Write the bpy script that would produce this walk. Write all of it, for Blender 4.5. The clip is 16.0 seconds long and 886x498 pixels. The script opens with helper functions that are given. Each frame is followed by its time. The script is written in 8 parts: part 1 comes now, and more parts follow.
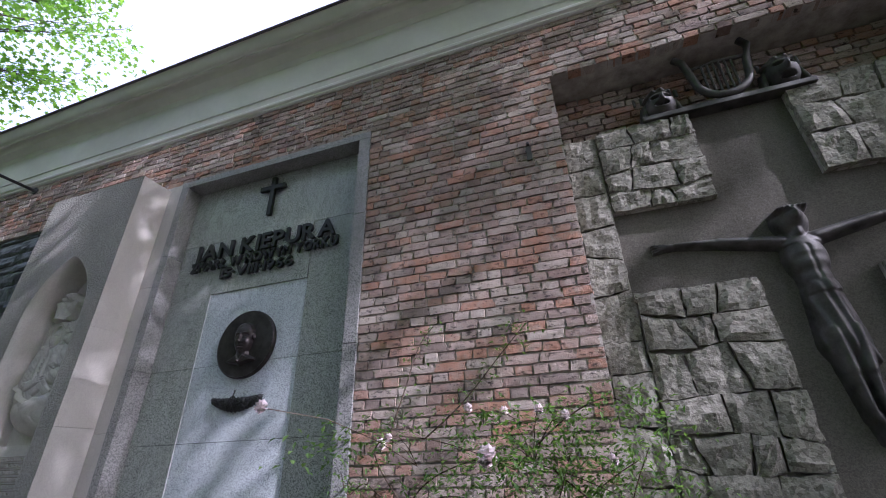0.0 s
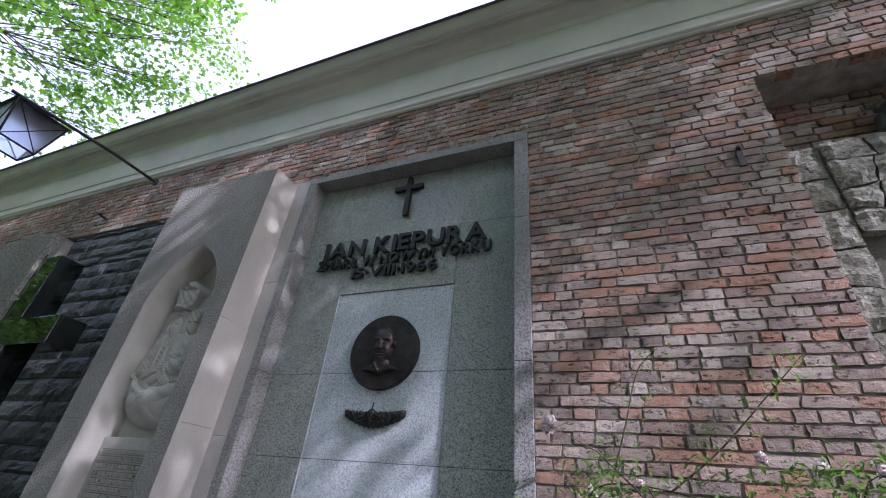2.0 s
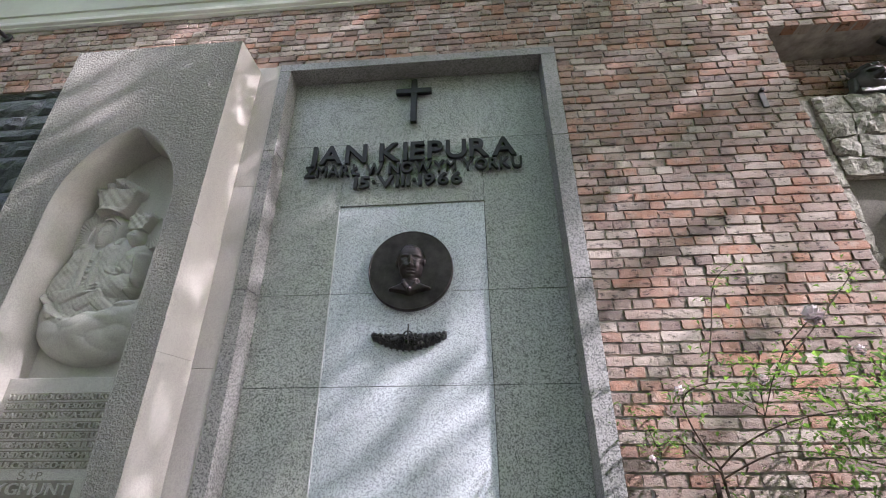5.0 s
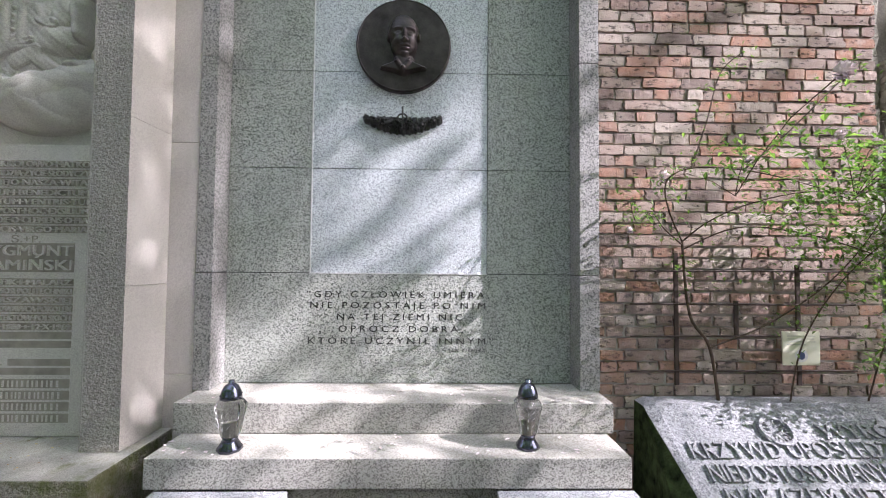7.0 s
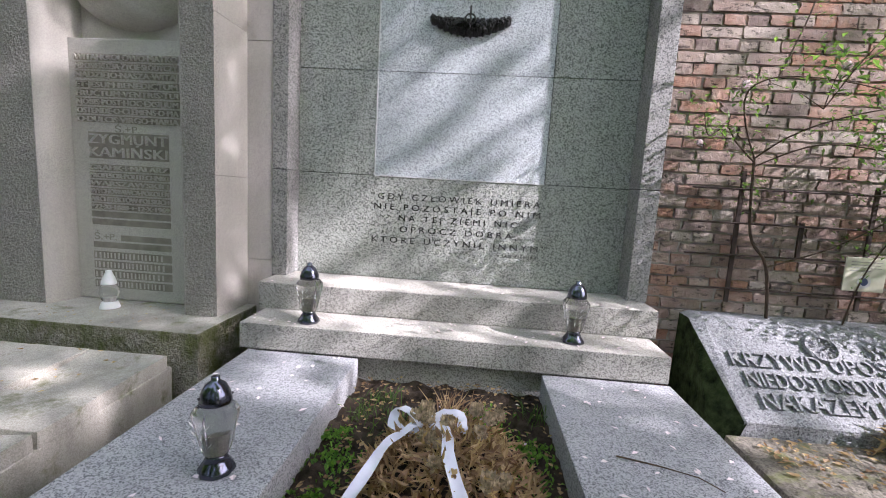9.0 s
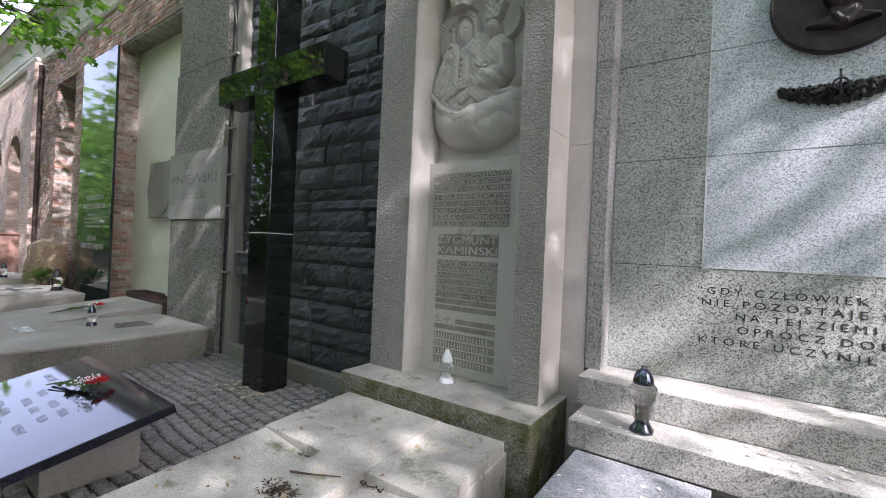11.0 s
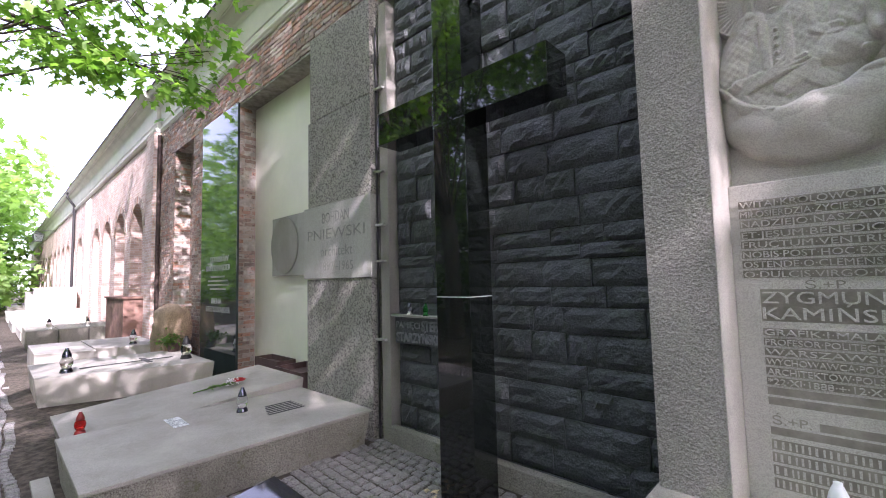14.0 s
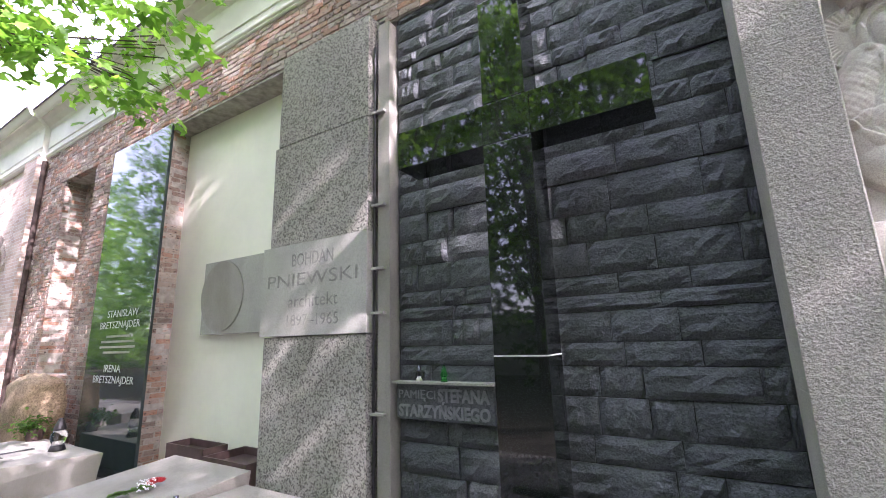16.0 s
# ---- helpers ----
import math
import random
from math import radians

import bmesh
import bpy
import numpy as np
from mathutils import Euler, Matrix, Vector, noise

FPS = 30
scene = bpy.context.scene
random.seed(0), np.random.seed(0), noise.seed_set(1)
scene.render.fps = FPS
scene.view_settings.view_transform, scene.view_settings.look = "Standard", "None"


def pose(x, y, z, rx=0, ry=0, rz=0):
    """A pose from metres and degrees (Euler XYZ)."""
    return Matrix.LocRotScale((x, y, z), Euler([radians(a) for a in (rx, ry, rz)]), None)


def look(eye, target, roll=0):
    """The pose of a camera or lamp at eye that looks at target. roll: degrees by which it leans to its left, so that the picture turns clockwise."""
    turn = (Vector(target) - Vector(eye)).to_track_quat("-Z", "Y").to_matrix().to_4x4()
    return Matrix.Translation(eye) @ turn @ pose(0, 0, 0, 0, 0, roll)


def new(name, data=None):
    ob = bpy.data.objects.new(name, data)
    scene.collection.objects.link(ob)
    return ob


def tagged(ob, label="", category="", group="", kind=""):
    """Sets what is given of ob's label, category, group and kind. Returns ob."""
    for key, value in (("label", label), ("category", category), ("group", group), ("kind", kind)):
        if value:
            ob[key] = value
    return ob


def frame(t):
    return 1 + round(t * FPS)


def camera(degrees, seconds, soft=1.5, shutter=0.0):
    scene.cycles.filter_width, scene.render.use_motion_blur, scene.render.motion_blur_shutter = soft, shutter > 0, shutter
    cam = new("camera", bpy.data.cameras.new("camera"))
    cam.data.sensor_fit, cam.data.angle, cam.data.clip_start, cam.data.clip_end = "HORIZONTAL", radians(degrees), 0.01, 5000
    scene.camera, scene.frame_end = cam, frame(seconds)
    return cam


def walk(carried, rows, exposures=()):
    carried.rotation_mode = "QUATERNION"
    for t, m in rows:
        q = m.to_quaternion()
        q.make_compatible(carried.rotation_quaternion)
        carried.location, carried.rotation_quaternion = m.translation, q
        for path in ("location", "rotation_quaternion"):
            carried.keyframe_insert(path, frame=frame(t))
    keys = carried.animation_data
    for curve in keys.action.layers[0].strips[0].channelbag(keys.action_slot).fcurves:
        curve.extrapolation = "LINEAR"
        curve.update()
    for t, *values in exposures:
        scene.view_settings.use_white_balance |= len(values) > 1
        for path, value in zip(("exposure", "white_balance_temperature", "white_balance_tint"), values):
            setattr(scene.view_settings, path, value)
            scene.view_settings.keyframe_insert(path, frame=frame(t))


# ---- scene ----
cam = camera(92.4, 16.0, soft=1.0)
PATH = [
    (0, (0.198, -0.162, 1.729), (-0.367, 1.521, 2.65), -1.7),
    (0.5, (-0.152, -0.147, 1.717), (-0.804, 1.477, 2.685), -0.3),
    (1, (-0.468, -0.054, 1.741), (-1.172, 1.512, 2.766), -0.8),
    (1.5, (-0.709, -0.027, 1.735), (-1.42, 1.52, 2.785), 4.1),
    (2, (-0.999, -0.062, 1.714), (-1.709, 1.482, 2.768), 6.0),
    (2.5, (-1.249, -0.007, 1.699), (-1.913, 1.564, 2.744), 4.6),
    (3, (-1.495, 0.056, 1.704), (-2.107, 1.659, 2.732), 4.7),
    (3.2, (-1.585, 0.048, 1.686), (-2.175, 1.668, 2.699), 4.4),
    (5.3, (-2.464, 0.023, 1.579), (-2.535, 1.879, 2.319), 0.2),
    (5.5, (-2.517, 0.005, 1.548), (-2.552, 1.904, 2.175), 0.8),
    (6, (-2.581, 0.062, 1.46), (-2.572, 2.027, 1.834), 0.6),
    (6.5, (-2.613, 0.126, 1.382), (-2.579, 2.115, 1.59), 0.6),
    (7, (-2.621, 0.12, 1.341), (-2.578, 2.118, 1.416), 0.5),
    (7.5, (-2.641, 0.085, 1.321), (-2.579, 2.084, 1.321), 0.6),
    (8, (-2.657, 0.049, 1.297), (-2.564, 2.045, 1.219), 0.6),
    (8.5, (-2.684, 0.015, 1.237), (-2.616, 2.004, 1.04), 1.0),
    (9, (-2.72, -0.01, 1.188), (-2.861, 1.968, 0.924), 3.4),
    (9.5, (-2.835, -0.063, 1.224), (-3.38, 1.858, 1.097), 4.2),
    (10, (-2.932, -0.116, 1.253), (-3.741, 1.713, 1.256), 3.0),
    (10.2, (-2.978, -0.134, 1.263), (-3.871, 1.656, 1.275), 3.1),
    (12.3, (-3.983, -0.195, 1.386), (-5.321, 1.291, 1.362), -0.1),
    (12.5, (-4.114, -0.199, 1.381), (-5.467, 1.273, 1.356), -0.3),
    (13, (-4.427, -0.131, 1.38), (-5.817, 1.306, 1.359), -1.3),
    (13.5, (-4.682, -0.15, 1.457), (-6.077, 1.283, 1.492), -1.7),
    (14, (-4.957, -0.215, 1.545), (-6.324, 1.238, 1.688), -1.4),
    (14.5, (-5.286, -0.173, 1.582), (-6.601, 1.297, 1.91), -0.8),
    (15, (-5.598, -0.168, 1.621), (-6.803, 1.364, 2.072), -0.7),
    (15.5, (-5.916, -0.251, 1.635), (-6.99, 1.361, 2.134), -0.6),
    (16, (-6.201, -0.242, 1.519), (-7.205, 1.438, 1.934), -1.7),
]
EXPOSURES = [(0.0, 0.8, 5500, 31), (3.2, 0.88, 5600, 30), (5.5, 1.72, 6000, 28), (8.5, 1.5, 6000, 28), (10.2, 1.35, 5950, 27), (12.5, 1.78, 5950, 30), (15.0, 2.12, 6000, 38), (16.0, 2.55, 6000, 38)]
walk(cam, [(t, look(eye, target, roll)) for t, eye, target, roll in PATH], EXPOSURES)

# ---- world, sun ----
SUN = Vector((0.957, -0.29, 0.75)).normalized()          # towards the sun
world = bpy.data.worlds.new("world")
scene.world = world
world.use_nodes = True
wn = world.node_tree.nodes
sky = wn.new("ShaderNodeTexSky")
sky.sky_type = "NISHITA"
sky.sun_disc = False
sky.sun_elevation = math.asin(SUN.z)
sky.sun_rotation = math.atan2(SUN.x, SUN.y)
sky.dust_density = 2.0
wn["Background"].inputs["Strength"].default_value = 0.15
haze = wn.new("ShaderNodeMix")                              # thin bright haze over the whole sky
haze.data_type, haze.blend_type = "RGBA", "ADD"
haze.inputs[0].default_value = 1.0
haze.inputs[7].default_value = (4.0, 4.1, 4.35, 1)
world.node_tree.links.new(sky.outputs[0], haze.inputs[6])
world.node_tree.links.new(haze.outputs[2], wn["Background"].inputs["Color"])
sun = new("sun", bpy.data.lights.new("sun", "SUN"))
sun.data.energy = 5.0
sun.data.angle = radians(0.53)
sun.data.color = (1.0, 0.97, 0.92)
sun.matrix_world = look(SUN * 50, (0, 0, 0))

# ---- materials ----
def nodes_of(name):
    m = bpy.data.materials.new(name)
    m.use_nodes = True
    nt = m.node_tree
    return m, nt, nt.nodes["Principled BSDF"]


def mix(nt, kind, fac, a, b):
    n = nt.nodes.new("ShaderNodeMix")
    n.data_type = "RGBA"
    n.blend_type = kind
    for key, v in ((0, fac), (6, a), (7, b)):
        if isinstance(v, (int, float)):
            n.inputs[key].default_value = v
        elif isinstance(v, tuple):
            n.inputs[key].default_value = (*v, 1)
        else:
            nt.links.new(v, n.inputs[key])
    return n.outputs[2]


def ramp(nt, src, stops, kind="LINEAR"):
    r = nt.nodes.new("ShaderNodeValToRGB")
    r.color_ramp.interpolation = kind
    while len(r.color_ramp.elements) < len(stops):
        r.color_ramp.elements.new(0.5)
    for e, (p, c) in zip(r.color_ramp.elements, stops):
        e.position = p
        e.color = (*c, 1) if isinstance(c, tuple) else (c, c, c, 1)
    nt.links.new(src, r.inputs[0])
    return r.outputs[0]


def noise_tex(nt, scale, detail=4.0, rough=0.6, stretch=None):
    co = nt.nodes.new("ShaderNodeNewGeometry").outputs["Position"]
    if stretch:
        mp = nt.nodes.new("ShaderNodeMapping")
        mp.inputs["Scale"].default_value = stretch
        nt.links.new(co, mp.inputs[0])
        co = mp.outputs[0]
    n = nt.nodes.new("ShaderNodeTexNoise")
    n.inputs["Scale"].default_value = scale
    n.inputs["Detail"].default_value = detail
    n.inputs["Roughness"].default_value = rough
    nt.links.new(co, n.inputs["Vector"])
    return n.outputs["Fac"]


def voronoi(nt, scale, out="Distance"):
    co = nt.nodes.new("ShaderNodeNewGeometry").outputs["Position"]
    n = nt.nodes.new("ShaderNodeTexVoronoi")
    n.inputs["Scale"].default_value = scale
    nt.links.new(co, n.inputs["Vector"])
    return n.outputs[out]


def bump(nt, bsdf, src, dist, strength=1.0, before=None):
    b = nt.nodes.new("ShaderNodeBump")
    b.inputs["Distance"].default_value = dist
    b.inputs["Strength"].default_value = strength
    nt.links.new(src, b.inputs["Height"])
    if before is not None:
        nt.links.new(before, b.inputs["Normal"])
    nt.links.new(b.outputs[0], bsdf.inputs["Normal"])
    return b.outputs[0]


def plain(name, col, rough=0.7, vary=0.12, scale=6.0, metal=0.0, relief=0.0, relief_scale=60.0, spec=0.4):
    """Paint, metal, wood and the like: one hue, uneven at two scales."""
    m, nt, b = nodes_of(name)
    a = noise_tex(nt, scale, 5)
    f = noise_tex(nt, scale * 14, 3)
    lo = tuple(c * (1 - vary * 2) for c in col)
    hi = tuple(min(1, c * (1 + vary)) for c in col)
    c = ramp(nt, a, ((0.3, lo), (0.65, hi)))
    c = mix(nt, "MULTIPLY", 0.5, c, ramp(nt, f, ((0.3, 1 - vary), (0.7, 1.0))))
    nt.links.new(c, b.inputs["Base Color"])
    b.inputs["Roughness"].default_value = rough
    b.inputs["Metallic"].default_value = metal
    b.inputs["Specular IOR Level"].default_value = spec
    if relief:
        bump(nt, b, noise_tex(nt, relief_scale, 4), relief)
    return m


def granite(name, light, dark, grain=260.0, rough=0.5, stain=0.25, relief=0.0008, hammer=0.0, moss=0.0, spec=0.4, chunk=45.0, black=0.0):
    """Crystals of two tones, dirt in broad streaks, and a hammered relief where asked."""
    m, nt, b = nodes_of(name)
    v = voronoi(nt, grain, "Color")
    sep = nt.nodes.new("ShaderNodeSeparateColor")
    nt.links.new(v, sep.inputs[0])
    c = ramp(nt, sep.outputs[0], ((0.0, dark), (0.3, tuple((p + q) / 2 for p, q in zip(light, dark))), (0.55, light), (1.0, tuple(min(1, p * 1.15) for p in light))))
    if black:
        spots = ramp(nt, voronoi(nt, grain * 0.62, "Distance"), ((0.11, 0.18), (0.26, 1.0)))
        c = mix(nt, "MULTIPLY", black, c, spots)
    streak = noise_tex(nt, 1.6, 6, 0.65, (1.0, 1.0, 0.35))
    c = mix(nt, "MULTIPLY", 1.0, c, ramp(nt, streak, ((0.3, 1 - stain), (0.7, 1.0))))
    if moss:
        mm = ramp(nt, noise_tex(nt, 5.0, 6, 0.7), ((0.62 - moss * 0.3, 0.0), (0.75 - moss * 0.2, 1.0)))
        c = mix(nt, "MIX", mm, c, (0.13, 0.14, 0.055))
    nt.links.new(c, b.inputs["Base Color"])
    nt.links.new(ramp(nt, streak, ((0.3, min(1.0, rough + 0.12)), (0.7, max(0.05, rough - 0.06)))), b.inputs["Roughness"])
    b.inputs["Specular IOR Level"].default_value = spec
    first = bump(nt, b, sep.outputs[0], relief)
    if hammer:
        bump(nt, b, noise_tex(nt, chunk, 3, 0.65), hammer, 1.0, first)
    return m


def brickwork(name, island):
    """Old reddish bricks, some burnt, some grey with smeared lime."""
    m, nt, b = nodes_of(name)
    if island:
        r = nt.nodes.new("ShaderNodeNewGeometry").outputs["Random Per Island"]
    else:
        r = nt.nodes.new("ShaderNodeObjectInfo").outputs["Random"]
    c = ramp(nt, r, ((0.0, (0.33, 0.23, 0.19)), (0.12, (0.46, 0.28, 0.21)), (0.28, (0.47, 0.35, 0.29)), (0.46, (0.37, 0.28, 0.235)),
                     (0.58, (0.46, 0.25, 0.17)), (0.71, (0.50, 0.41, 0.345)), (0.84, (0.57, 0.48, 0.41)), (0.94, (0.28, 0.21, 0.18))), "CONSTANT")
    grime = noise_tex(nt, 9.0, 7, 0.72)
    c = mix(nt, "MIX", ramp(nt, grime, ((0.46, 0.0), (0.66, 0.65))), c, (0.46, 0.40, 0.34))
    broad = noise_tex(nt, 1.1, 5, 0.6)
    c = mix(nt, "MULTIPLY", 1.0, c, ramp(nt, broad, ((0.3, 0.66), (0.65, 1.0))))
    fine = noise_tex(nt, 170.0, 4, 0.7)
    c = mix(nt, "MULTIPLY", 0.8, c, ramp(nt, fine, ((0.3, 0.55), (0.6, 1.0))))
    chips = noise_tex(nt, 34.0, 5, 0.65, (0.6, 0.6, 1.3))
    c = mix(nt, "MULTIPLY", 1.0, c, ramp(nt, chips, ((0.35, 0.20), (0.44, 1.0))))
    nt.links.new(c, b.inputs["Base Color"])
    b.inputs["Roughness"].default_value = 0.9
    b.inputs["Specular IOR Level"].default_value = 0.2
    first = bump(nt, b, noise_tex(nt, 28.0, 4, 0.6), 0.010)
    bump(nt, b, noise_tex(nt, 95.0, 5, 0.7), 0.006, 1.0, first)
    return m


def leafy(name, dark, light):
    m, nt, b = nodes_of(name)
    r = nt.nodes.new("ShaderNodeNewGeometry").outputs["Random Per Island"]
    c = ramp(nt, r, ((0.0, dark), (1.0, light)))
    nt.links.new(c, b.inputs["Base Color"])
    b.inputs["Roughness"].default_value = 0.5
    t = nt.nodes.new("ShaderNodeBsdfTranslucent")
    nt.links.new(mix(nt, "MULTIPLY", 1.0, c, (1.35, 1.5, 0.7)), t.inputs["Color"])
    s = nt.nodes.new("ShaderNodeMixShader")
    s.inputs[0].default_value = 0.55
    nt.links.new(b.outputs[0], s.inputs[1])
    nt.links.new(t.outputs[0], s.inputs[2])
    nt.links.new(s.outputs[0], nt.nodes["Material Output"].inputs["Surface"])
    return m


def glassy(name, col, rough=0.02):
    m, nt, b = nodes_of(name)
    b.inputs["Base Color"].default_value = (*col, 1)
    b.inputs["Roughness"].default_value = rough
    b.inputs["Transmission Weight"].default_value = 1.0
    b.inputs["IOR"].default_value = 1.3
    return m


def polished(name, col, rough=0.04):
    m, nt, b = nodes_of(name)
    f = voronoi(nt, 320.0, "Color")
    sep = nt.nodes.new("ShaderNodeSeparateColor")
    nt.links.new(f, sep.inputs[0])
    nt.links.new(ramp(nt, sep.outputs[0], ((0.75, col), (1.0, tuple(c * 2.2 + 0.012 for c in col)))), b.inputs["Base Color"])
    nt.links.new(ramp(nt, noise_tex(nt, 3.0, 5), ((0.35, rough), (0.75, rough * 1.8 + 0.01))), b.inputs["Roughness"])
    b.inputs["Specular IOR Level"].default_value = 0.6
    return m


M_BRICK = brickwork("old_brick", False)
M_BRICK_ROW = brickwork("old_brick_rows", True)
M_MORTAR = plain("lime_mortar", (0.40, 0.37, 0.325), 0.95, 0.2, 9.0, relief=0.004, relief_scale=90, spec=0.15)
M_PLASTER = plain("cornice_plaster", (0.64, 0.62, 0.54), 0.9, 0.06, 1.2, relief=0.0015, relief_scale=40, spec=0.2)
M_WHITE_TRIM = plain("white_trim_paint", (0.78, 0.77, 0.70), 0.8, 0.05, 2.0, relief=0.001, spec=0.25)
M_CREAM = plain("cream_plaster", (0.80, 0.78, 0.66), 0.9, 0.04, 0.9, relief=0.0015, relief_scale=60, spec=0.2)
M_ROOF = plain("roof_sheet", (0.09, 0.085, 0.09), 0.5, 0.15, 2.0)
M_GRANITE = granite("grey_green_granite", (0.44, 0.455, 0.41), (0.10, 0.11, 0.095), 165, 0.24, 0.25, black=0.65)
M_GRANITE_LIGHT = granite("pale_blue_grey_granite", (0.60, 0.635, 0.645), (0.22, 0.24, 0.25), 180, 0.24, 0.14, black=0.35)
M_GRANITE_FRAME = granite("dark_frame_granite", (0.36, 0.35, 0.33), (0.09, 0.09, 0.085), 140, 0.5, 0.3, black=0.6)
M_STEP = granite("step_granite", (0.48, 0.465, 0.42), (0.12, 0.115, 0.10), 190, 0.65, 0.42, black=0.45)
M_TREAD = granite("worn_granite_tread", (0.50, 0.475, 0.42), (0.30, 0.285, 0.24), 170, 0.8, 0.4, spec=0.3)
M_KERB = granite("speckled_kerb_granite", (0.42, 0.425, 0.43), (0.11, 0.115, 0.12), 210, 0.55, 0.25, black=0.4)
M_SLAB_ROUGH = granite("hammered_sandstone", (0.49, 0.465, 0.41), (0.33, 0.31, 0.27), 150, 0.9, 0.25, 0.001, 0.050, spec=0.2, chunk=58)
M_SLAB_SMOOTH = granite("smooth_sandstone", (0.55, 0.52, 0.46), (0.42, 0.39, 0.34), 260, 0.85, 0.2, 0.0006, spec=0.2)
M_JAMB = granite("pale_pink_sandstone", (0.56, 0.52, 0.48), (0.44, 0.40, 0.37), 260, 0.85, 0.28, 0.0006, spec=0.2)
M_PLINTH = granite("mossy_sandstone", (0.42, 0.39, 0.33), (0.26, 0.24, 0.20), 170, 0.9, 0.3, 0.001, 0.006, moss=0.55, spec=0.2, chunk=30)
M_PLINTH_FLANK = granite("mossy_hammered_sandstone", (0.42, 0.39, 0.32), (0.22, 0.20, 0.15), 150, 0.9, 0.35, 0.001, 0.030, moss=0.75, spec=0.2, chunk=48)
M_DARK_SLAB = granite("damp_dark_concrete", (0.20, 0.18, 0.145), (0.11, 0.10, 0.08), 120, 0.9, 0.5, 0.001, 0.012, moss=0.35, spec=0.2, chunk=30)
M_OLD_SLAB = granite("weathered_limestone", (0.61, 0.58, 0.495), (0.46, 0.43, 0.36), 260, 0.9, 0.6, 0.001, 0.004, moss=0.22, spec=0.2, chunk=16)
M_BASALT = granite("split_basalt", (0.088, 0.096, 0.098), (0.034, 0.040, 0.041), 110, 0.42, 0.45, 0.003, 0.016, spec=0.5, chunk=34)
M_BLACK = polished("polished_black_granite", (0.006, 0.008, 0.007), 0.02)
M_BLACK_SLAB = polished("satin_black_granite", (0.012, 0.012, 0.018), 0.035)
M_CONCRETE = granite("exposed_aggregate", (0.34, 0.325, 0.28), (0.10, 0.095, 0.08), 75, 0.95, 0.2, 0.012, 0.01, spec=0.15, chunk=60, black=0.5)
M_CONCRETE_PLATE = granite("smooth_concrete", (0.40, 0.39, 0.345), (0.29, 0.28, 0.245), 180, 0.8, 0.3, 0.0008, spec=0.2)
M_TOMB = granite("hammered_grey_tomb_stone", (0.34, 0.325, 0.265), (0.20, 0.19, 0.15), 150, 0.9, 0.35, 0.002, 0.028, moss=0.12, spec=0.2, chunk=52)
M_TOMB_TOP = granite("worn_grey_tomb_top", (0.345, 0.325, 0.28), (0.27, 0.255, 0.215), 220, 0.75, 0.35, 0.001, 0.002, spec=0.3, chunk=18)
M_GRAVE_GREY = granite("weathered_blue_grey_granite", (0.31, 0.315, 0.32), (0.14, 0.145, 0.15), 150, 0.8, 0.35, 0.002, 0.010, spec=0.25, chunk=45)
M_RUBBLE = granite("quarried_greenish_stone", (0.30, 0.285, 0.235), (0.16, 0.15, 0.12), 45, 0.9, 0.35, 0.006, 0.02, spec=0.2, chunk=14)
M_RENDER = granite("dark_cement_render", (0.17, 0.155, 0.13), (0.13, 0.12, 0.10), 140, 0.95, 0.45, 0.001, 0.004, spec=0.15, chunk=20)
M_BRONZE = plain("dark_bronze", (0.060, 0.050, 0.048), 0.42, 0.25, 9.0, metal=0.75, relief=0.0012, relief_scale=90)
M_GARLAND = plain("blackened_garland_bronze", (0.045, 0.044, 0.042), 0.5, 0.3, 7.0, metal=0.6, relief=0.002, relief_scale=60)
M_BRONZE_DULL = plain("weathered_bronze", (0.10, 0.095, 0.088), 0.55, 0.3, 7.0, metal=0.6, relief=0.002, relief_scale=60)
M_LETTER = plain("blackened_bronze", (0.022, 0.023, 0.022), 0.5, 0.2, 20, metal=0.4)
M_INK = plain("engraved_grey", (0.028, 0.028, 0.027), 0.8, 0.2, 30)
M_IRON = plain("black_iron", (0.018, 0.016, 0.016), 0.55, 0.3, 12, relief=0.001)
M_RUST = plain("rusty_iron", (0.055, 0.035, 0.028), 0.8, 0.3, 20, relief=0.001)
M_COBBLE = granite("granite_sett", (0.27, 0.255, 0.235), (0.12, 0.113, 0.105), 140, 0.75, 0.3, 0.002, 0.008, spec=0.3, chunk=22)
M_SAND = plain("joint_sand", (0.085, 0.072, 0.056), 1.0, 0.3, 14, relief=0.008, relief_scale=70, spec=0.1)
M_SOIL = plain("dark_soil", (0.055, 0.042, 0.030), 1.0, 0.4, 16, relief=0.02, relief_scale=40, spec=0.1)
M_CHROME = plain("dark_chrome", (0.115, 0.12, 0.15), 0.16, 0.1, 20, metal=1.0)
M_GLASS = glassy("clear_glass", (0.93, 0.95, 0.95))
M_GLASS_RIB = glassy("grey_pressed_glass", (0.62, 0.62, 0.60), 0.16)
M_GLASS_GREEN = glassy("green_glass", (0.05, 0.75, 0.12), 0.05)
M_GLASS_RED = glassy("red_glass", (0.75, 0.03, 0.02), 0.05)
M_WAX = plain("candle_wax", (0.75, 0.72, 0.62), 0.5, 0.05, 10)
M_WHITE_PLASTIC = plain("white_plastic", (0.80, 0.80, 0.78), 0.4, 0.04, 10)
M_SATIN = plain("white_satin", (0.70, 0.70, 0.77), 0.45, 0.05, 12, relief=0.002, relief_scale=25)
M_DRY = leafy("dry_brown_leaf", (0.17, 0.085, 0.05), (0.52, 0.37, 0.23))
M_DRY_ROSE = plain("dried_rose", (0.50, 0.39, 0.25), 0.85, 0.3, 60, relief=0.002, relief_scale=120)
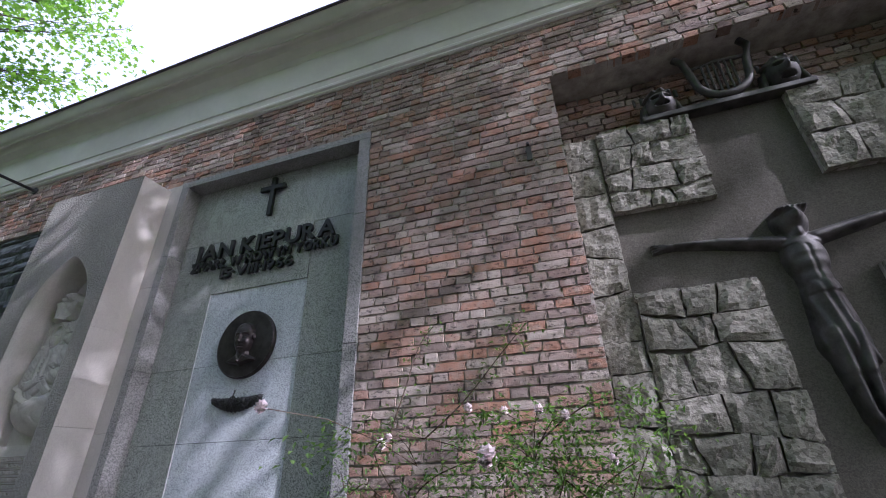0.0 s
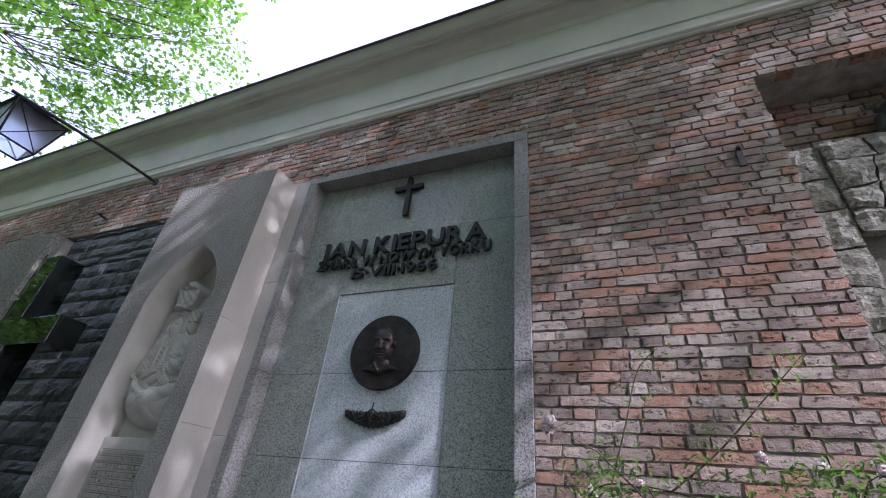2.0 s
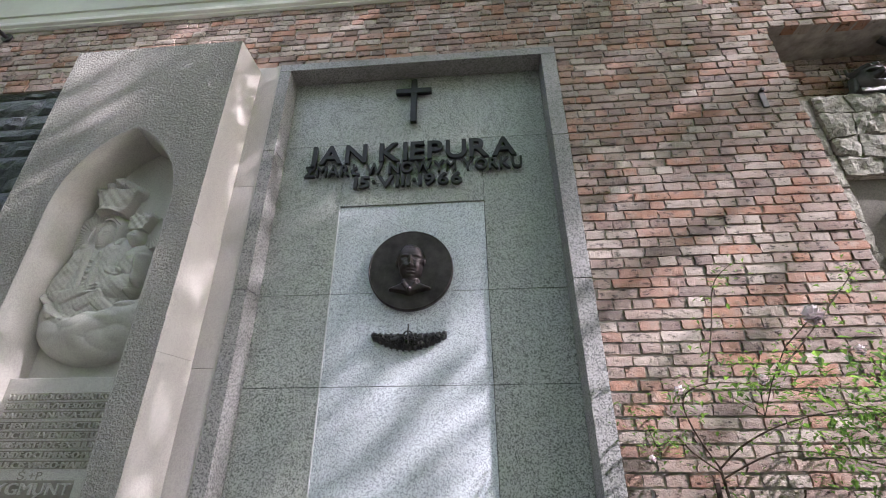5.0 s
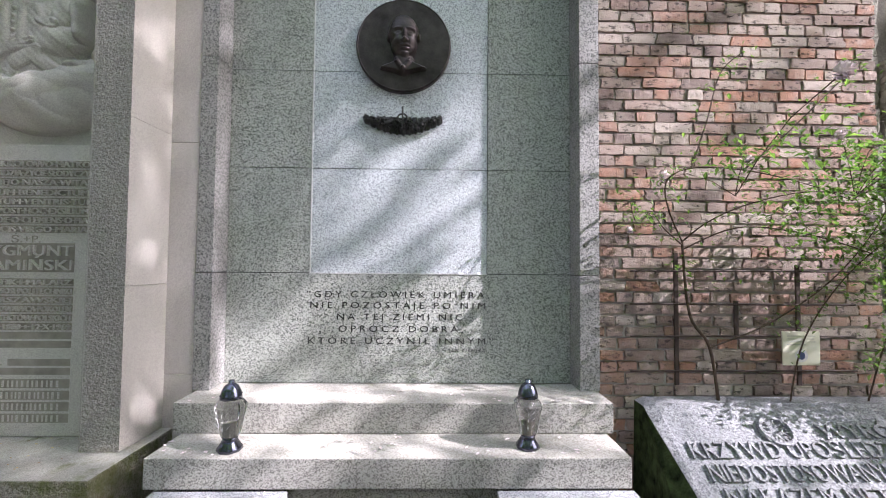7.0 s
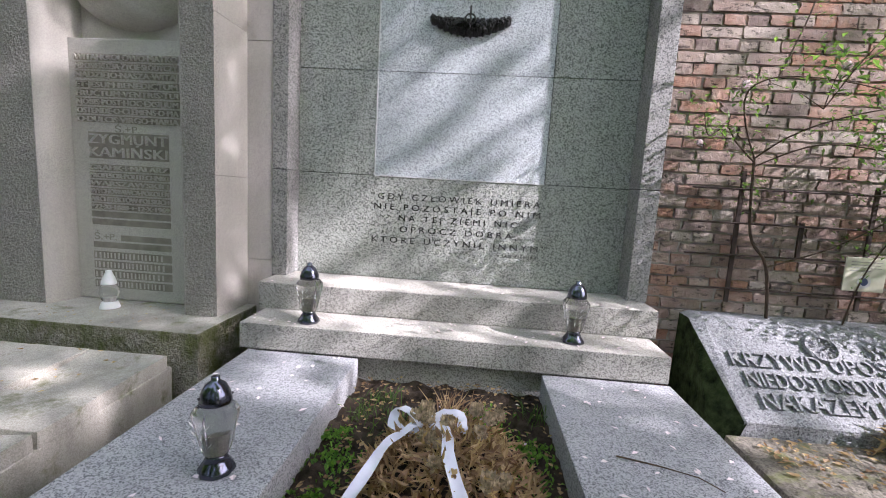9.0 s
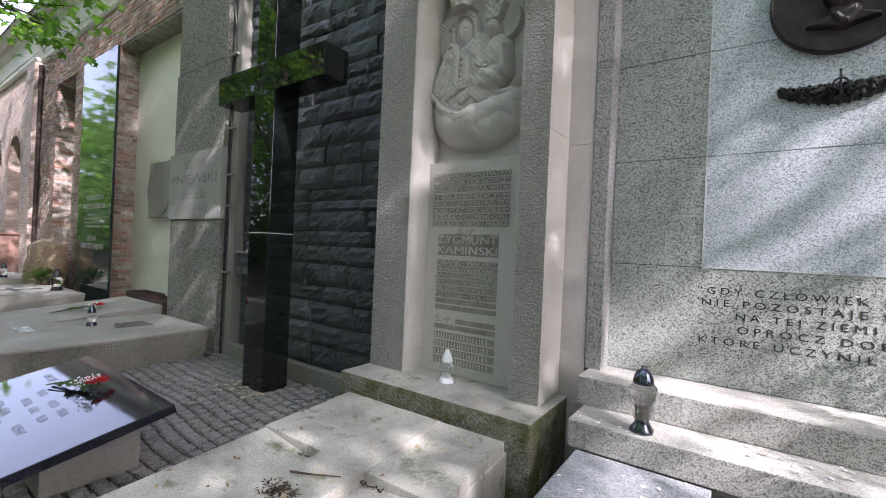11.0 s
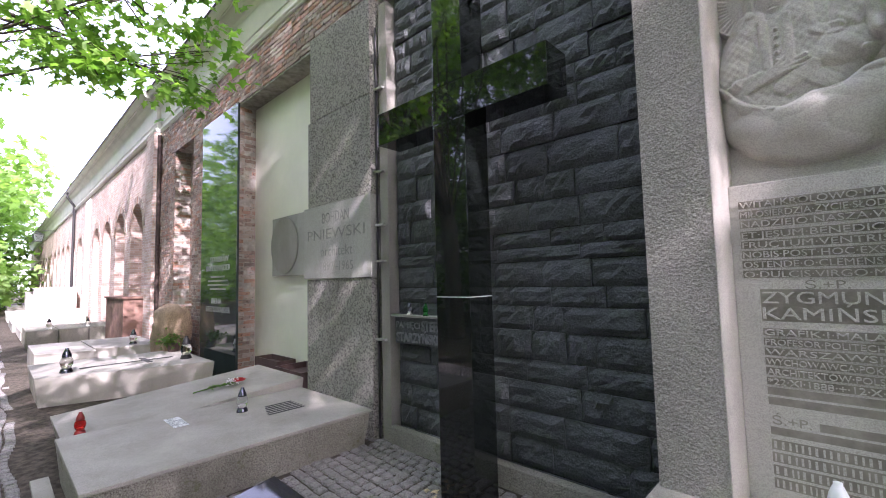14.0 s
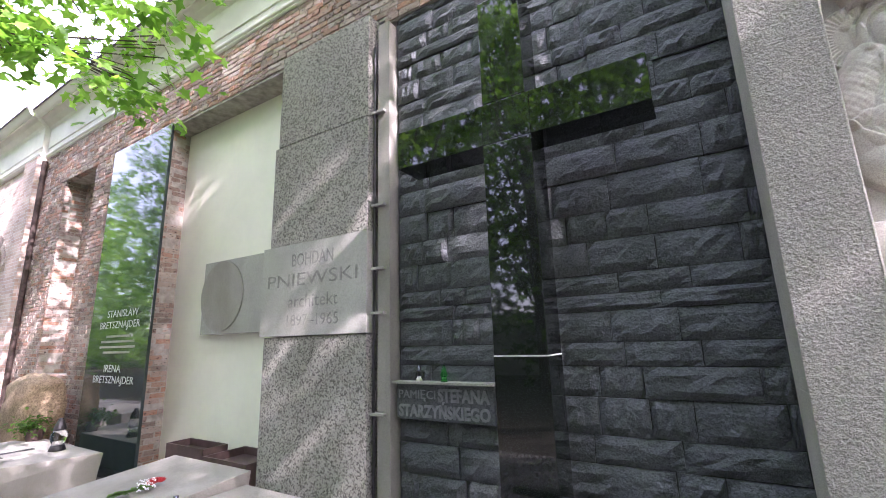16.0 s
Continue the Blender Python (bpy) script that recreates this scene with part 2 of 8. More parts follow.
M_LEAF = leafy("fresh_green_leaf", (0.035, 0.085, 0.015), (0.10, 0.19, 0.035))
M_WEED = leafy("bright_weed_leaf", (0.06, 0.16, 0.02), (0.20, 0.38, 0.06))
M_MAPLE = leafy("maple_leaf", (0.09, 0.20, 0.03), (0.25, 0.42, 0.08))
M_ROSE_LEAF = leafy("rose_leaf", (0.06, 0.12, 0.035), (0.16, 0.25, 0.08))
M_PETAL = plain("pale_rose_petal", (0.85, 0.74, 0.74), 0.6, 0.05, 30)
M_PETAL_RED = plain("red_petal", (0.48, 0.02, 0.02), 0.6, 0.15, 30)
M_RED_METAL = plain("dark_red_lacquer", (0.22, 0.018, 0.015), 0.35, 0.2, 20)
M_CANE = plain("brown_cane", (0.085, 0.055, 0.035), 0.8, 0.3, 30, relief=0.001)
M_BARK = plain("maple_bark", (0.10, 0.085, 0.065), 0.95, 0.3, 6, relief=0.02, relief_scale=18, spec=0.15)
M_SIGN = plain("cream_enamel", (0.62, 0.61, 0.47), 0.45, 0.06, 8)
M_BLUE = plain("dark_blue_print", (0.05, 0.07, 0.16), 0.5, 0.1, 10)
M_WOOD = plain("red_brown_boards", (0.20, 0.115, 0.085), 0.8, 0.2, 5, relief=0.003)
M_BOULDER = granite("brown_boulder", (0.34, 0.25, 0.16), (0.20, 0.145, 0.095), 60, 0.85, 0.35, 0.003, 0.012, spec=0.2, chunk=9)
M_PLANTER = plain("brown_plastic", (0.075, 0.045, 0.04), 0.55, 0.15, 10)
M_MOSS = plain("dark_moss", (0.036, 0.052, 0.020), 1.0, 0.45, 14, relief=0.02, relief_scale=45, spec=0.1)
M_ENGRAVED = plain("pale_engraving", (0.60, 0.60, 0.58), 0.7, 0.1, 20)
M_LAMP_GLASS = glassy("frosted_lamp_glass", (0.86, 0.86, 0.92), 0.5)


def far_brickwork(name):
    m, nt, b = nodes_of(name)
    sep = nt.nodes.new("ShaderNodeSeparateXYZ")
    nt.links.new(nt.nodes.new("ShaderNodeNewGeometry").outputs["Position"], sep.inputs[0])
    com = nt.nodes.new("ShaderNodeCombineXYZ")
    add = nt.nodes.new("ShaderNodeMath")
    nt.links.new(sep.outputs[0], add.inputs[0])
    nt.links.new(sep.outputs[1], add.inputs[1])
    nt.links.new(add.outputs[0], com.inputs[0])
    nt.links.new(sep.outputs[2], com.inputs[1])
    t = nt.nodes.new("ShaderNodeTexBrick")
    t.inputs["Scale"].default_value = 1.0
    t.inputs["Brick Width"].default_value = 0.25
    t.inputs["Row Height"].default_value = 0.075
    t.inputs["Mortar Size"].default_value = 0.007
    # brick and mortar paled: part of the far wall's sunlight is in these colours
    t.inputs["Color1"].default_value = (0.44, 0.30, 0.24, 1)
    t.inputs["Color2"].default_value = (0.58, 0.45, 0.38, 1)
    t.inputs["Mortar"].default_value = (0.56, 0.51, 0.46, 1)
    nt.links.new(com.outputs[0], t.inputs["Vector"])
    c = mix(nt, "MULTIPLY", 1.0, t.outputs[0], ramp(nt, noise_tex(nt, 0.8, 6, 0.7), ((0.3, 0.6), (0.65, 1.0))))
    nt.links.new(c, b.inputs["Base Color"])
    b.inputs["Roughness"].default_value = 0.95
    bump(nt, b, t.outputs["Fac"], -0.008)
    return m


M_FAR_BRICK = far_brickwork("sunlit_far_brick")
M_WOODS = leafy("far_foliage", (0.12, 0.22, 0.05), (0.26, 0.40, 0.12))

# ---- building helpers ----
G = -0.15                       # cobbles
WALL = 2.825                    # face of the brick wall
rng = random.Random(7)


def link(name, me, material, parent=None, label="", smooth=False):
    ob = new(name, me)
    if material is not None and not me.materials:
        for m in (material if isinstance(material, (list, tuple)) else [material]):
            me.materials.append(m)
    if parent is not None:
        ob.parent = parent
        ob.matrix_parent_inverse = Matrix.Translation(parent.location).inverted() if parent.parent is None else Matrix()
    if label:
        ob["label"] = label
    if smooth:
        me.polygons.foreach_set("use_smooth", [True] * len(me.polygons))
    return ob


def part(name, bm, material, parent=None, label="", smooth=False):
    """One mesh object out of a bmesh in world places, under a thing or a part."""
    me = bpy.data.meshes.new(name)
    bm.normal_update()
    bm.to_mesh(me)
    bm.free()
    return link(name, me, material, parent, label, smooth)


def thing(name, at, label, category, group="", kind=""):
    ob = new(name)
    ob.empty_display_size = 0.1
    ob.location = at
    return tagged(ob, label, category, group, kind)


def add_box(bm, x0, y0, z0, x1, y1, z1, bevel=0.0, mi=0):
    vs = [bm.verts.new((x, y, z)) for x in (x0, x1) for y in (y0, y1) for z in (z0, z1)]
    fs = [bm.faces.new([vs[i] for i in q]) for q in ((0, 1, 3, 2), (4, 6, 7, 5), (0, 4, 5, 1), (2, 3, 7, 6), (0, 2, 6, 4), (1, 5, 7, 3))]
    for f in fs:
        f.material_index = mi
    if bevel:
        es = list({e for f in fs for e in f.edges})
        bmesh.ops.bevel(bm, geom=es, offset=bevel, segments=2, profile=0.6, affect="EDGES")
    return vs


def box(x0, y0, z0, x1, y1, z1, bevel=0.0):
    bm = bmesh.new()
    add_box(bm, x0, y0, z0, x1, y1, z1, bevel)
    return bm


def extrude_poly(bm, pts, y0, y1, mi_front=0, mi_rest=0):
    """A polygon in x and z, solid from y0 (front) to y1."""
    f = bm.faces.new([bm.verts.new((x, y0, z)) for x, z in pts])
    f.normal_update()
    if f.normal.y > 0:
        f.normal_flip()
    back = bmesh.ops.extrude_face_region(bm, geom=[f])
    vs = [g for g in back["geom"] if isinstance(g, bmesh.types.BMVert)]
    made = [g for g in back["geom"] if isinstance(g, bmesh.types.BMFace)]
    for v in vs:
        v.co.y = y1
    side = {q for v in vs for q in v.link_faces}
    for q in side:
        q.material_index = mi_rest
    for q in made:
        q.material_index = mi_rest
    front = [q for q in bm.faces if q.is_valid and all(abs(v.co.y - y0) < 1e-6 for v in q.verts)]
    for q in front:
        q.material_index = mi_front
    return bm


def tube(bm, pts, r, n=8, r1=None):
    """A round bar along a line of points; r1 is its radius at the end."""
    rings = []
    pts = [Vector(p) for p in pts]
    for i, p in enumerate(pts):
        d = (pts[min(i + 1, len(pts) - 1)] - pts[max(i - 1, 0)]).normalized()
        a = d.orthogonal().normalized()
        b = d.cross(a)
        k = r if r1 is None else r + (r1 - r) * i / (len(pts) - 1)
        rings.append([bm.verts.new(p + (a * math.cos(2 * math.pi * j / n) + b * math.sin(2 * math.pi * j / n)) * k) for j in range(n)])
    for ra, rb in zip(rings, rings[1:]):
        best = min(range(n), key=lambda s: (ra[0].co - rb[s].co).length)
        for j in range(n):
            bm.faces.new((ra[j], ra[(j + 1) % n], rb[(j + 1 + best) % n], rb[(j + best) % n]))
    for ring in (rings[0], rings[-1]):
        try:
            bm.faces.new(ring)
        except ValueError:
            pass
    return bm


def lathe(bm, profile, at, n=24, sides=None):
    """A turned body: (radius, height) pairs round the upright through at."""
    x, y, z = at
    n = sides or n
    rings = []
    for r, h in profile:
        rings.append([bm.verts.new((x + r * math.cos(2 * math.pi * (j + 0.5) / n), y + r * math.sin(2 * math.pi * (j + 0.5) / n), z + h)) for j in range(n)])
    for ra, rb in zip(rings, rings[1:]):
        for j in range(n):
            bm.faces.new((ra[j], ra[(j + 1) % n], rb[(j + 1) % n], rb[j]))
    for ring, flip in ((rings[0], True), (rings[-1], False)):
        f = bm.faces.new(ring[::-1] if flip else ring)
    return bm


FLAT = Matrix.Rotation(radians(90), 4, "X")        # writing that stands upright and faces -y


def text_mesh(body, size, depth, bold=0.0, spacing=1.0, align="LEFT", width=None):
    """Letters as a mesh in their own plane, stretched to a given width where asked."""
    cu = bpy.data.curves.new("letters", "FONT")
    cu.body, cu.size, cu.extrude, cu.offset, cu.space_character, cu.align_x = body, size, depth, (min(bold, 0.0009 * size) if "M" in body else bold), spacing, align
    cu.resolution_u = 3
    ob = bpy.data.objects.new("letters", cu)
    scene.collection.objects.link(ob)
    dg = bpy.context.evaluated_depsgraph_get()
    me = bpy.data.meshes.new_from_object(ob.evaluated_get(dg))
    bpy.data.objects.remove(ob)
    bpy.data.curves.remove(cu)
    me.materials.clear()
    if width and len(me.vertices):
        xs = [v.co.x for v in me.vertices]
        k = width / max(1e-6, max(xs) - min(xs))
        me.transform(Matrix.Diagonal((k, 1, 1, 1)) @ Matrix.Translation((-min(xs), 0, 0)))
    return me


def by_letter(me):
    """The loose shapes of a line of writing, gathered into its letters from left to right."""
    n = len(me.vertices)
    root = list(range(n))

    def find(a):
        while root[a] != a:
            root[a] = root[root[a]]
            a = root[a]
        return a

    for e in me.edges:
        a, b = find(e.vertices[0]), find(e.vertices[1])
        if a != b:
            root[a] = b
    span = {}
    for v in me.vertices:
        k = find(v.index)
        lo, hi = span.get(k, (1e9, -1e9))
        span[k] = (min(lo, v.co.x), max(hi, v.co.x))
    groups = []
    for k, (lo, hi) in sorted(span.items(), key=lambda q: q[1]):
        if groups and lo < groups[-1][1] - 0.35 * min(hi - lo, groups[-1][1] - groups[-1][0]):
            groups[-1][1] = max(groups[-1][1], hi)
            groups[-1][2].add(k)
        else:
            groups.append([lo, hi, {k}])
    home = {k: i for i, g in enumerate(groups) for k in g[2]}
    polys = [[] for _ in groups]
    for p in me.polygons:
        polys[home[find(p.vertices[0])]].append(tuple(p.vertices))
    out = []
    for fs in polys:
        used = sorted({v for f in fs for v in f})
        at = {v: i for i, v in enumerate(used)}
        m = bpy.data.meshes.new("letter")
        m.from_pydata([tuple(me.vertices[v].co) for v in used], [], [tuple(at[v] for v in f) for f in fs])
        out.append(m)
    return out


def line_of_text(name, body, x, y, z, height, depth, material, parent, width=None, bold=0.0, m=None, align="LEFT", label="", spacing=1.0):
    """A line of letters of that height whose foot stands at z, facing -y; each letter is a part."""
    me = text_mesh(body, height / 0.70, depth, bold, spacing, align, width)
    place = m if m is not None else Matrix.Translation((x, y, z)) @ FLAT
    for one in by_letter(me):
        one.transform(place)
        link("letter", one, material, parent)
    bpy.data.meshes.remove(me)


def grid_relief(x0, x1, z0, z1, y_back, nx, nz, fn, soft=1):
    """A carved relief: a fine sheet whose height over the back plane is fn(x, z) in metres; where fn is 0 or less there is no stone."""
    X = np.linspace(x0, x1, nx)
    Z = np.linspace(z0, z1, nz)
    gx, gz = np.meshgrid(X, Z)
    h = fn(gx, gz)
    for _ in range(soft):
        p = np.pad(h, 1, mode="edge")
        h = (p[1:-1, 1:-1] * 2 + p[:-2, 1:-1] + p[2:, 1:-1] + p[1:-1, :-2] + p[1:-1, 2:]) / 6
    keep = h > 0.0015
    co = np.stack([gx, y_back - np.maximum(h, -0.004), gz], -1).reshape(-1, 3)
    quads = []
    for j in range(nz - 1):
        for i in range(nx - 1):
            if keep[j, i] or keep[j, i + 1] or keep[j + 1, i] or keep[j + 1, i + 1]:
                a = j * nx + i
                quads.append((a, a + 1, a + nx + 1, a + nx))
    used = np.unique(np.array(quads).ravel())
    remap = -np.ones(len(co), int)
    remap[used] = np.arange(len(used))
    me = bpy.data.meshes.new("relief")
    me.from_pydata(co[used].tolist(), [], [tuple(int(remap[k]) for k in q) for q in quads])
    me.polygons.foreach_set("use_smooth", [True] * len(me.polygons))
    return me


def dome(gx, gz, cx, cz, rx, rz, h, turn=0.0, power=0.5):
    """A swelling of oval outline."""
    c, s = math.cos(turn), math.sin(turn)
    u = ((gx - cx) * c + (gz - cz) * s) / rx
    v = (-(gx - cx) * s + (gz - cz) * c) / rz
    return h * np.maximum(0, 1 - u * u - v * v) ** power


def limb(gx, gz, ax, az, bx, bz, r, h, r2=None):
    """A rounded bar between two points."""
    dx, dz = bx - ax, bz - az
    t = np.clip(((gx - ax) * dx + (gz - az) * dz) / (dx * dx + dz * dz), 0, 1)
    rr = r + ((r2 if r2 is not None else r) - r) * t
    d = np.hypot(gx - ax - t * dx, gz - az - t * dz) / rr
    return h * np.sqrt(np.maximum(0, 1 - d * d))


# ---- loose pieces ----
def rough_block(seed, nx=3, nz=2, jut=0.01, edge=0.004, sharp=1.0):
    """A unit stone (1 x 1 in x and z, face towards -y at y = 0, depth 1 behind) with an uneven face."""
    r = random.Random(seed)
    bm = bmesh.new()
    g = []
    for j in range(nz + 1):
        row = []
        for i in range(nx + 1):
            rim = i in (0, nx) or j in (0, nz)
            dx = r.uniform(-edge, edge) if i in (0, nx) else r.uniform(-0.1, 0.1) / nx
            dz = r.uniform(-edge, edge) if j in (0, nz) else r.uniform(-0.15, 0.15) / nz
            row.append(bm.verts.new((i / nx + dx, (0.55 if rim else 0.0) * jut - r.uniform(0, 1) * jut * (0.3 if rim else sharp), j / nz + dz)))
        g.append(row)
    for j in range(nz):
        for i in range(nx):
            bm.faces.new((g[j][i], g[j][i + 1], g[j + 1][i + 1], g[j + 1][i]))
    ring = [g[0][i] for i in range(nx + 1)] + [g[j][nx] for j in range(1, nz + 1)] + [g[nz][i] for i in range(nx - 1, -1, -1)] + [g[j][0] for j in range(nz - 1, 0, -1)]
    back = [bm.verts.new((v.co.x, 1.0, v.co.z)) for v in ring]
    n = len(ring)
    for k in range(n):
        bm.faces.new((ring[(k + 1) % n], ring[k], back[k], back[(k + 1) % n]))
    me = bpy.data.meshes.new("stone")
    bm.normal_update()
    bm.to_mesh(me)
    bm.free()
    return me


def pieces(name, meshes, spots, material, parent, near, joined_material=None, label=""):
    """spots: (x, y, z, width, depth, height[, yaw]). The first `near` become objects of their own on shared meshes; the rest one mesh."""
    for me in meshes:
        if not me.materials:
            me.materials.append(material)
    base = Matrix.Translation(parent.location).inverted() if parent.parent is None else Matrix()
    for k, s in enumerate(spots[:near]):
        ob = new(name, meshes[(k * 7 + k // 5) % len(meshes)])
        ob.parent = parent
        ob.matrix_parent_inverse = base
        ob.location = s[:3]
        ob.scale = s[3:6]
        if len(s) > 6:
            ob.rotation_euler = (0, 0, s[6])
    rest = spots[near:]
    if rest:
        data = []
        for me in meshes:
            co = np.empty(len(me.vertices) * 3)
            me.vertices.foreach_get("co", co)
            data.append((co.reshape(-1, 3), [tuple(p.vertices) for p in me.polygons]))
        cos, faces, n = [], [], 0
        for k, s in enumerate(rest):
            co, fs = data[(k * 7 + k // 5) % len(meshes)]
            p = co * np.array(s[3:6])
            if len(s) > 6:
                c, w = math.cos(s[6]), math.sin(s[6])
                p = np.stack([p[:, 0] * c - p[:, 1] * w, p[:, 0] * w + p[:, 1] * c, p[:, 2]], -1)
            cos.append(p + np.array(s[:3]))
            faces += [tuple(v + n for v in f) for f in fs]
            n += len(co)
        me = bpy.data.meshes.new(name + "_rows")
        me.from_pydata(np.concatenate(cos).tolist(), [], faces)
        ob = link(name + "_rows", me, joined_material or material, parent)
        tagged(ob, label, "", "", "stuff")


def courses(x0, x1, z0, z1, y, course, stretcher, header, depth, gap, seed, holes=()):
    """Bricks in courses on a wall that faces -y, left out where a hole (x0, x1, z0, z1) is."""
    r = random.Random(seed)
    out = []
    rows = int(round((z1 - z0) / course))
    h = (z1 - z0) / rows
    for j in range(rows):
        z = z0 + j * h
        x = x0 - (0 if j % 2 else header * 0.5 + gap) - r.uniform(0, 0.03)
        k = j
        while x < x1 - 0.02:
            w = (stretcher if (j % 2 == 0) != (r.random() < 0.07) else header) * r.choice((1.0, 1.0, 0.95, 1.06, 0.86, 1.03))
            k += 1
            a, b = max(x, x0), min(x + w, x1)
            x += w + gap
            spans = [(a, b)]
            for hx0, hx1, hz0, hz1 in holes:
                if z + h * 0.5 > hz0 and z + h * 0.5 < hz1:
                    nxt = []
                    for p, q in spans:
                        if q <= hx0 or p >= hx1:
                            nxt.append((p, q))
                        else:
                            if p < hx0:
                                nxt.append((p, hx0))
                            if q > hx1:
                                nxt.append((hx1, q))
                    spans = nxt
            for p, q in spans:
                if q - p > 0.025:
                    out.append((p, y + r.uniform(-0.005, 0.006), z + gap * 0.5 + r.uniform(-0.003, 0.003), q - p, depth, (h - gap) * r.uniform(0.92, 1.06)))
    return out

# ---- ground ----
def ground():
    bm = bmesh.new()
    for (x0, y0, x1, y1) in ((-400, -400, 400, 400),):
        vs = [bm.verts.new(p) for p in ((x0, y0, G - 0.008), (x1, y0, G - 0.008), (x1, y1, G - 0.008), (x0, y1, G - 0.008))]
        bm.faces.new(vs)
    return tagged(part("ground", bm, M_SAND), "sandy ground under the paving, far out to the horizon", "ground", kind="structure")


GROUND = ground()

# ---- the long brick wall: niches as openings, (x0, x1, z0, z1) ----
KIE = (-4.37, -1.562, G, 4.905)
CRU = (0.295, 3.05, G, 4.97)
DARK = (-8.66, -4.37, G, 4.80)
CREAM = (-12.95, -8.66, G, 4.86)
NI2 = (-16.9, -15.5, 1.1, 4.90)
NICHES = (KIE, CRU, DARK, CREAM, NI2)
X_END, X_FAR = 6.0, -18.2
TOP = 5.70

north = thing("wall_north", (0, WALL, G), "long wall of old red-brown brick with niches for tombs", "wall", kind="structure")


def wall_core():
    """The mortar body behind the bricks, with the niches let into it."""
    xs = sorted({X_FAR, X_END, *(v for n in NICHES for v in n[:2])})
    bm = bmesh.new()
    for a, b in zip(xs, xs[1:]):
        mid = (a + b) / 2
        hole = [n for n in NICHES if n[0] < mid < n[1]]
        y = WALL + 0.014
        if not hole:
            add_box(bm, a, y, G - 0.2, b, 3.55, TOP)
        else:
            n = hole[0]
            if n[2] > G:
                add_box(bm, a, y, G - 0.2, b, 3.55, n[2])
            add_box(bm, a, y, n[3], b, 3.55, TOP)
            add_box(bm, a, 3.32, n[2] - (0.2 if n[2] <= G else 0), b, 3.55, n[3])
    return part("wall_core", bm, M_MORTAR, north, "grey lime mortar")


wall_core()


# ---- cornice: a profile in y and z drawn out along x ----
def drawn(profile, x0, x1):
    bm = bmesh.new()
    a = [bm.verts.new((x0, y, z)) for y, z in profile]
    b = [bm.verts.new((x1, y, z)) for y, z in profile]
    n = len(profile)
    for i in range(n):
        bm.faces.new((a[i], a[(i + 1) % n], b[(i + 1) % n], b[i]))
    bm.faces.new(a[::-1])
    bm.faces.new(b)
    bmesh.ops.recalc_face_normals(bm, faces=bm.faces[:])
    return bm


def cornice(x0, x1, dy, dz, name):
    co = thing(name, ((x0 + x1) / 2, WALL - dy, TOP + dz), "cream plastered cornice with moulded eaves over the brick wall", "cornice", kind="structure")
    W = WALL - dy
    Z = TOP + dz
    part("moulding", drawn([(W + 0.6, Z), (W - 0.012, Z), (W - 0.03, Z + 0.012), (W - 0.03, Z + 0.03), (W - 0.055, Z + 0.045), (W - 0.062, Z + 0.07), (W - 0.05, Z + 0.09), (W - 0.03, Z + 0.10), (W + 0.6, Z + 0.10)], x0, x1), M_WHITE_TRIM, co, "white painted moulding")
    part("frieze", drawn([(W + 0.6, Z + 0.10), (W - 0.012, Z + 0.10), (W - 0.012, Z + 0.23), (W - 0.03, Z + 0.235), (W - 0.03, Z + 0.62), (W - 0.036, Z + 0.68), (W + 0.6, Z + 0.68)], x0, x1), M_PLASTER, co)
    prof = [(W + 0.6, Z + 0.68), (W - 0.04, Z + 0.68), (W - 0.07, Z + 0.74)]
    for i in range(9):
        a = i / 8
        prof.append((W - 0.16 - 0.10 * a, Z + 0.80 + 0.06 * a + 0.05 * math.sin(a * math.pi)))
    for i in range(7):
        a = i / 6
        prof.append((W - 0.27 - 0.09 * a, Z + 0.88 + 0.13 * a * a))
    prof += [(W - 0.37, Z + 1.01), (W + 0.6, Z + 1.03)]
    part("corona", drawn(prof, x0, x1), M_PLASTER, co)
    part("roof_edge", drawn([(W + 0.62, Z + 1.03), (W - 0.385, Z + 1.012), (W - 0.40, Z + 1.02), (W - 0.39, Z + 1.05), (W + 0.62, Z + 1.16)], x0, x1), M_ROOF, co, "dark sheet metal roof edge")
    return co


cornice(X_FAR, X_END, 0.0, 0.0, "cornice")
cornice(-75.0, X_FAR - 0.02, 0.10, 0.02, "cornice")

# ---- far part of the wall: a pier and blind arches ----
far = thing("wall_far", (-40, WALL, G), "sunlit brick wall with a row of blind round arches", "wall", kind="structure")


def far_wall():
    bm = bmesh.new()
    y0 = WALL - 0.06
    add_box(bm, X_FAR - 0.75, y0 - 0.12, G - 0.2, X_FAR, 3.5, TOP)
    x = X_FAR - 0.75
    while x > -72:
        w, pier = 1.55, 0.87
        a, b = x - pier, x
        add_box(bm, a, y0, G - 0.2, b, 3.5, TOP)
        l, r = a - w, a
        spring = 3.30
        arc = [(l + w / 2 - math.cos(math.pi * i / 12) * w / 2, spring + math.sin(math.pi * i / 12) * w / 2) for i in range(13)]
        pts = [(r, TOP), (l, TOP)] + arc
        extrude_poly(bm, pts, y0, 3.5)
        add_box(bm, l, y0 + 0.35, G - 0.2, r, 3.5, spring + w / 2)
        x = l
    return part("arcade", bm, M_FAR_BRICK, far)


far_wall()


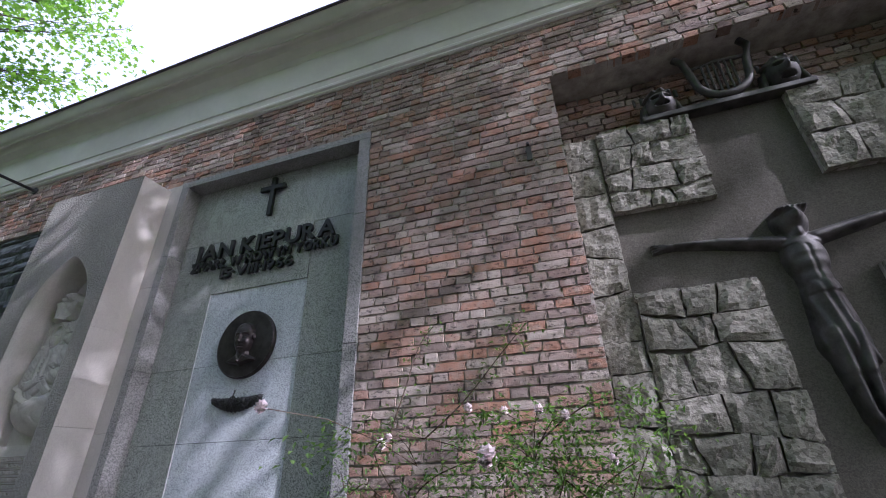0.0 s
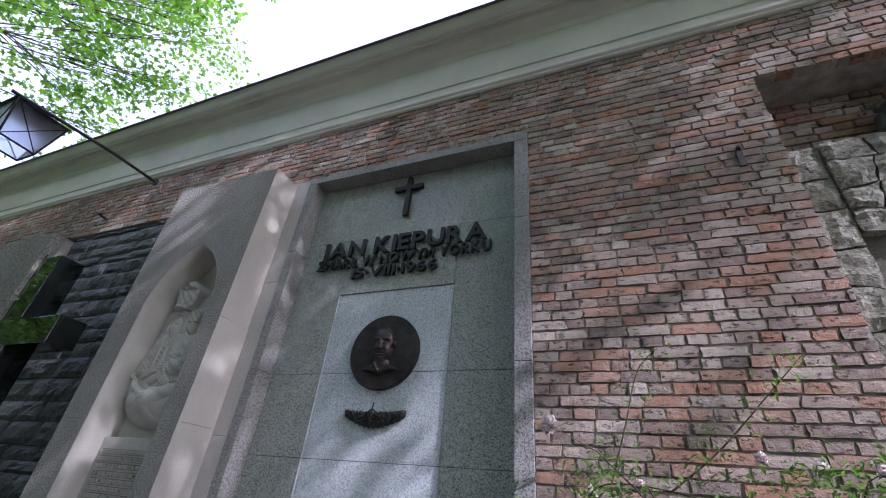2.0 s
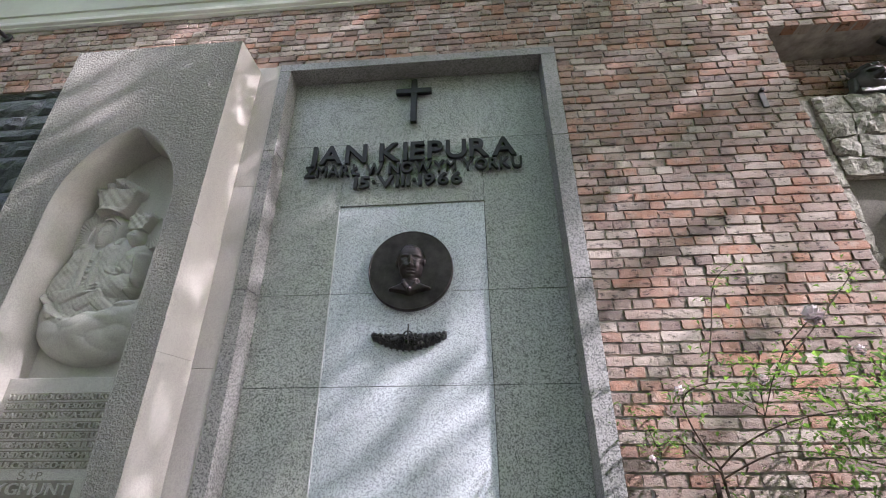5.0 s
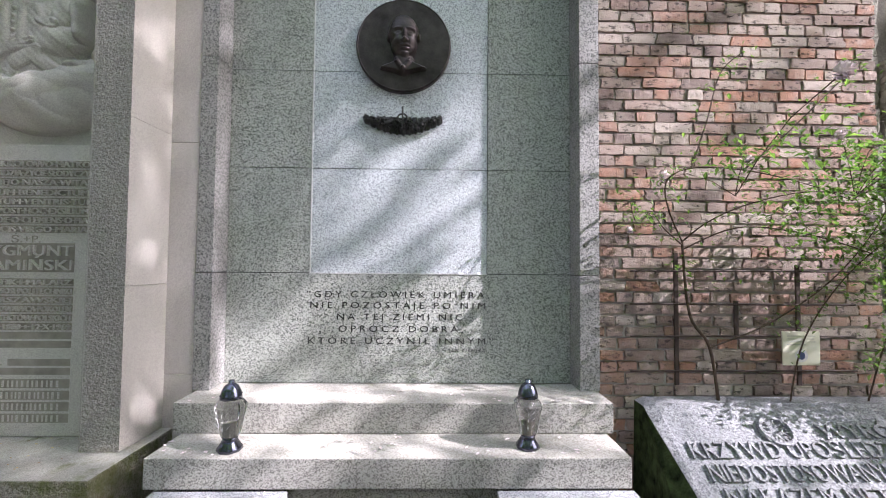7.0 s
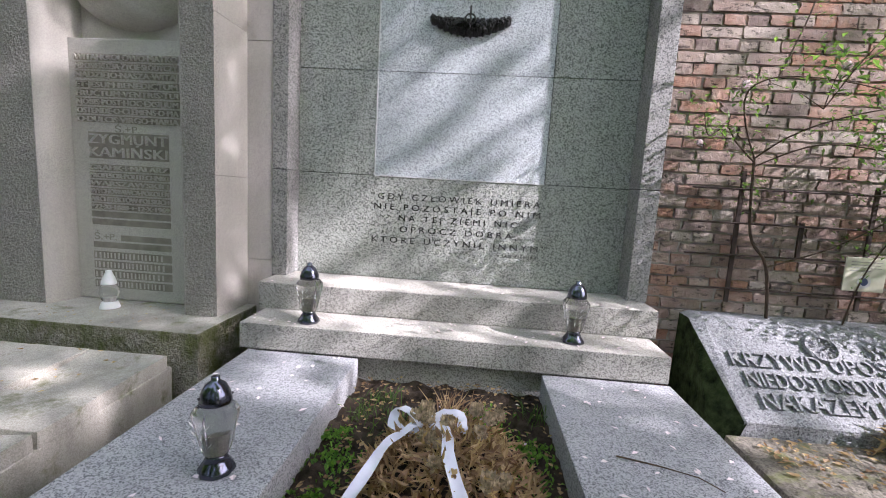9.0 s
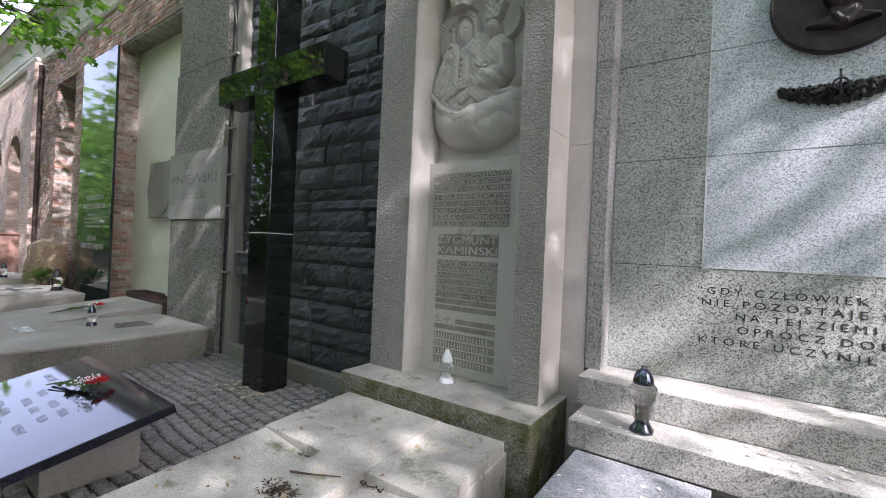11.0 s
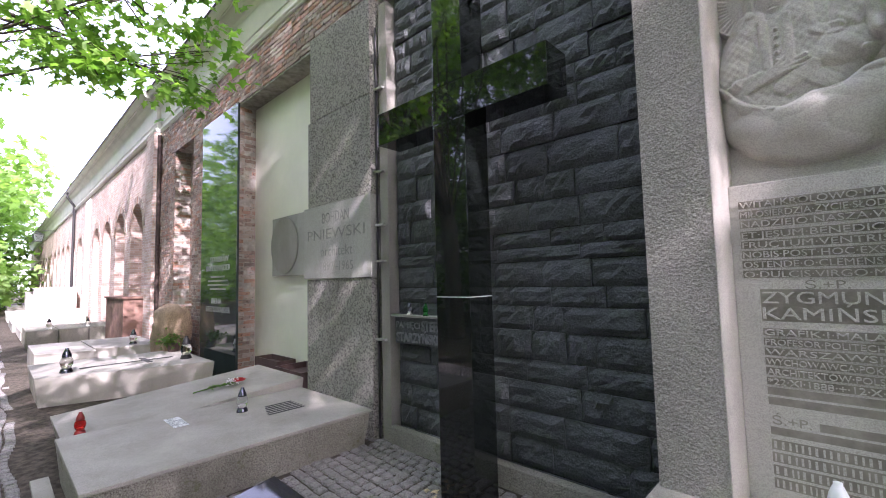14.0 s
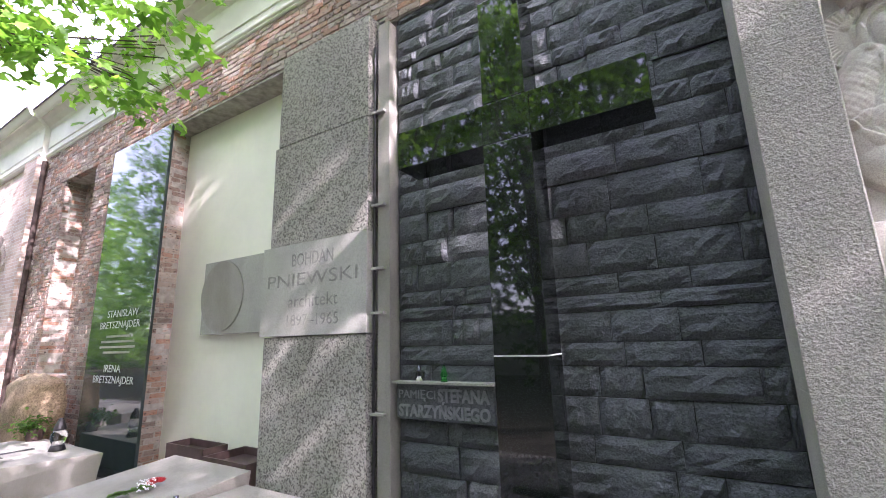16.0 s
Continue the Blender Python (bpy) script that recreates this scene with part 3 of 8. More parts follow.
def far_rings():
    """Brick voussoirs round each blind arch."""
    y0 = WALL - 0.06
    x = X_FAR - 0.75
    k = 0
    while x > -72:
        w, pier = 1.55, 0.87
        l = x - pier - w
        bm = bmesh.new()
        cx, cz = l + w / 2, 3.30
        for i in range(18):
            a0, a1 = math.pi * (i + 0.06) / 18, math.pi * (i + 0.94) / 18
            vs = []
            for y in (y0 - 0.015, y0 + 0.05):
                for ang, rad in ((a0, w / 2 + 0.003), (a1, w / 2 + 0.003), (a1, w / 2 + 0.24), (a0, w / 2 + 0.24)):
                    vs.append(bm.verts.new((cx + math.cos(ang) * rad, y, cz + math.sin(ang) * rad)))
            for q in ((0, 1, 2, 3), (7, 6, 5, 4), (0, 4, 5, 1), (1, 5, 6, 2), (2, 6, 7, 3), (3, 7, 4, 0)):
                bm.faces.new([vs[t] for t in q])
        bmesh.ops.recalc_face_normals(bm, faces=bm.faces[:])
        tagged(part("arch_ring", bm, M_BRICK_ROW, far), kind="stuff")
        x = l
        k += 1
        if k > 11:
            break


far_rings()
part("plaster_patch", box(-30.9, WALL - 0.10, G, -29.6, WALL - 0.061, 5.6), M_CREAM, far, "white plastered pier")

# ---- closing walls that are never looked at ----
back = part("wall_south", box(-75, -14.3, G - 0.2, 12, -14.0, 2.6), M_PLASTER)
tagged(back, "plain plastered boundary wall across the path", "wall", kind="structure")
east = part("wall_east", box(12.0, -14, G - 0.2, 12.3, 3.5, 2.6), M_PLASTER)
tagged(east, "plain plastered boundary wall", "wall", kind="structure")

# ---- the singer's monument: granite niche, steps, letters, medallion ----
def granite_monument():
    mo = thing("granite_monument", (-2.84, 2.9, 0.55), "grey granite wall tomb with frame, joints and pale centre panel", "tomb")
    zb = 0.55
    XL, XR, ZT = -4.11, -1.562, 4.905
    il, ir, it = -4.005, -1.69, 4.82
    yf, yp = WALL - 0.012, 3.0
    # frame: two uprights and a lintel, of several stones
    for a, b in ((XL, il), (ir, XR)):
        for z0, z1 in ((zb, 1.277), (1.281, 2.657), (2.661, 3.90), (3.904, it)):
            part("frame_stone", box(a, yf, z0, b, 3.12, z1, 0.004), M_GRANITE_FRAME, mo)
    part("lintel", box(XL, yf, it + 0.002, XR, 3.12, ZT, 0.004), M_GRANITE_FRAME, mo)
    # panels of the sunk field
    cl, cr = -3.45, -2.26
    g = 0.0022
    for a, b in ((il, cl), (cr, ir)):
        for z0, z1 in ((1.28, 1.99), (1.99, 2.66), (2.66, 4.06)):
            part("panel", box(a + g, yp - 0.004, z0 + g, b - g, 3.10, z1 - g, 0.0015), M_GRANITE, mo)
    for z0, z1 in ((1.28, 1.99), (1.99, 2.66), (2.66, 3.42)):
        part("centre_panel", box(cl + g, yp, z0 + g, cr - g, 3.10, z1 - g, 0.0015), M_GRANITE_LIGHT, mo, "paler blue-grey granite")
    part("panel", box(il + g, yp - 0.002, zb, ir - g, 3.10, 1.28 - g, 0.0015), M_GRANITE, mo)
    part("panel", box(cl + g, yp - 0.012, 3.42 + g, cr - g, 3.10, 4.06 - g, 0.0015), M_GRANITE, mo)
    part("panel", box(il + g, yp - 0.004, 4.06 + g, ir - g, 3.10, it - g, 0.0015), M_GRANITE, mo)
    part("joint_line", box(cl - 0.004, yp - 0.007, 1.28, cl + 0.003, 3.0, 3.42), M_ENGRAVED, mo, "pale metal joint line")
    part("joint_line", box(cl + 0.004, yp - 0.006, 1.277, cr, 3.0, 1.283), M_ENGRAVED, mo, "pale metal joint line")
    part("panel_bed", box(il, yp + 0.012, zb, ir, 3.11, it), M_INK, mo)
    return mo


granite_monument()


def steps():
    for x0, x1, y0, z0, z1, nm in ((-4.085, -1.575, 2.582, 0.376, 0.550, "upper"), (-4.04, -1.612, 2.277, 0.222, 0.376, "lower")):
        st = thing("step", ((x0 + x1) / 2, y0, z0), "%s grey granite step with fallen petals before the tomb" % nm, "step", "steps of the singer's tomb", "structure")
        bm = box(x0, y0, z0 + 0.002, x1, 2.99 if nm == "upper" else 2.80, z1, 0.006)
        bm.normal_update()
        for f in bm.faces:
            f.material_index = 1 if f.normal.z > 0.8 else 0
        part("tread", bm, [M_STEP, M_TREAD], st)
    base = thing("step", (-2.82, 2.35, G), "low granite footing under the steps", "step", "steps of the singer's tomb", "structure")
    part("footing", box(-4.02, 2.33, G, -1.66, 2.80, 0.22, 0.006), M_STEP, base)


steps()


def letters_row(parent, body, x0, x1, z, h, depth, bold):
    """Raised letters, each a piece of its own, spread from x0 to x1."""
    made = []
    cur = 0.0
    for ch in body:
        if ch == " ":
            cur += h * 0.42
            continue
        me = text_mesh(ch, h / 0.70, depth, bold)
        xs = [v.co.x for v in me.vertices]
        w = max(xs) - min(xs)
        me.transform(Matrix.Translation((cur - min(xs), 0, 0)))
        made.append(me)
        cur += w + h * 0.13
    k = (x1 - x0) / (cur - h * 0.13)
    for me in made:
        me.transform(Matrix.Translation((x0, 2.962, z)) @ FLAT @ Matrix.Diagonal((k, 1, 1, 1)))
        link("letter", me, M_LETTER, parent)


name_sign = thing("raised_lettering", (-2.87, 2.96, 3.57), "blackened bronze letters standing off the granite", "lettering")
letters_row(name_sign, "JAN KIEPURA", -3.77, -1.97, 3.835, 0.185, 0.016, 0.005)
letters_row(name_sign, "ZMARŁ W NOWYM YORKU", -3.78, -1.93, 3.705, 0.108, 0.016, 0.003)
letters_row(name_sign, "15·VIII·1966", -3.34, -2.43, 3.575, 0.108, 0.016, 0.003)

cr = thing("bronze_cross", (-2.85, 2.97, 4.25), "small dark bronze cross fixed to the granite", "cross")
part("upright", box(-2.88, 2.945, 4.25, -2.825, 2.984, 4.755, 0.003), M_LETTER, cr)
part("crossbar", box(-3.02, 2.943, 4.585, -2.69, 2.982, 4.64, 0.003), M_LETTER, cr)

quote = thing("engraved_quotation", (-2.84, 3.0, 0.80), "engraved dark capitals of a saying on the granite", "inscription")
for body, xa, xb, z, h in (("”GDY CZŁOWIEK UMIERA,", -3.47, -2.245, 1.118, 0.043), ("NIE POZOSTAJE PO NIM", -3.445, -2.27, 1.045, 0.043), ("NA TEJ ZIEMI NIC", -3.265, -2.425, 0.968, 0.043),
                           ("OPRÓCZ DOBRA,", -3.255, -2.42, 0.888, 0.043), ("KTÓRE UCZYNIŁ INNYM”", -3.455, -2.215, 0.808, 0.043), ("– JAN KIEPURA", -2.55, -2.27, 0.755, 0.024)):
    line_of_text("text_line", body, xa, 2.9972, z, h, 0.0012, M_INK, quote, width=xb - xa, bold=0.0, spacing=1.5)


def medallion():
    cx, cz, R = -2.84, 2.83, 0.322
    th = thing("portrait_medallion", (cx, 2.97, cz - R), "round dark bronze medallion with a man's head in relief", "medallion")
    bm = bmesh.new()
    n = 72
    prof = ((R, 2.998), (R, 2.965), (R - 0.004, 2.957), (R - 0.010, 2.954), (R - 0.014, 2.957), (0.0, 2.958))
    rings = []
    for r, y in prof[:-1]:
        rings.append([bm.verts.new((cx + r * math.cos(2 * math.pi * i / n), y, cz + r * math.sin(2 * math.pi * i / n))) for i in range(n)])
    for a, b in zip(rings, rings[1:]):
        for i in range(n):
            bm.faces.new((a[i], a[(i + 1) % n], b[(i + 1) % n], b[i]))
    bm.faces.new(rings[-1][::-1])
    bm.faces.new(rings[0])
    bmesh.ops.recalc_face_normals(bm, faces=bm.faces[:])
    part("disc", bm, M_BRONZE, th)

    def head(gx, gz):
        x, z = gx - cx, gz - cz
        f = dome(x, z, 0.0, 0.070, 0.102, 0.125, 0.085, 0.0, 0.42)
        f = np.maximum(f, dome(x, z, 0.004, -0.005, 0.088, 0.100, 0.085, 0.0, 0.42))
        f = np.maximum(f, limb(x, z, 0.0, -0.06, 0.0, -0.15, 0.064, 0.048))
        edge = np.clip((-0.088 - 0.42 * np.abs(x) - z) / 0.02, 0, 1) * np.clip((z + 0.205 - 0.22 * np.abs(x)) / 0.010, 0, 1) * (np.abs(x) < 0.152)
        f = np.maximum(f, 0.046 * np.sqrt(edge))
        # hair combed back over a high forehead
        line = 0.142 - 1.5 * np.maximum(0, np.abs(x - 0.01) - 0.05)
        f = f + np.where(f > 0.02, np.clip((z - line) / 0.012, 0, 1) * (z > 0.05) * (0.005 + 0.0012 * np.sin(x * 240 + z * 160)), 0)
        # brows, eyes, nose, cheeks, mouth, chin, ears, collar and tie
        f = f + dome(x, z, 0.012, 0.030, 0.015, 0.055, 0.020, 0.04, 0.8) + dome(x, z, 0.013, -0.004, 0.026, 0.015, 0.016, 0.0, 0.8)
        for sx in (-0.032, 0.055):
            f = f - dome(x, z, sx, 0.058, 0.029, 0.017, 0.011, 0.0, 0.9) + dome(x, z, sx, 0.055, 0.018, 0.009, 0.006, 0.0, 0.7)
            f = f + dome(x, z, sx, 0.080, 0.034, 0.010, 0.006, 0.0, 0.8) + dome(x, z, sx * 1.1 + 0.002, 0.005, 0.030, 0.034, 0.008, 0.0, 1.0)
        f = f - dome(x, z, 0.014, -0.043, 0.036, 0.006, 0.012, 0.0, 0.8) + dome(x, z, 0.014, -0.034, 0.028, 0.006, 0.005) + dome(x, z, 0.014, -0.054, 0.026, 0.008, 0.008)
        f = f + dome(x, z, 0.012, -0.084, 0.032, 0.020, 0.010, 0.0, 0.9) - dome(x, z, 0.013, -0.068, 0.028, 0.006, 0.006)
        f = np.maximum(f, np.maximum(dome(x, z, -0.100, 0.050, 0.012, 0.032, 0.040, 0.1, 0.6), dome(x, z, 0.104, 0.050, 0.011, 0.030, 0.036, -0.1, 0.6)))
        f = f + limb(x, z, -0.050, -0.110, -0.012, -0.170, 0.016, 0.012) + limb(x, z, 0.060, -0.105, 0.014, -0.170, 0.016, 0.012) + dome(x, z, 0.0, -0.180, 0.016, 0.022, 0.022, 0.0, 0.6)
        return np.where((gx - cx) ** 2 + (gz - cz) ** 2 < (R - 0.02) ** 2, f, 0)

    link("portrait", grid_relief(cx - 0.29, cx + 0.29, cz - 0.30, cz + 0.29, 2.960, 190, 190, head, 3), M_BRONZE, th, "man's head and collar", True)


medallion()


def laurel():
    cx, cz = -2.84, 2.315
    th = thing("laurel_garland", (cx, 2.98, cz - 0.08), "dark bronze garland of leaves with a ring below the medallion", "garland")
    r = random.Random(4)
    buds = [(cx + r.uniform(-0.97, 0.97) * 0.262, r.uniform(-0.9, 0.9), r.uniform(0.009, 0.017), r.random() < 0.6) for _ in range(150)]

    def mid_of(x):
        return cz - 0.028 + 0.048 * x * x

    def core(gx, gz):
        x = (gx - cx) / 0.268
        w = 0.060 * np.maximum(0.02, 1 - 0.62 * np.abs(x) ** 1.7) + 0.005 * np.sin(gx * 150) + 0.003 * np.sin(gx * 290 + 1)
        f = np.where(np.abs(x) < 1, 0.036 * np.maximum(0, 1 - ((gz - mid_of(x)) / w) ** 2) ** 0.35, 0)
        rel = np.zeros_like(f)
        for bx, v, rad, ring in buds:
            u = (bx - cx) / 0.268
            bz = mid_of(u) + v * 0.055 * (1 - 0.6 * abs(u) ** 1.7)
            d = np.hypot(gx - bx, gz - bz) / rad
            one = np.exp(-((d - 0.75) / 0.25) ** 2) if ring else np.sqrt(np.maximum(0, 1 - d * d))
            rel = np.maximum(rel, one)
        return np.where(f > 0.004, f + 0.017 * rel - 0.006, 0)

    link("leaves", grid_relief(cx - 0.28, cx + 0.28, cz - 0.1, cz + 0.09, 2.9985, 230, 84, core, 0), M_GARLAND, th)
    bm = bmesh.new()
    tube(bm, [(cx + 0.032 * math.cos(t * math.pi / 8), 2.938, cz + 0.005 + 0.032 * math.sin(t * math.pi / 8)) for t in range(17)], 0.006, 6)
    part("ring", bm, M_GARLAND, th)
    bm = bmesh.new()
    tube(bm, [(cx, 2.95, cz + 0.09), (cx, 2.938, cz + 0.04), (cx, 2.935, cz - 0.05), (cx - 0.016, 2.94, cz - 0.075)], 0.007, 6)
    part("clef_stem", bm, M_GARLAND, th)


laurel()

# ---- pale jamb beside it ----
jm = thing("pilaster", (-4.24, WALL, 0.3), "narrow pale sandstone pilaster between the two tombs", "pilaster", kind="structure")
for z0, z1 in ((G, 0.648), (0.651, 2.10), (2.103, 3.55), (3.553, 4.905)):
    part("pilaster_stone", box(-4.368, WALL - 0.004, z0, -4.114, 3.10, z1, 0.003), M_JAMB, jm)


# ---- painter's tomb: hammered slab with a pointed niche ----
SLAB_L, SLAB_R, SLAB_Y = -5.815, -4.30, 2.475
SA, SB, SC = -5.46, -4.505, -4.9825
SPRING = 3.20


def pointed(z):
    """Half width of the pointed niche at height z."""
    w, h = 0.4775, 0.74
    R = (w * w + h * h) / (2 * w)
    d = z - SPRING
    return w if d <= 0 else max(0.0, math.sqrt(max(0, R * R - d * d)) - (R - w))


def sandstone_tomb():
    th = thing("sandstone_wall_tomb", (-5.06, 2.5, 0.32), "tall hammered sandstone slab with a pointed niche and mossy foot", "tomb")
    mats = [M_SLAB_ROUGH, M_SLAB_SMOOTH]
    yb = 2.86
    cuts = [0.322, 1.21, 2.15, 3.05]
    bev = 0.05
    for z0, z1 in zip(cuts, cuts[1:]):
        for a, b, inner in ((SLAB_L, SA, "r"), (SB, SLAB_R, "l")):
            bm = bmesh.new()
            z0_, z1_ = z0 + 0.001, z1 - 0.001
            if inner == "r":
                prof = [(a, SLAB_Y), (b - 0.0, SLAB_Y), (b + 0.012, SLAB_Y + 0.02), (b + 0.03, yb), (a, yb)]
            else:
                prof = [(a, SLAB_Y), (b, SLAB_Y), (b + 0.012, yb), (a - 0.03, yb), (a - 0.012, SLAB_Y + 0.02)]
            lo = [bm.verts.new((x, y, z0_)) for x, y in prof]
            hi = [bm.verts.new((x, y, z1_)) for x, y in prof]
            n = len(prof)
            for i in range(n):
                f = bm.faces.new((lo[i], lo[(i + 1) % n], hi[(i + 1) % n], hi[i]))
                f.material_index = 0 if i == 0 else 1
            for f in (bm.faces.new(lo), bm.faces.new(hi)):
                f.material_index = 1
            bmesh.ops.recalc_face_normals(bm, faces=bm.faces[:])
            part("block", bm, mats, th)
    # crown of the slab with the pointed arch
    bm = bmesh.new()
    zc = 3.052
    arc = []
    for i in range(15):
        z = zc + (3.94 - zc) * (1 - (1 - i / 14) ** 1.6)
        arc.append((SC - pointed(z), z))
    arc[-1] = (SC, 3.94)
    right = [(2 * SC - x, z) for x, z in arc[-2::-1]]
    pts = [(SLAB_L, zc)] + arc + right + [(SLAB_R, zc), (SLAB_R, 4.84), (SLAB_L, 4.84)]
    extrude_poly(bm, pts, SLAB_Y, yb, 0, 1)
    part("head_block", bm, mats, th)
    # bevelled lip of the niche
    bm = bmesh.new()
    line = [(SA, 0.325), (SA, 1.2), (SA, 2.15)] + arc + right + [(SB, 2.15), (SB, 1.2), (SB, 0.325)]
    prev = None
    for x, z in line:
        k = -1 if x > SC else 1
        cur = [bm.verts.new((x - k * 0.001, SLAB_Y - 0.002, z)), bm.verts.new((x + k * 0.006, SLAB_Y - 0.003, z - 0.004)), bm.verts.new((x + k * 0.035, SLAB_Y + 0.10, z - 0.02)), bm.verts.new((x + k * 0.055, 2.78, z - 0.03))]
        if prev:
            for i in range(3):
                bm.faces.new((prev[i], prev[i + 1], cur[i + 1], cur[i]))
        prev = cur
    part("niche_lip", bm, M_SLAB_SMOOTH, th, smooth=True)
    part("niche_back", box(SA - 0.02, 2.775, 0.322, SB + 0.02, 2.86, 3.96), M_SLAB_SMOOTH, th)
    part("text_panel", box(SA + 0.045, 2.675, 0.324, SB - 0.045, 2.774, 2.035, 0.006), M_SLAB_SMOOTH, th)
    return th


painter = sandstone_tomb()
pl = thing("plinth", (-5.03, 2.4, G), "mossy sandstone plinth under the hammered slab", "plinth")
bm = box(-5.84, 2.175, G, -4.225, 2.87, 0.320, 0.010)
bm.normal_update()
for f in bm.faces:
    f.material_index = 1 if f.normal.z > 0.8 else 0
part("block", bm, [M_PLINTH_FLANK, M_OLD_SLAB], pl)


def text_bands():
    """Raised letters on flush bands, darkened to look sunk; lines that cannot be read are plain bars."""
    th = thing("carved_inscription", (-4.98, 2.67, 0.4), "raised sandstone lettering on flush bands darkened to look sunk, worn below", "inscription")
    y = 2.6745
    # darker tone puts the shade of a sunk band into its colour
    dark = plain("darkened_band", (0.29, 0.265, 0.22), 0.95, 0.15, 8, relief=0.002, spec=0.15)

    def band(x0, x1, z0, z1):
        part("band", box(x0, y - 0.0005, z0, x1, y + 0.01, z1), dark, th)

    rows = ["WITAJ·KRÓLOWO·MATKO", "MIŁOSIERDZIA·ŻYCIE·SŁODYCZY", "NADZIEJO·NASZA·WITAJ", "ET·JESUM·BENEDICTUM", "FRUCTUM·VENTRIS·TUI", "NOBIS·POST·HOC·EXSILIUM", "OSTENDE·O·CLEMENS·O·PIA", "O·DULCIS·VIRGO·MARIA"]
    x0, x1 = -5.37, -4.66
    for i, body in enumerate(rows):
        z = 1.940 - i * 0.0545 - (0.006 if i > 2 else 0)
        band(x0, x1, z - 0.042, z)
        line_of_text("text_line", body, x0 + 0.006, y - 0.006, z - 0.039, 0.034, 0.0065, M_SLAB_SMOOTH, th, width=x1 - x0 - 0.012)
    line_of_text("text_line", "Ś.+P.", -5.11, y - 0.001, 1.452, 0.042, 0.0012, dark, th, width=0.17)
    x0, x1 = -5.30, -4.74
    for body, z, h in (("ZYGMUNT", 1.375, 0.066), ("KAMIŃSKI", 1.290, 0.066)):
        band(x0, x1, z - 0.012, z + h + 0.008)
        line_of_text("text_line", body, x0 + 0.006, y - 0.006, z, h - 0.004, 0.0065, M_SLAB_SMOOTH, th, width=x1 - x0 - 0.012)
    rows = ["GRAFIK·I·MALARZ", "PROFESOR·POLITECHNIKI", "WARSZAWSKIEJ", "WYCHOWAWCA·POKOLEŃ", "ARCHITEKTÓW·POLSKICH", "*22·XI·1888·+·12·X·1969", "", "", "", "", ""]
    for i, body in enumerate(rows):
        z = 1.240 - i * 0.052
        if i < 8 or i >= 9:
            band(x0 + (0.20 if i == 9 else 0), x1, z - 0.040, z)
        if body:
            line_of_text("text_line", body, x0 + 0.006, y - 0.006, z - 0.036, 0.031, 0.0065, M_SLAB_SMOOTH, th, width=x1 - x0 - 0.012)
    line_of_text("text_line", "Ś.+P.", -5.29, y - 0.001, 0.735, 0.045, 0.0012, dark, th, width=0.16)
    for i in range(4):
        z = 0.655 - i * 0.066
        band(x0, x1, z - 0.052, z)
        r = random.Random(i)
        x = x0 + 0.01
        while x < x1 - 0.05:
            w = r.uniform(0.016, 0.030)
            part("worn_letter", box(x, y - 0.004, z - 0.046, x + w * 0.42, y + 0.002, z - 0.008, 0.001), M_SLAB_SMOOTH, th)
            x += w + 0.004


text_bands()


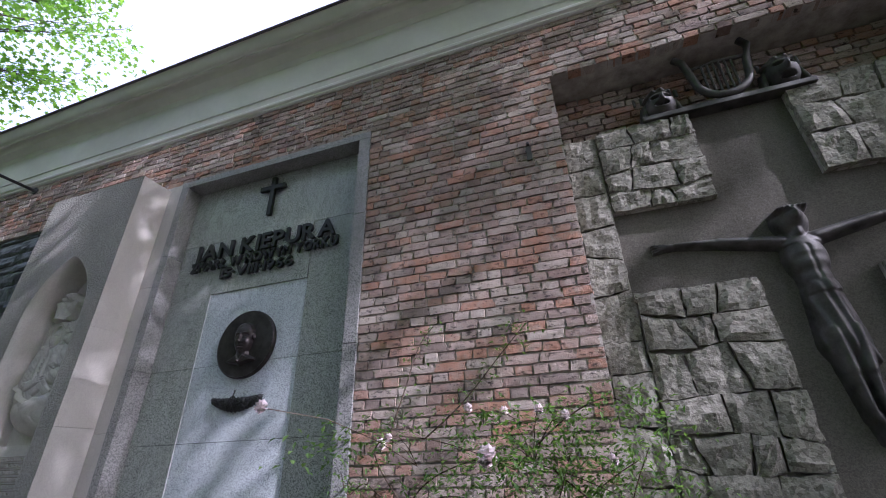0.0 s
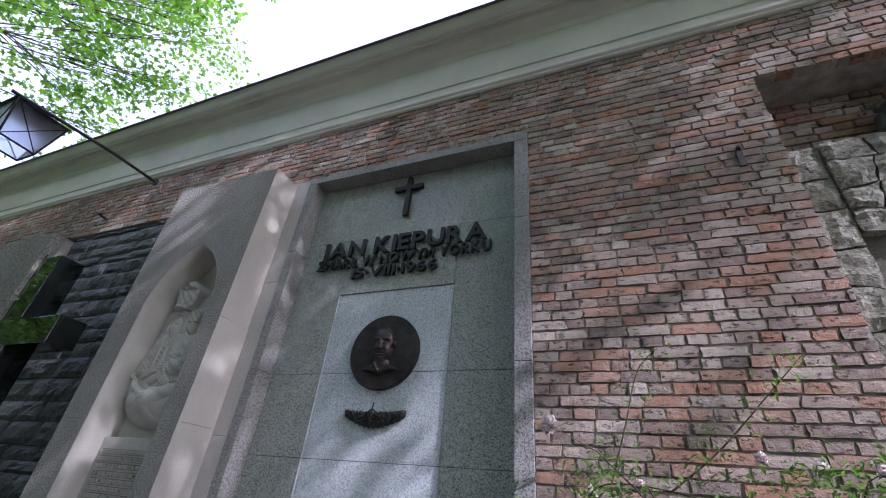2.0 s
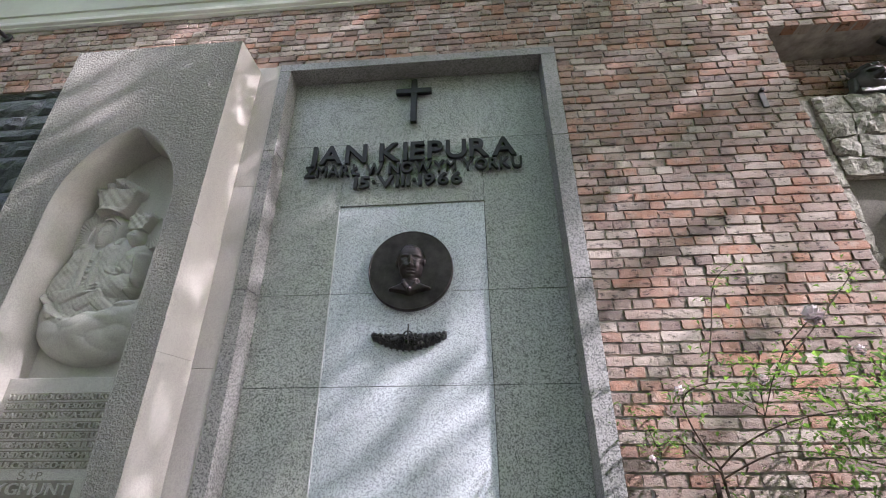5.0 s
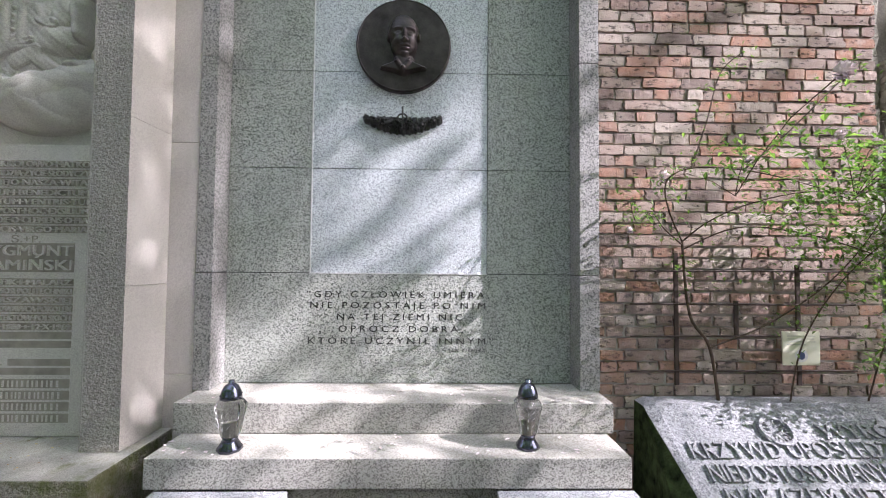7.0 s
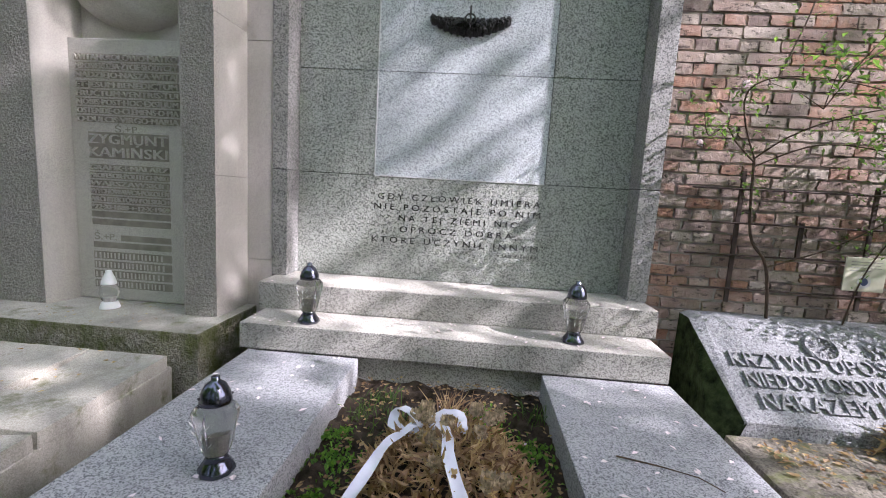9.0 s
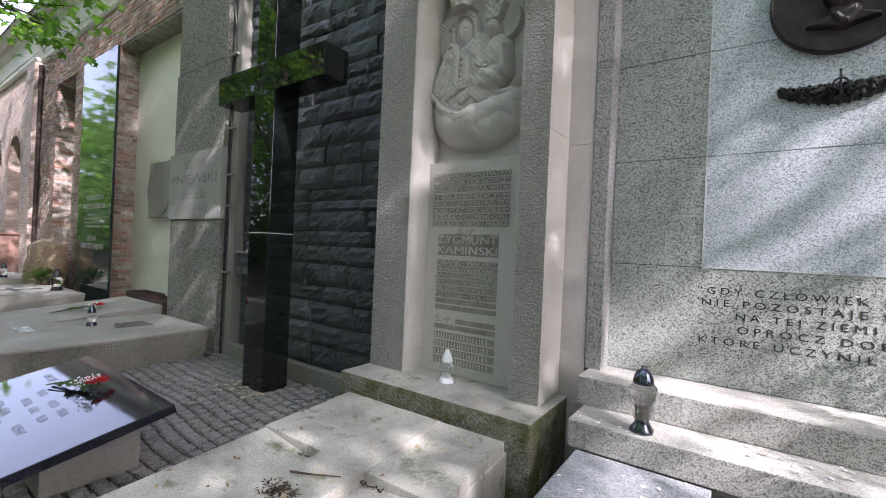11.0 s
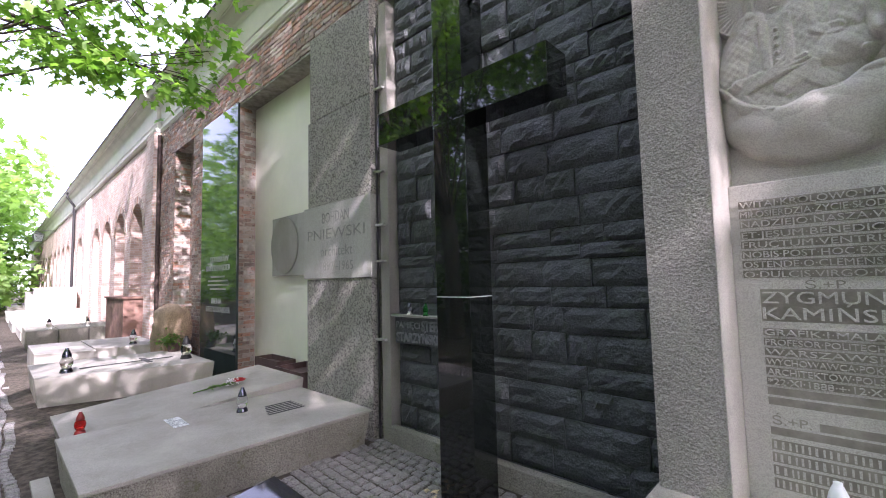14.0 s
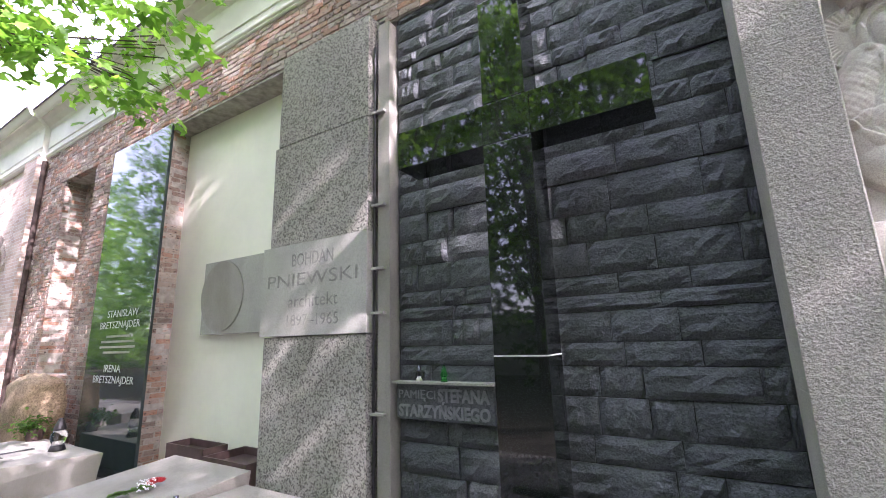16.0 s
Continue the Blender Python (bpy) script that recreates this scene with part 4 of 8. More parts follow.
def madonna():
    def fn(x, z):
        def disc(cx, cz, rad, h, rays):
            d = np.hypot(x - cx, z - cz)
            ray = 0.006 * np.sin(np.arctan2(z - cz, x - cx) * rays) * (d > rad * 0.55) * (d < rad * 0.93)
            return np.where(d < rad, h + ray + 0.008 * (d > rad * 0.93), 0)

        cloth = 0.0022 * np.sin(x * 135) * np.sin(z * 135)
        cloud = dome(x, z, -5.0, 2.46, 0.455, 0.345, 0.21, 0.0, 0.42)
        cloud = np.where(z < 2.60 + 0.05 * np.cos((x + 5.0) * 5), cloud, 0)
        cloud = np.maximum.reduce([cloud, dome(x, z, -5.36, 2.60, 0.11, 0.085, 0.20), dome(x, z, -5.24, 2.54, 0.12, 0.06, 0.215), dome(x, z, -4.66, 2.62, 0.12, 0.095, 0.21), dome(x, z, -4.80, 2.53, 0.15, 0.07, 0.22), dome(x, z, -5.02, 2.47, 0.20, 0.08, 0.225)])
        rim = np.interp(x, (-5.46, -5.38, -5.22, -5.0, -4.8, -4.54), (2.66, 2.58, 2.43, 2.46, 2.53, 2.66)) + 0.012 * np.sin(x * 31)
        cloud = np.where(z < rim, cloud - 0.05 * np.clip((z - rim) / 0.03 + 1, 0, 1) ** 2, 0)
        cloud += (cloud > 0.04) * 0.017 * np.sin(x * 13 + 2 * np.sin(z * 9)) * np.cos(z * 14 + x * 6)
        body = dome(x, z, -5.10, 2.72, 0.335, 0.37, 0.155, 0.0, 0.4)
        body = np.where(body > 0, body + cloth, 0)
        cape = np.maximum(limb(x, z, -5.25, 2.93, -5.36, 2.66, 0.105, 0.165, 0.115), limb(x, z, -5.05, 2.93, -4.99, 2.66, 0.10, 0.165, 0.12))
        cape += (cape > 0.05) * (cloth * 1.5 + 0.004 * np.sin((x * 0.5 + z) * 55))
        collar = np.maximum(limb(x, z, -5.20, 2.92, -5.19, 2.66, 0.022, 0.178), limb(x, z, -5.10, 2.92, -5.09, 2.66, 0.022, 0.178))
        buttons = np.maximum.reduce([dome(x, z, -5.145, 2.68 + k * 0.045, 0.011, 0.011, 0.175) for k in range(5)])
        halo = disc(-5.26, 3.10, 0.195, 0.055, 40)
        halo_small = disc(-4.80, 3.10, 0.145, 0.085, 32)
        hood = dome(x, z, -5.145, 3.06, 0.135, 0.215, 0.165, 0.0, 0.4)
        hollow = dome(x, z, -5.145, 3.06, 0.092, 0.150, 1.0) > 0
        hood = np.where(hollow, np.minimum(hood, 0.095), hood)
        face = dome(x, z, -5.145, 3.065, 0.076, 0.128, 0.165, 0.0, 0.33)
        marks = dome(x, z, -5.147, 3.06, 0.012, 0.050, 0.018) - dome(x, z, -5.178, 3.092, 0.026, 0.012, 0.012) - dome(x, z, -5.112, 3.092, 0.026, 0.012, 0.012) + dome(x, z, -5.178, 3.090, 0.016, 0.006, 0.006) + dome(x, z, -5.112, 3.090, 0.016, 0.006, 0.006)
        marks = marks - dome(x, z, -5.146, 2.992, 0.024, 0.005, 0.008) + dome(x, z, -5.146, 2.983, 0.018, 0.008, 0.006) + dome(x, z, -5.146, 2.955, 0.026, 0.018, 0.008)
        face = np.where(face > 0, face + marks, 0)
        veil = np.maximum.reduce([limb(x, z, -5.30, 3.17, -5.23, 3.255, 0.026, 0.178), limb(x, z, -5.23, 3.255, -5.12, 3.265, 0.026, 0.182), limb(x, z, -5.12, 3.265, -5.03, 3.19, 0.026, 0.178), limb(x, z, -5.03, 3.19, -5.02, 3.02, 0.024, 0.170), limb(x, z, -5.27, 3.14, -5.25, 2.98, 0.024, 0.165)])
        half = 0.105 + (z - 3.27) * 0.30
        inside = (z > 3.265) & (z < 3.475) & (np.abs(x + 5.165) < half)
        crown = np.where(inside, 0.185 * np.sqrt(np.maximum(0.05, 1 - (np.abs(x + 5.165) / (half * 1.25)) ** 2)) + 0.010 * np.sin(x * 85 + 1) * np.sin(z * 70) + 0.012 * (z < 3.305), 0)
        tips = np.maximum.reduce([dome(x, z, -5.31, 3.475, 0.050, 0.055, 0.15), dome(x, z, -5.235, 3.52, 0.045, 0.05, 0.16), dome(x, z, -5.165, 3.555, 0.052, 0.06, 0.175), dome(x, z, -5.09, 3.52, 0.045, 0.05, 0.16), dome(x, z, -5.02, 3.475, 0.050, 0.055, 0.15)])
        tips += (tips > 0.02) * 0.012 * np.sin(x * 120) * np.sin(z * 110)
        child = np.maximum.reduce([dome(x, z, -4.87, 3.04, 0.062, 0.082, 0.215, 0.1, 0.4), dome(x, z, -4.85, 2.84, 0.115, 0.17, 0.195, -0.15, 0.45), dome(x, z, -4.90, 2.68, 0.17, 0.12, 0.195, 0.2, 0.45), limb(x, z, -4.78, 2.88, -4.76, 2.70, 0.05, 0.205)])
        child += (child > 0.06) * (z < 2.92) * (0.005 * np.sin((z * 0.8 + x * 0.6) * 70) + cloth)
        child = child + dome(x, z, -4.885, 3.03, 0.010, 0.030, 0.016) - dome(x, z, -4.908, 3.05, 0.016, 0.008, 0.01) - dome(x, z, -4.858, 3.05, 0.016, 0.008, 0.01)
        cap = np.where((np.abs(x + 4.865 - (z - 3.1) * 0.15) < 0.062 + (z - 3.10) * 0.25) & (z > 3.095) & (z < 3.225 + 0.018 * np.sin(x * 110)), 0.19 + 0.01 * np.sin(x * 100) * np.sin(z * 90), 0)
        hands = np.maximum.reduce([limb(x, z, -5.31, 2.585, -5.15, 2.625, 0.050, 0.185, 0.034), limb(x, z, -5.15, 2.64, -5.03, 2.675, 0.015, 0.190, 0.009), limb(x, z, -5.15, 2.625, -5.02, 2.65, 0.014, 0.190, 0.009), limb(x, z, -5.15, 2.61, -5.03, 2.622, 0.013, 0.188, 0.009), limb(x, z, -5.15, 2.65, -5.10, 2.70, 0.014, 0.188, 0.009), limb(x, z, -4.98, 2.79, -5.0, 2.87, 0.020, 0.20, 0.013), limb(x, z, -4.98, 2.79, -4.90, 2.76, 0.030, 0.21), limb(x, z, -4.80, 2.62, -4.70, 2.65, 0.024, 0.20, 0.014), limb(x, z, -4.80, 2.60, -4.70, 2.62, 0.020, 0.20, 0.012)])
        hem = np.maximum.reduce([limb(x, z, -5.13, 2.53, -5.01, 2.60, 0.04, 0.180), limb(x, z, -5.01, 2.56, -4.93, 2.50, 0.04, 0.180), limb(x, z, -5.36, 2.56, -5.30, 2.47, 0.045, 0.185), limb(x, z, -5.30, 2.47, -5.18, 2.43, 0.018, 0.205)])
        forms = np.maximum.reduce([cloud, body, cape, halo, halo_small, hood, face, crown, tips, child, cap])
        cut = 0
        for k in (collar, buttons, veil, hands, hem):
            cut = np.maximum(cut, np.sqrt(np.minimum(1, k / (k.max() + 1e-6))) * 0.028)
        for k in range(15):
            u = -1 + 2 * (k + 0.5) / 15
            lx, lz = -5.0 + 0.40 * u + 0.02 * math.sin(k * 5.1), 2.50 - 0.17 * (1 - u * u) + 0.07 * math.sin(k * 2.7)
            cut = np.maximum(cut, dome(x, z, lx, lz, 0.13, 0.065, 0.014, 0.5 * math.sin(k * 1.9), 1.0) * (forms > 0.05))
        return 0.74 * np.where(forms > 0, forms + cut, 0)

    me = grid_relief(-5.455, -4.525, 2.09, 3.63, 2.776, 300, 480, fn, 2)
    me.materials.append(M_SLAB_SMOOTH)
    ob = link("stone_relief", me, None)
    tagged(ob, "pale sandstone relief of crowned mother and child on cloud", "relief")


madonna()


# ---- dark split-stone wall with the polished cross ----
dk = thing("split_stone_wall", (-7.2, 2.86, G), "wall facing of dark split basalt courses", "wall", kind="structure")
part("bed", box(-8.54, 2.875, G, -5.80, 3.30, 4.80), M_INK, dk)
stone_kinds = [rough_block(100 + i, 7, 4, 0.026, 0.006) for i in range(14)]
r = random.Random(21)
spots = []
z = G
while z < 4.78:
    h = min(r.choice((0.12, 0.15, 0.17, 0.20, 0.22, 0.25)) * r.uniform(0.9, 1.1), 4.80 - z)
    if h < 0.05:
        break
    x = -8.53 - r.uniform(0, 0.3)
    while x < -5.82:
        w = r.uniform(0.24, 0.66) if h > 0.14 else r.uniform(0.3, 0.8)
        a, b = max(x, -8.53), min(x + w, -5.81)
        if b - a > 0.05:
            spots.append((a + 0.003, 2.862 - r.uniform(0.0, 0.022), z + 0.003, b - a - 0.006, 0.6, h - 0.006))
        x += w
    z += h
pieces("stone", stone_kinds, spots, M_BASALT, dk, 300)
for ob in [c for c in dk.children if c.name.startswith("stone")]:
    ob.scale.y = 1.0
ft = thing("kerb", (-7.2, 2.7, G), "low dark stone footing along the split-stone wall", "kerb", kind="structure")
part("footing", box(-8.55, 2.70, G - 0.02, -5.82, 2.80, 0.02, 0.008), M_TOMB, ft)


def black_cross():
    th = thing("polished_cross", (-7.15, 2.35, G), "tall polished black granite cross standing before dark stone", "cross")
    y0, y1 = 2.225, 2.50
    xl, xr = -7.335, -6.99
    part("post", box(xl, y0, G, xr, y1, 1.405, 0.004), M_BLACK, th)
    part("post", box(xl + 0.002, y0, 1.411, xr - 0.002, y1, 2.80, 0.004), M_BLACK, th)
    part("head", box(xl + 0.012, y0, 3.106, xr - 0.025, y1, 3.92, 0.004), M_BLACK, th)
    part("joint", box(xl + 0.001, y0 + 0.001, 1.404, xr - 0.001, y1 - 0.001, 1.412), M_ENGRAVED, th, "pale mortar joint")
    for a, b in ((-8.055, xl + 0.001), (xl + 0.002, xr - 0.002), (xr - 0.001, -6.283)):
        part("arm" if b - a > 0.4 else "crossing", box(a, y0 + 0.001, 2.803, b, y1 - 0.001, 3.103, 0.004), M_BLACK, th)
    return th


black_cross()

plq = thing("memorial_plaque", (-8.12, 2.8, 0.84), "dark cast plaque with raised letters on the split stone", "plaque")
part("plate", box(-8.50, 2.775, 0.885, -7.60, 2.86, 1.165, 0.006), M_BASALT, plq)
part("rim", box(-8.52, 2.73, 1.166, -7.58, 2.855, 1.185, 0.004), M_CONCRETE_PLATE, plq)
plate_letters = plain("grey_cast_metal", (0.20, 0.205, 0.205), 0.5, 0.15, 20, metal=0.3)
for body, x, w, z, h in (("PAMIĘCI", -8.475, 0.36, 1.05, 0.065), ("STEFANA", -8.09, 0.455, 1.035, 0.095), ("STARZYŃSKIEGO", -8.475, 0.84, 0.91, 0.09)):
    line_of_text("text_line", body, x, 2.771, z, h, 0.005, plate_letters, plq, width=w, bold=0.004)
sp = thing("small_floodlight", (-7.78, 2.78, 3.22), "small black floodlight on a bracket above the cross arm", "lamp")
part("bracket", box(-7.80, 2.74, 3.30, -7.70, 2.86, 3.33, 0.002), M_ENGRAVED, sp)
part("housing", box(-7.79, 2.70, 3.19, -7.72, 2.79, 3.28, 0.008), M_IRON, sp)
part("stem", box(-7.765, 2.745, 3.27, -7.745, 2.765, 3.31), M_IRON, sp)


# ---- architect's tomb: aggregate slabs with a lettered plate ----
M_CUT = plain("cut_lettering", (0.22, 0.215, 0.19), 0.9, 0.2, 20)
M_WORN = plain("worn_engraving", (0.43, 0.42, 0.38), 0.8, 0.15, 20)


def architect():
    th = thing("concrete_wall_tomb", (-9.4, 2.7, 0.25), "tall rough aggregate slabs with a smooth lettered plate", "tomb")
    xl, xr, y = -10.05, -8.735, 2.65
    part("slab", box(xl - 0.08, y, G, xr, 3.3, 1.585, 0.006), M_CONCRETE, th)
    part("lettered_plate", box(xl - 0.13, y - 0.018, 1.592, xr + 0.012, 3.3, 2.52, 0.004), M_CONCRETE_PLATE, th, "smooth grey stone")
    part("slab", box(xl - 0.05, y, 2.527, xr, 3.3, 3.675, 0.006), M_CONCRETE, th)
    part("slab", box(xl, y, 3.682, xr, 3.3, 4.82, 0.006), M_CONCRETE, th)
    for body, x, w, z, h in (("BOHDAN", -9.72, 0.58, 2.285, 0.13), ("PNIEWSKI", -10.08, 1.25, 2.085, 0.13), ("architekt", -9.75, 0.68, 1.87, 0.125), ("1897–1965", -9.76, 0.70, 1.69, 0.11)):
        line_of_text("text_line", body, x, y - 0.0185, z, h, 0.0012, M_CUT, th, width=w)
    return th


architect()
st = thing("drain_strip", (-8.6, 2.75, G), "pale concrete strip with a dark cable beside the split stone", "strip", kind="structure")
part("strip", box(-8.685, 2.74, G, -8.545, 3.3, 4.72, 0.004), M_TOMB_TOP, st)
bm = bmesh.new()
tube(bm, [(-8.70, 2.71, G), (-8.70, 2.71, 4.45)], 0.012, 8)
part("cable", bm, M_IRON, st)
for z in (0.9, 1.75, 2.15, 2.75, 3.7):
    part("clip", box(-8.73, 2.69, z, -8.58, 2.735, z + 0.025, 0.003), M_CONCRETE_PLATE, st)

# ---- cream recess with the disc panel ----
cw = thing("plastered_recess", (-11.2, 3.15, G), "cream plastered back wall of a shallow niche", "wall", kind="structure")
part("plaster", box(-12.95, 3.15, G, -8.7, 3.30, 4.86), M_CREAM, cw)
dp = thing("disc_panel", (-11.6, 3.12, 1.67), "square grey stone panel with a flat disc in relief", "plaque")
part("panel", box(-12.02, 3.05, 1.665, -10.10, 3.149, 2.635, 0.004), M_CONCRETE_PLATE, dp)
bm = bmesh.new()
ring = [(-11.58 + 0.46 * math.cos(2 * math.pi * i / 48), 2.16 + 0.46 * math.sin(2 * math.pi * i / 48)) for i in range(48)]
extrude_poly(bm, ring, 3.035, 3.049)
part("disc", bm, M_TOMB_TOP, dp)

# ---- tall dark glass-like slab of the couple ----
gl = thing("dark_stele", (-13.3, 2.66, G), "tall polished dark green stele with pale engraved names", "stele")
M_STELE = polished("polished_dark_green_stone", (0.018, 0.028, 0.027), 0.03)
part("slab", box(-14.27, 2.637, G, -12.48, 2.675, 4.73, 0.003), M_STELE, gl)
part("backing", box(-14.1, 2.676, G, -12.95, 2.822, 4.6, 0.003), M_IRON, gl)
for body, x, w, z, h in (("STANISŁAW", -13.75, 0.92, 1.97, 0.10), ("BRETSZNAJDER", -13.95, 1.20, 1.81, 0.10), ("IRENA", -13.65, 0.50, 1.20, 0.10), ("BRETSZNAJDER", -13.95, 1.20, 1.05, 0.10)):
    line_of_text("text_line", body, x, 2.6365, z, h, 0.001, M_WORN, gl, width=w)
for i, w in enumerate((0.7, 1.0, 1.05, 0.8)):
    part("fine_print", box(-13.35 - w / 2, 2.6355, 1.68 - i * 0.075, -13.35 + w / 2, 2.6375, 1.71 - i * 0.075), M_TOMB_TOP, gl)


# ---- niche with the crucifix ----
cn = thing("rubble_niche", (1.6, 3.1, G), "niche lined with quarried stones round a cross of dark render", "niche", kind="structure")
part("render_cross", box(0.295, 3.115, G, 3.05, 3.32, 4.34), M_RENDER, cn, "dark cement render")


def rubble_stone(corners, y, r):
    """One quarried stone: four corners in x and z, rough face."""
    bm = bmesh.new()
    n, m = 5, 4
    c00, c10, c11, c01 = [Vector((x, 0, z)) for x, z in corners]
    mid = (c00 + c10 + c11 + c01) / 4
    c00, c10, c11, c01 = [c + (mid - c).normalized() * 0.009 for c in (c00, c10, c11, c01)]
    rows = []
    jut = r.uniform(0.02, 0.055)
    tilt, lean = r.uniform(-0.03, 0.03), r.uniform(-0.03, 0.03)
    for j in range(m + 1):
        row = []
        for i in range(n + 1):
            u, v = i / n, j / m
            p = (c00 * (1 - u) + c10 * u) * (1 - v) + (c01 * (1 - u) + c11 * u) * v
            rim = i in (0, n) or j in (0, m)
            p.y = y - (jut * 0.72 + r.uniform(-0.006, 0.006) if rim else jut + r.uniform(-0.012, 0.012) + tilt * (u - 0.5) + lean * (v - 0.5))
            p.x += r.uniform(-0.009, 0.009)
            p.z += r.uniform(-0.009, 0.009)
            row.append(bm.verts.new(p))
        rows.append(row)
    for j in range(m):
        for i in range(n):
            bm.faces.new((rows[j][i], rows[j][i + 1], rows[j + 1][i + 1], rows[j + 1][i]))
    ring = rows[0] + [rows[j][n] for j in range(1, m + 1)] + rows[m][-2::-1] + [rows[j][0] for j in range(m - 1, 0, -1)]
    back = [bm.verts.new((v.co.x, 3.16, v.co.z)) for v in ring]
    for k in range(len(ring)):
        q = (k + 1) % len(ring)
        bm.faces.new((ring[q], ring[k], back[k], back[q]))
    return bm


def rubble(x0, x1, z0, z1, y, seed, h=0.25, w=0.30):
    r = random.Random(seed)
    rows = max(1, round((z1 - z0) / h))
    zz = [z0 + (z1 - z0) * j / rows for j in range(rows + 1)]
    for j in range(1, rows):
        zz[j] += r.uniform(-0.05, 0.05)
    sag = [[0.0 if j in (0, rows) else r.uniform(-0.045, 0.045) for _ in range(40)] for j in range(rows + 1)]

    def edge(j, x):
        t = (x - x0) / 0.17
        k = int(t)
        return zz[j] + sag[j][k % 40] * (1 - t + k) + sag[j][(k + 1) % 40] * (t - k)

    for j in range(rows):
        x = x0
        lo_prev, hi_prev = x0, x0
        while x < x1 - 1e-6:
            nx = x + r.uniform(0.6, 1.4) * w
            if x1 - nx < w * 0.45:
                nx = x1
            lo, hi = (nx, nx) if nx == x1 else (nx + r.uniform(-0.05, 0.05), nx + r.uniform(-0.05, 0.05))
            part("stone", rubble_stone([(lo_prev, edge(j, lo_prev)), (lo, edge(j, lo)), (hi, edge(j + 1, hi)), (hi_prev, edge(j + 1, hi_prev))], y, r), M_RUBBLE, cn)
            lo_prev, hi_prev, x = lo, hi, nx


for a, b, c, d, y in ((0.302, 0.574, G, 4.32, 3.104), (0.577, 1.328, 3.522, 4.328, 3.081), (0.577, 1.368, 0.902, 2.828, 3.081), (2.022, 3.038, 3.562, 4.338, 3.081), (2.052, 3.038, 0.902, 2.828, 3.081), (0.577, 3.038, G, 0.898, 3.081)):
    part("mortar_bed", box(a, y, c, b, 3.113, d), M_MORTAR, cn)
rubble(0.30, 0.575, G, 4.32, 3.085, 31, 0.30, 0.26)
rubble(0.575, 1.33, 3.52, 4.33, 3.06, 32, 0.21, 0.25)
rubble(0.575, 1.37, 0.9, 2.83, 3.06, 33, 0.23, 0.26)
rubble(2.02, 3.04, 3.56, 4.40, 3.06, 34)
rubble(2.05, 3.04, 0.9, 2.83, 3.06, 35, 0.3, 0.34)
rubble(0.575, 3.04, G, 0.9, 3.06, 36, 0.3, 0.34)


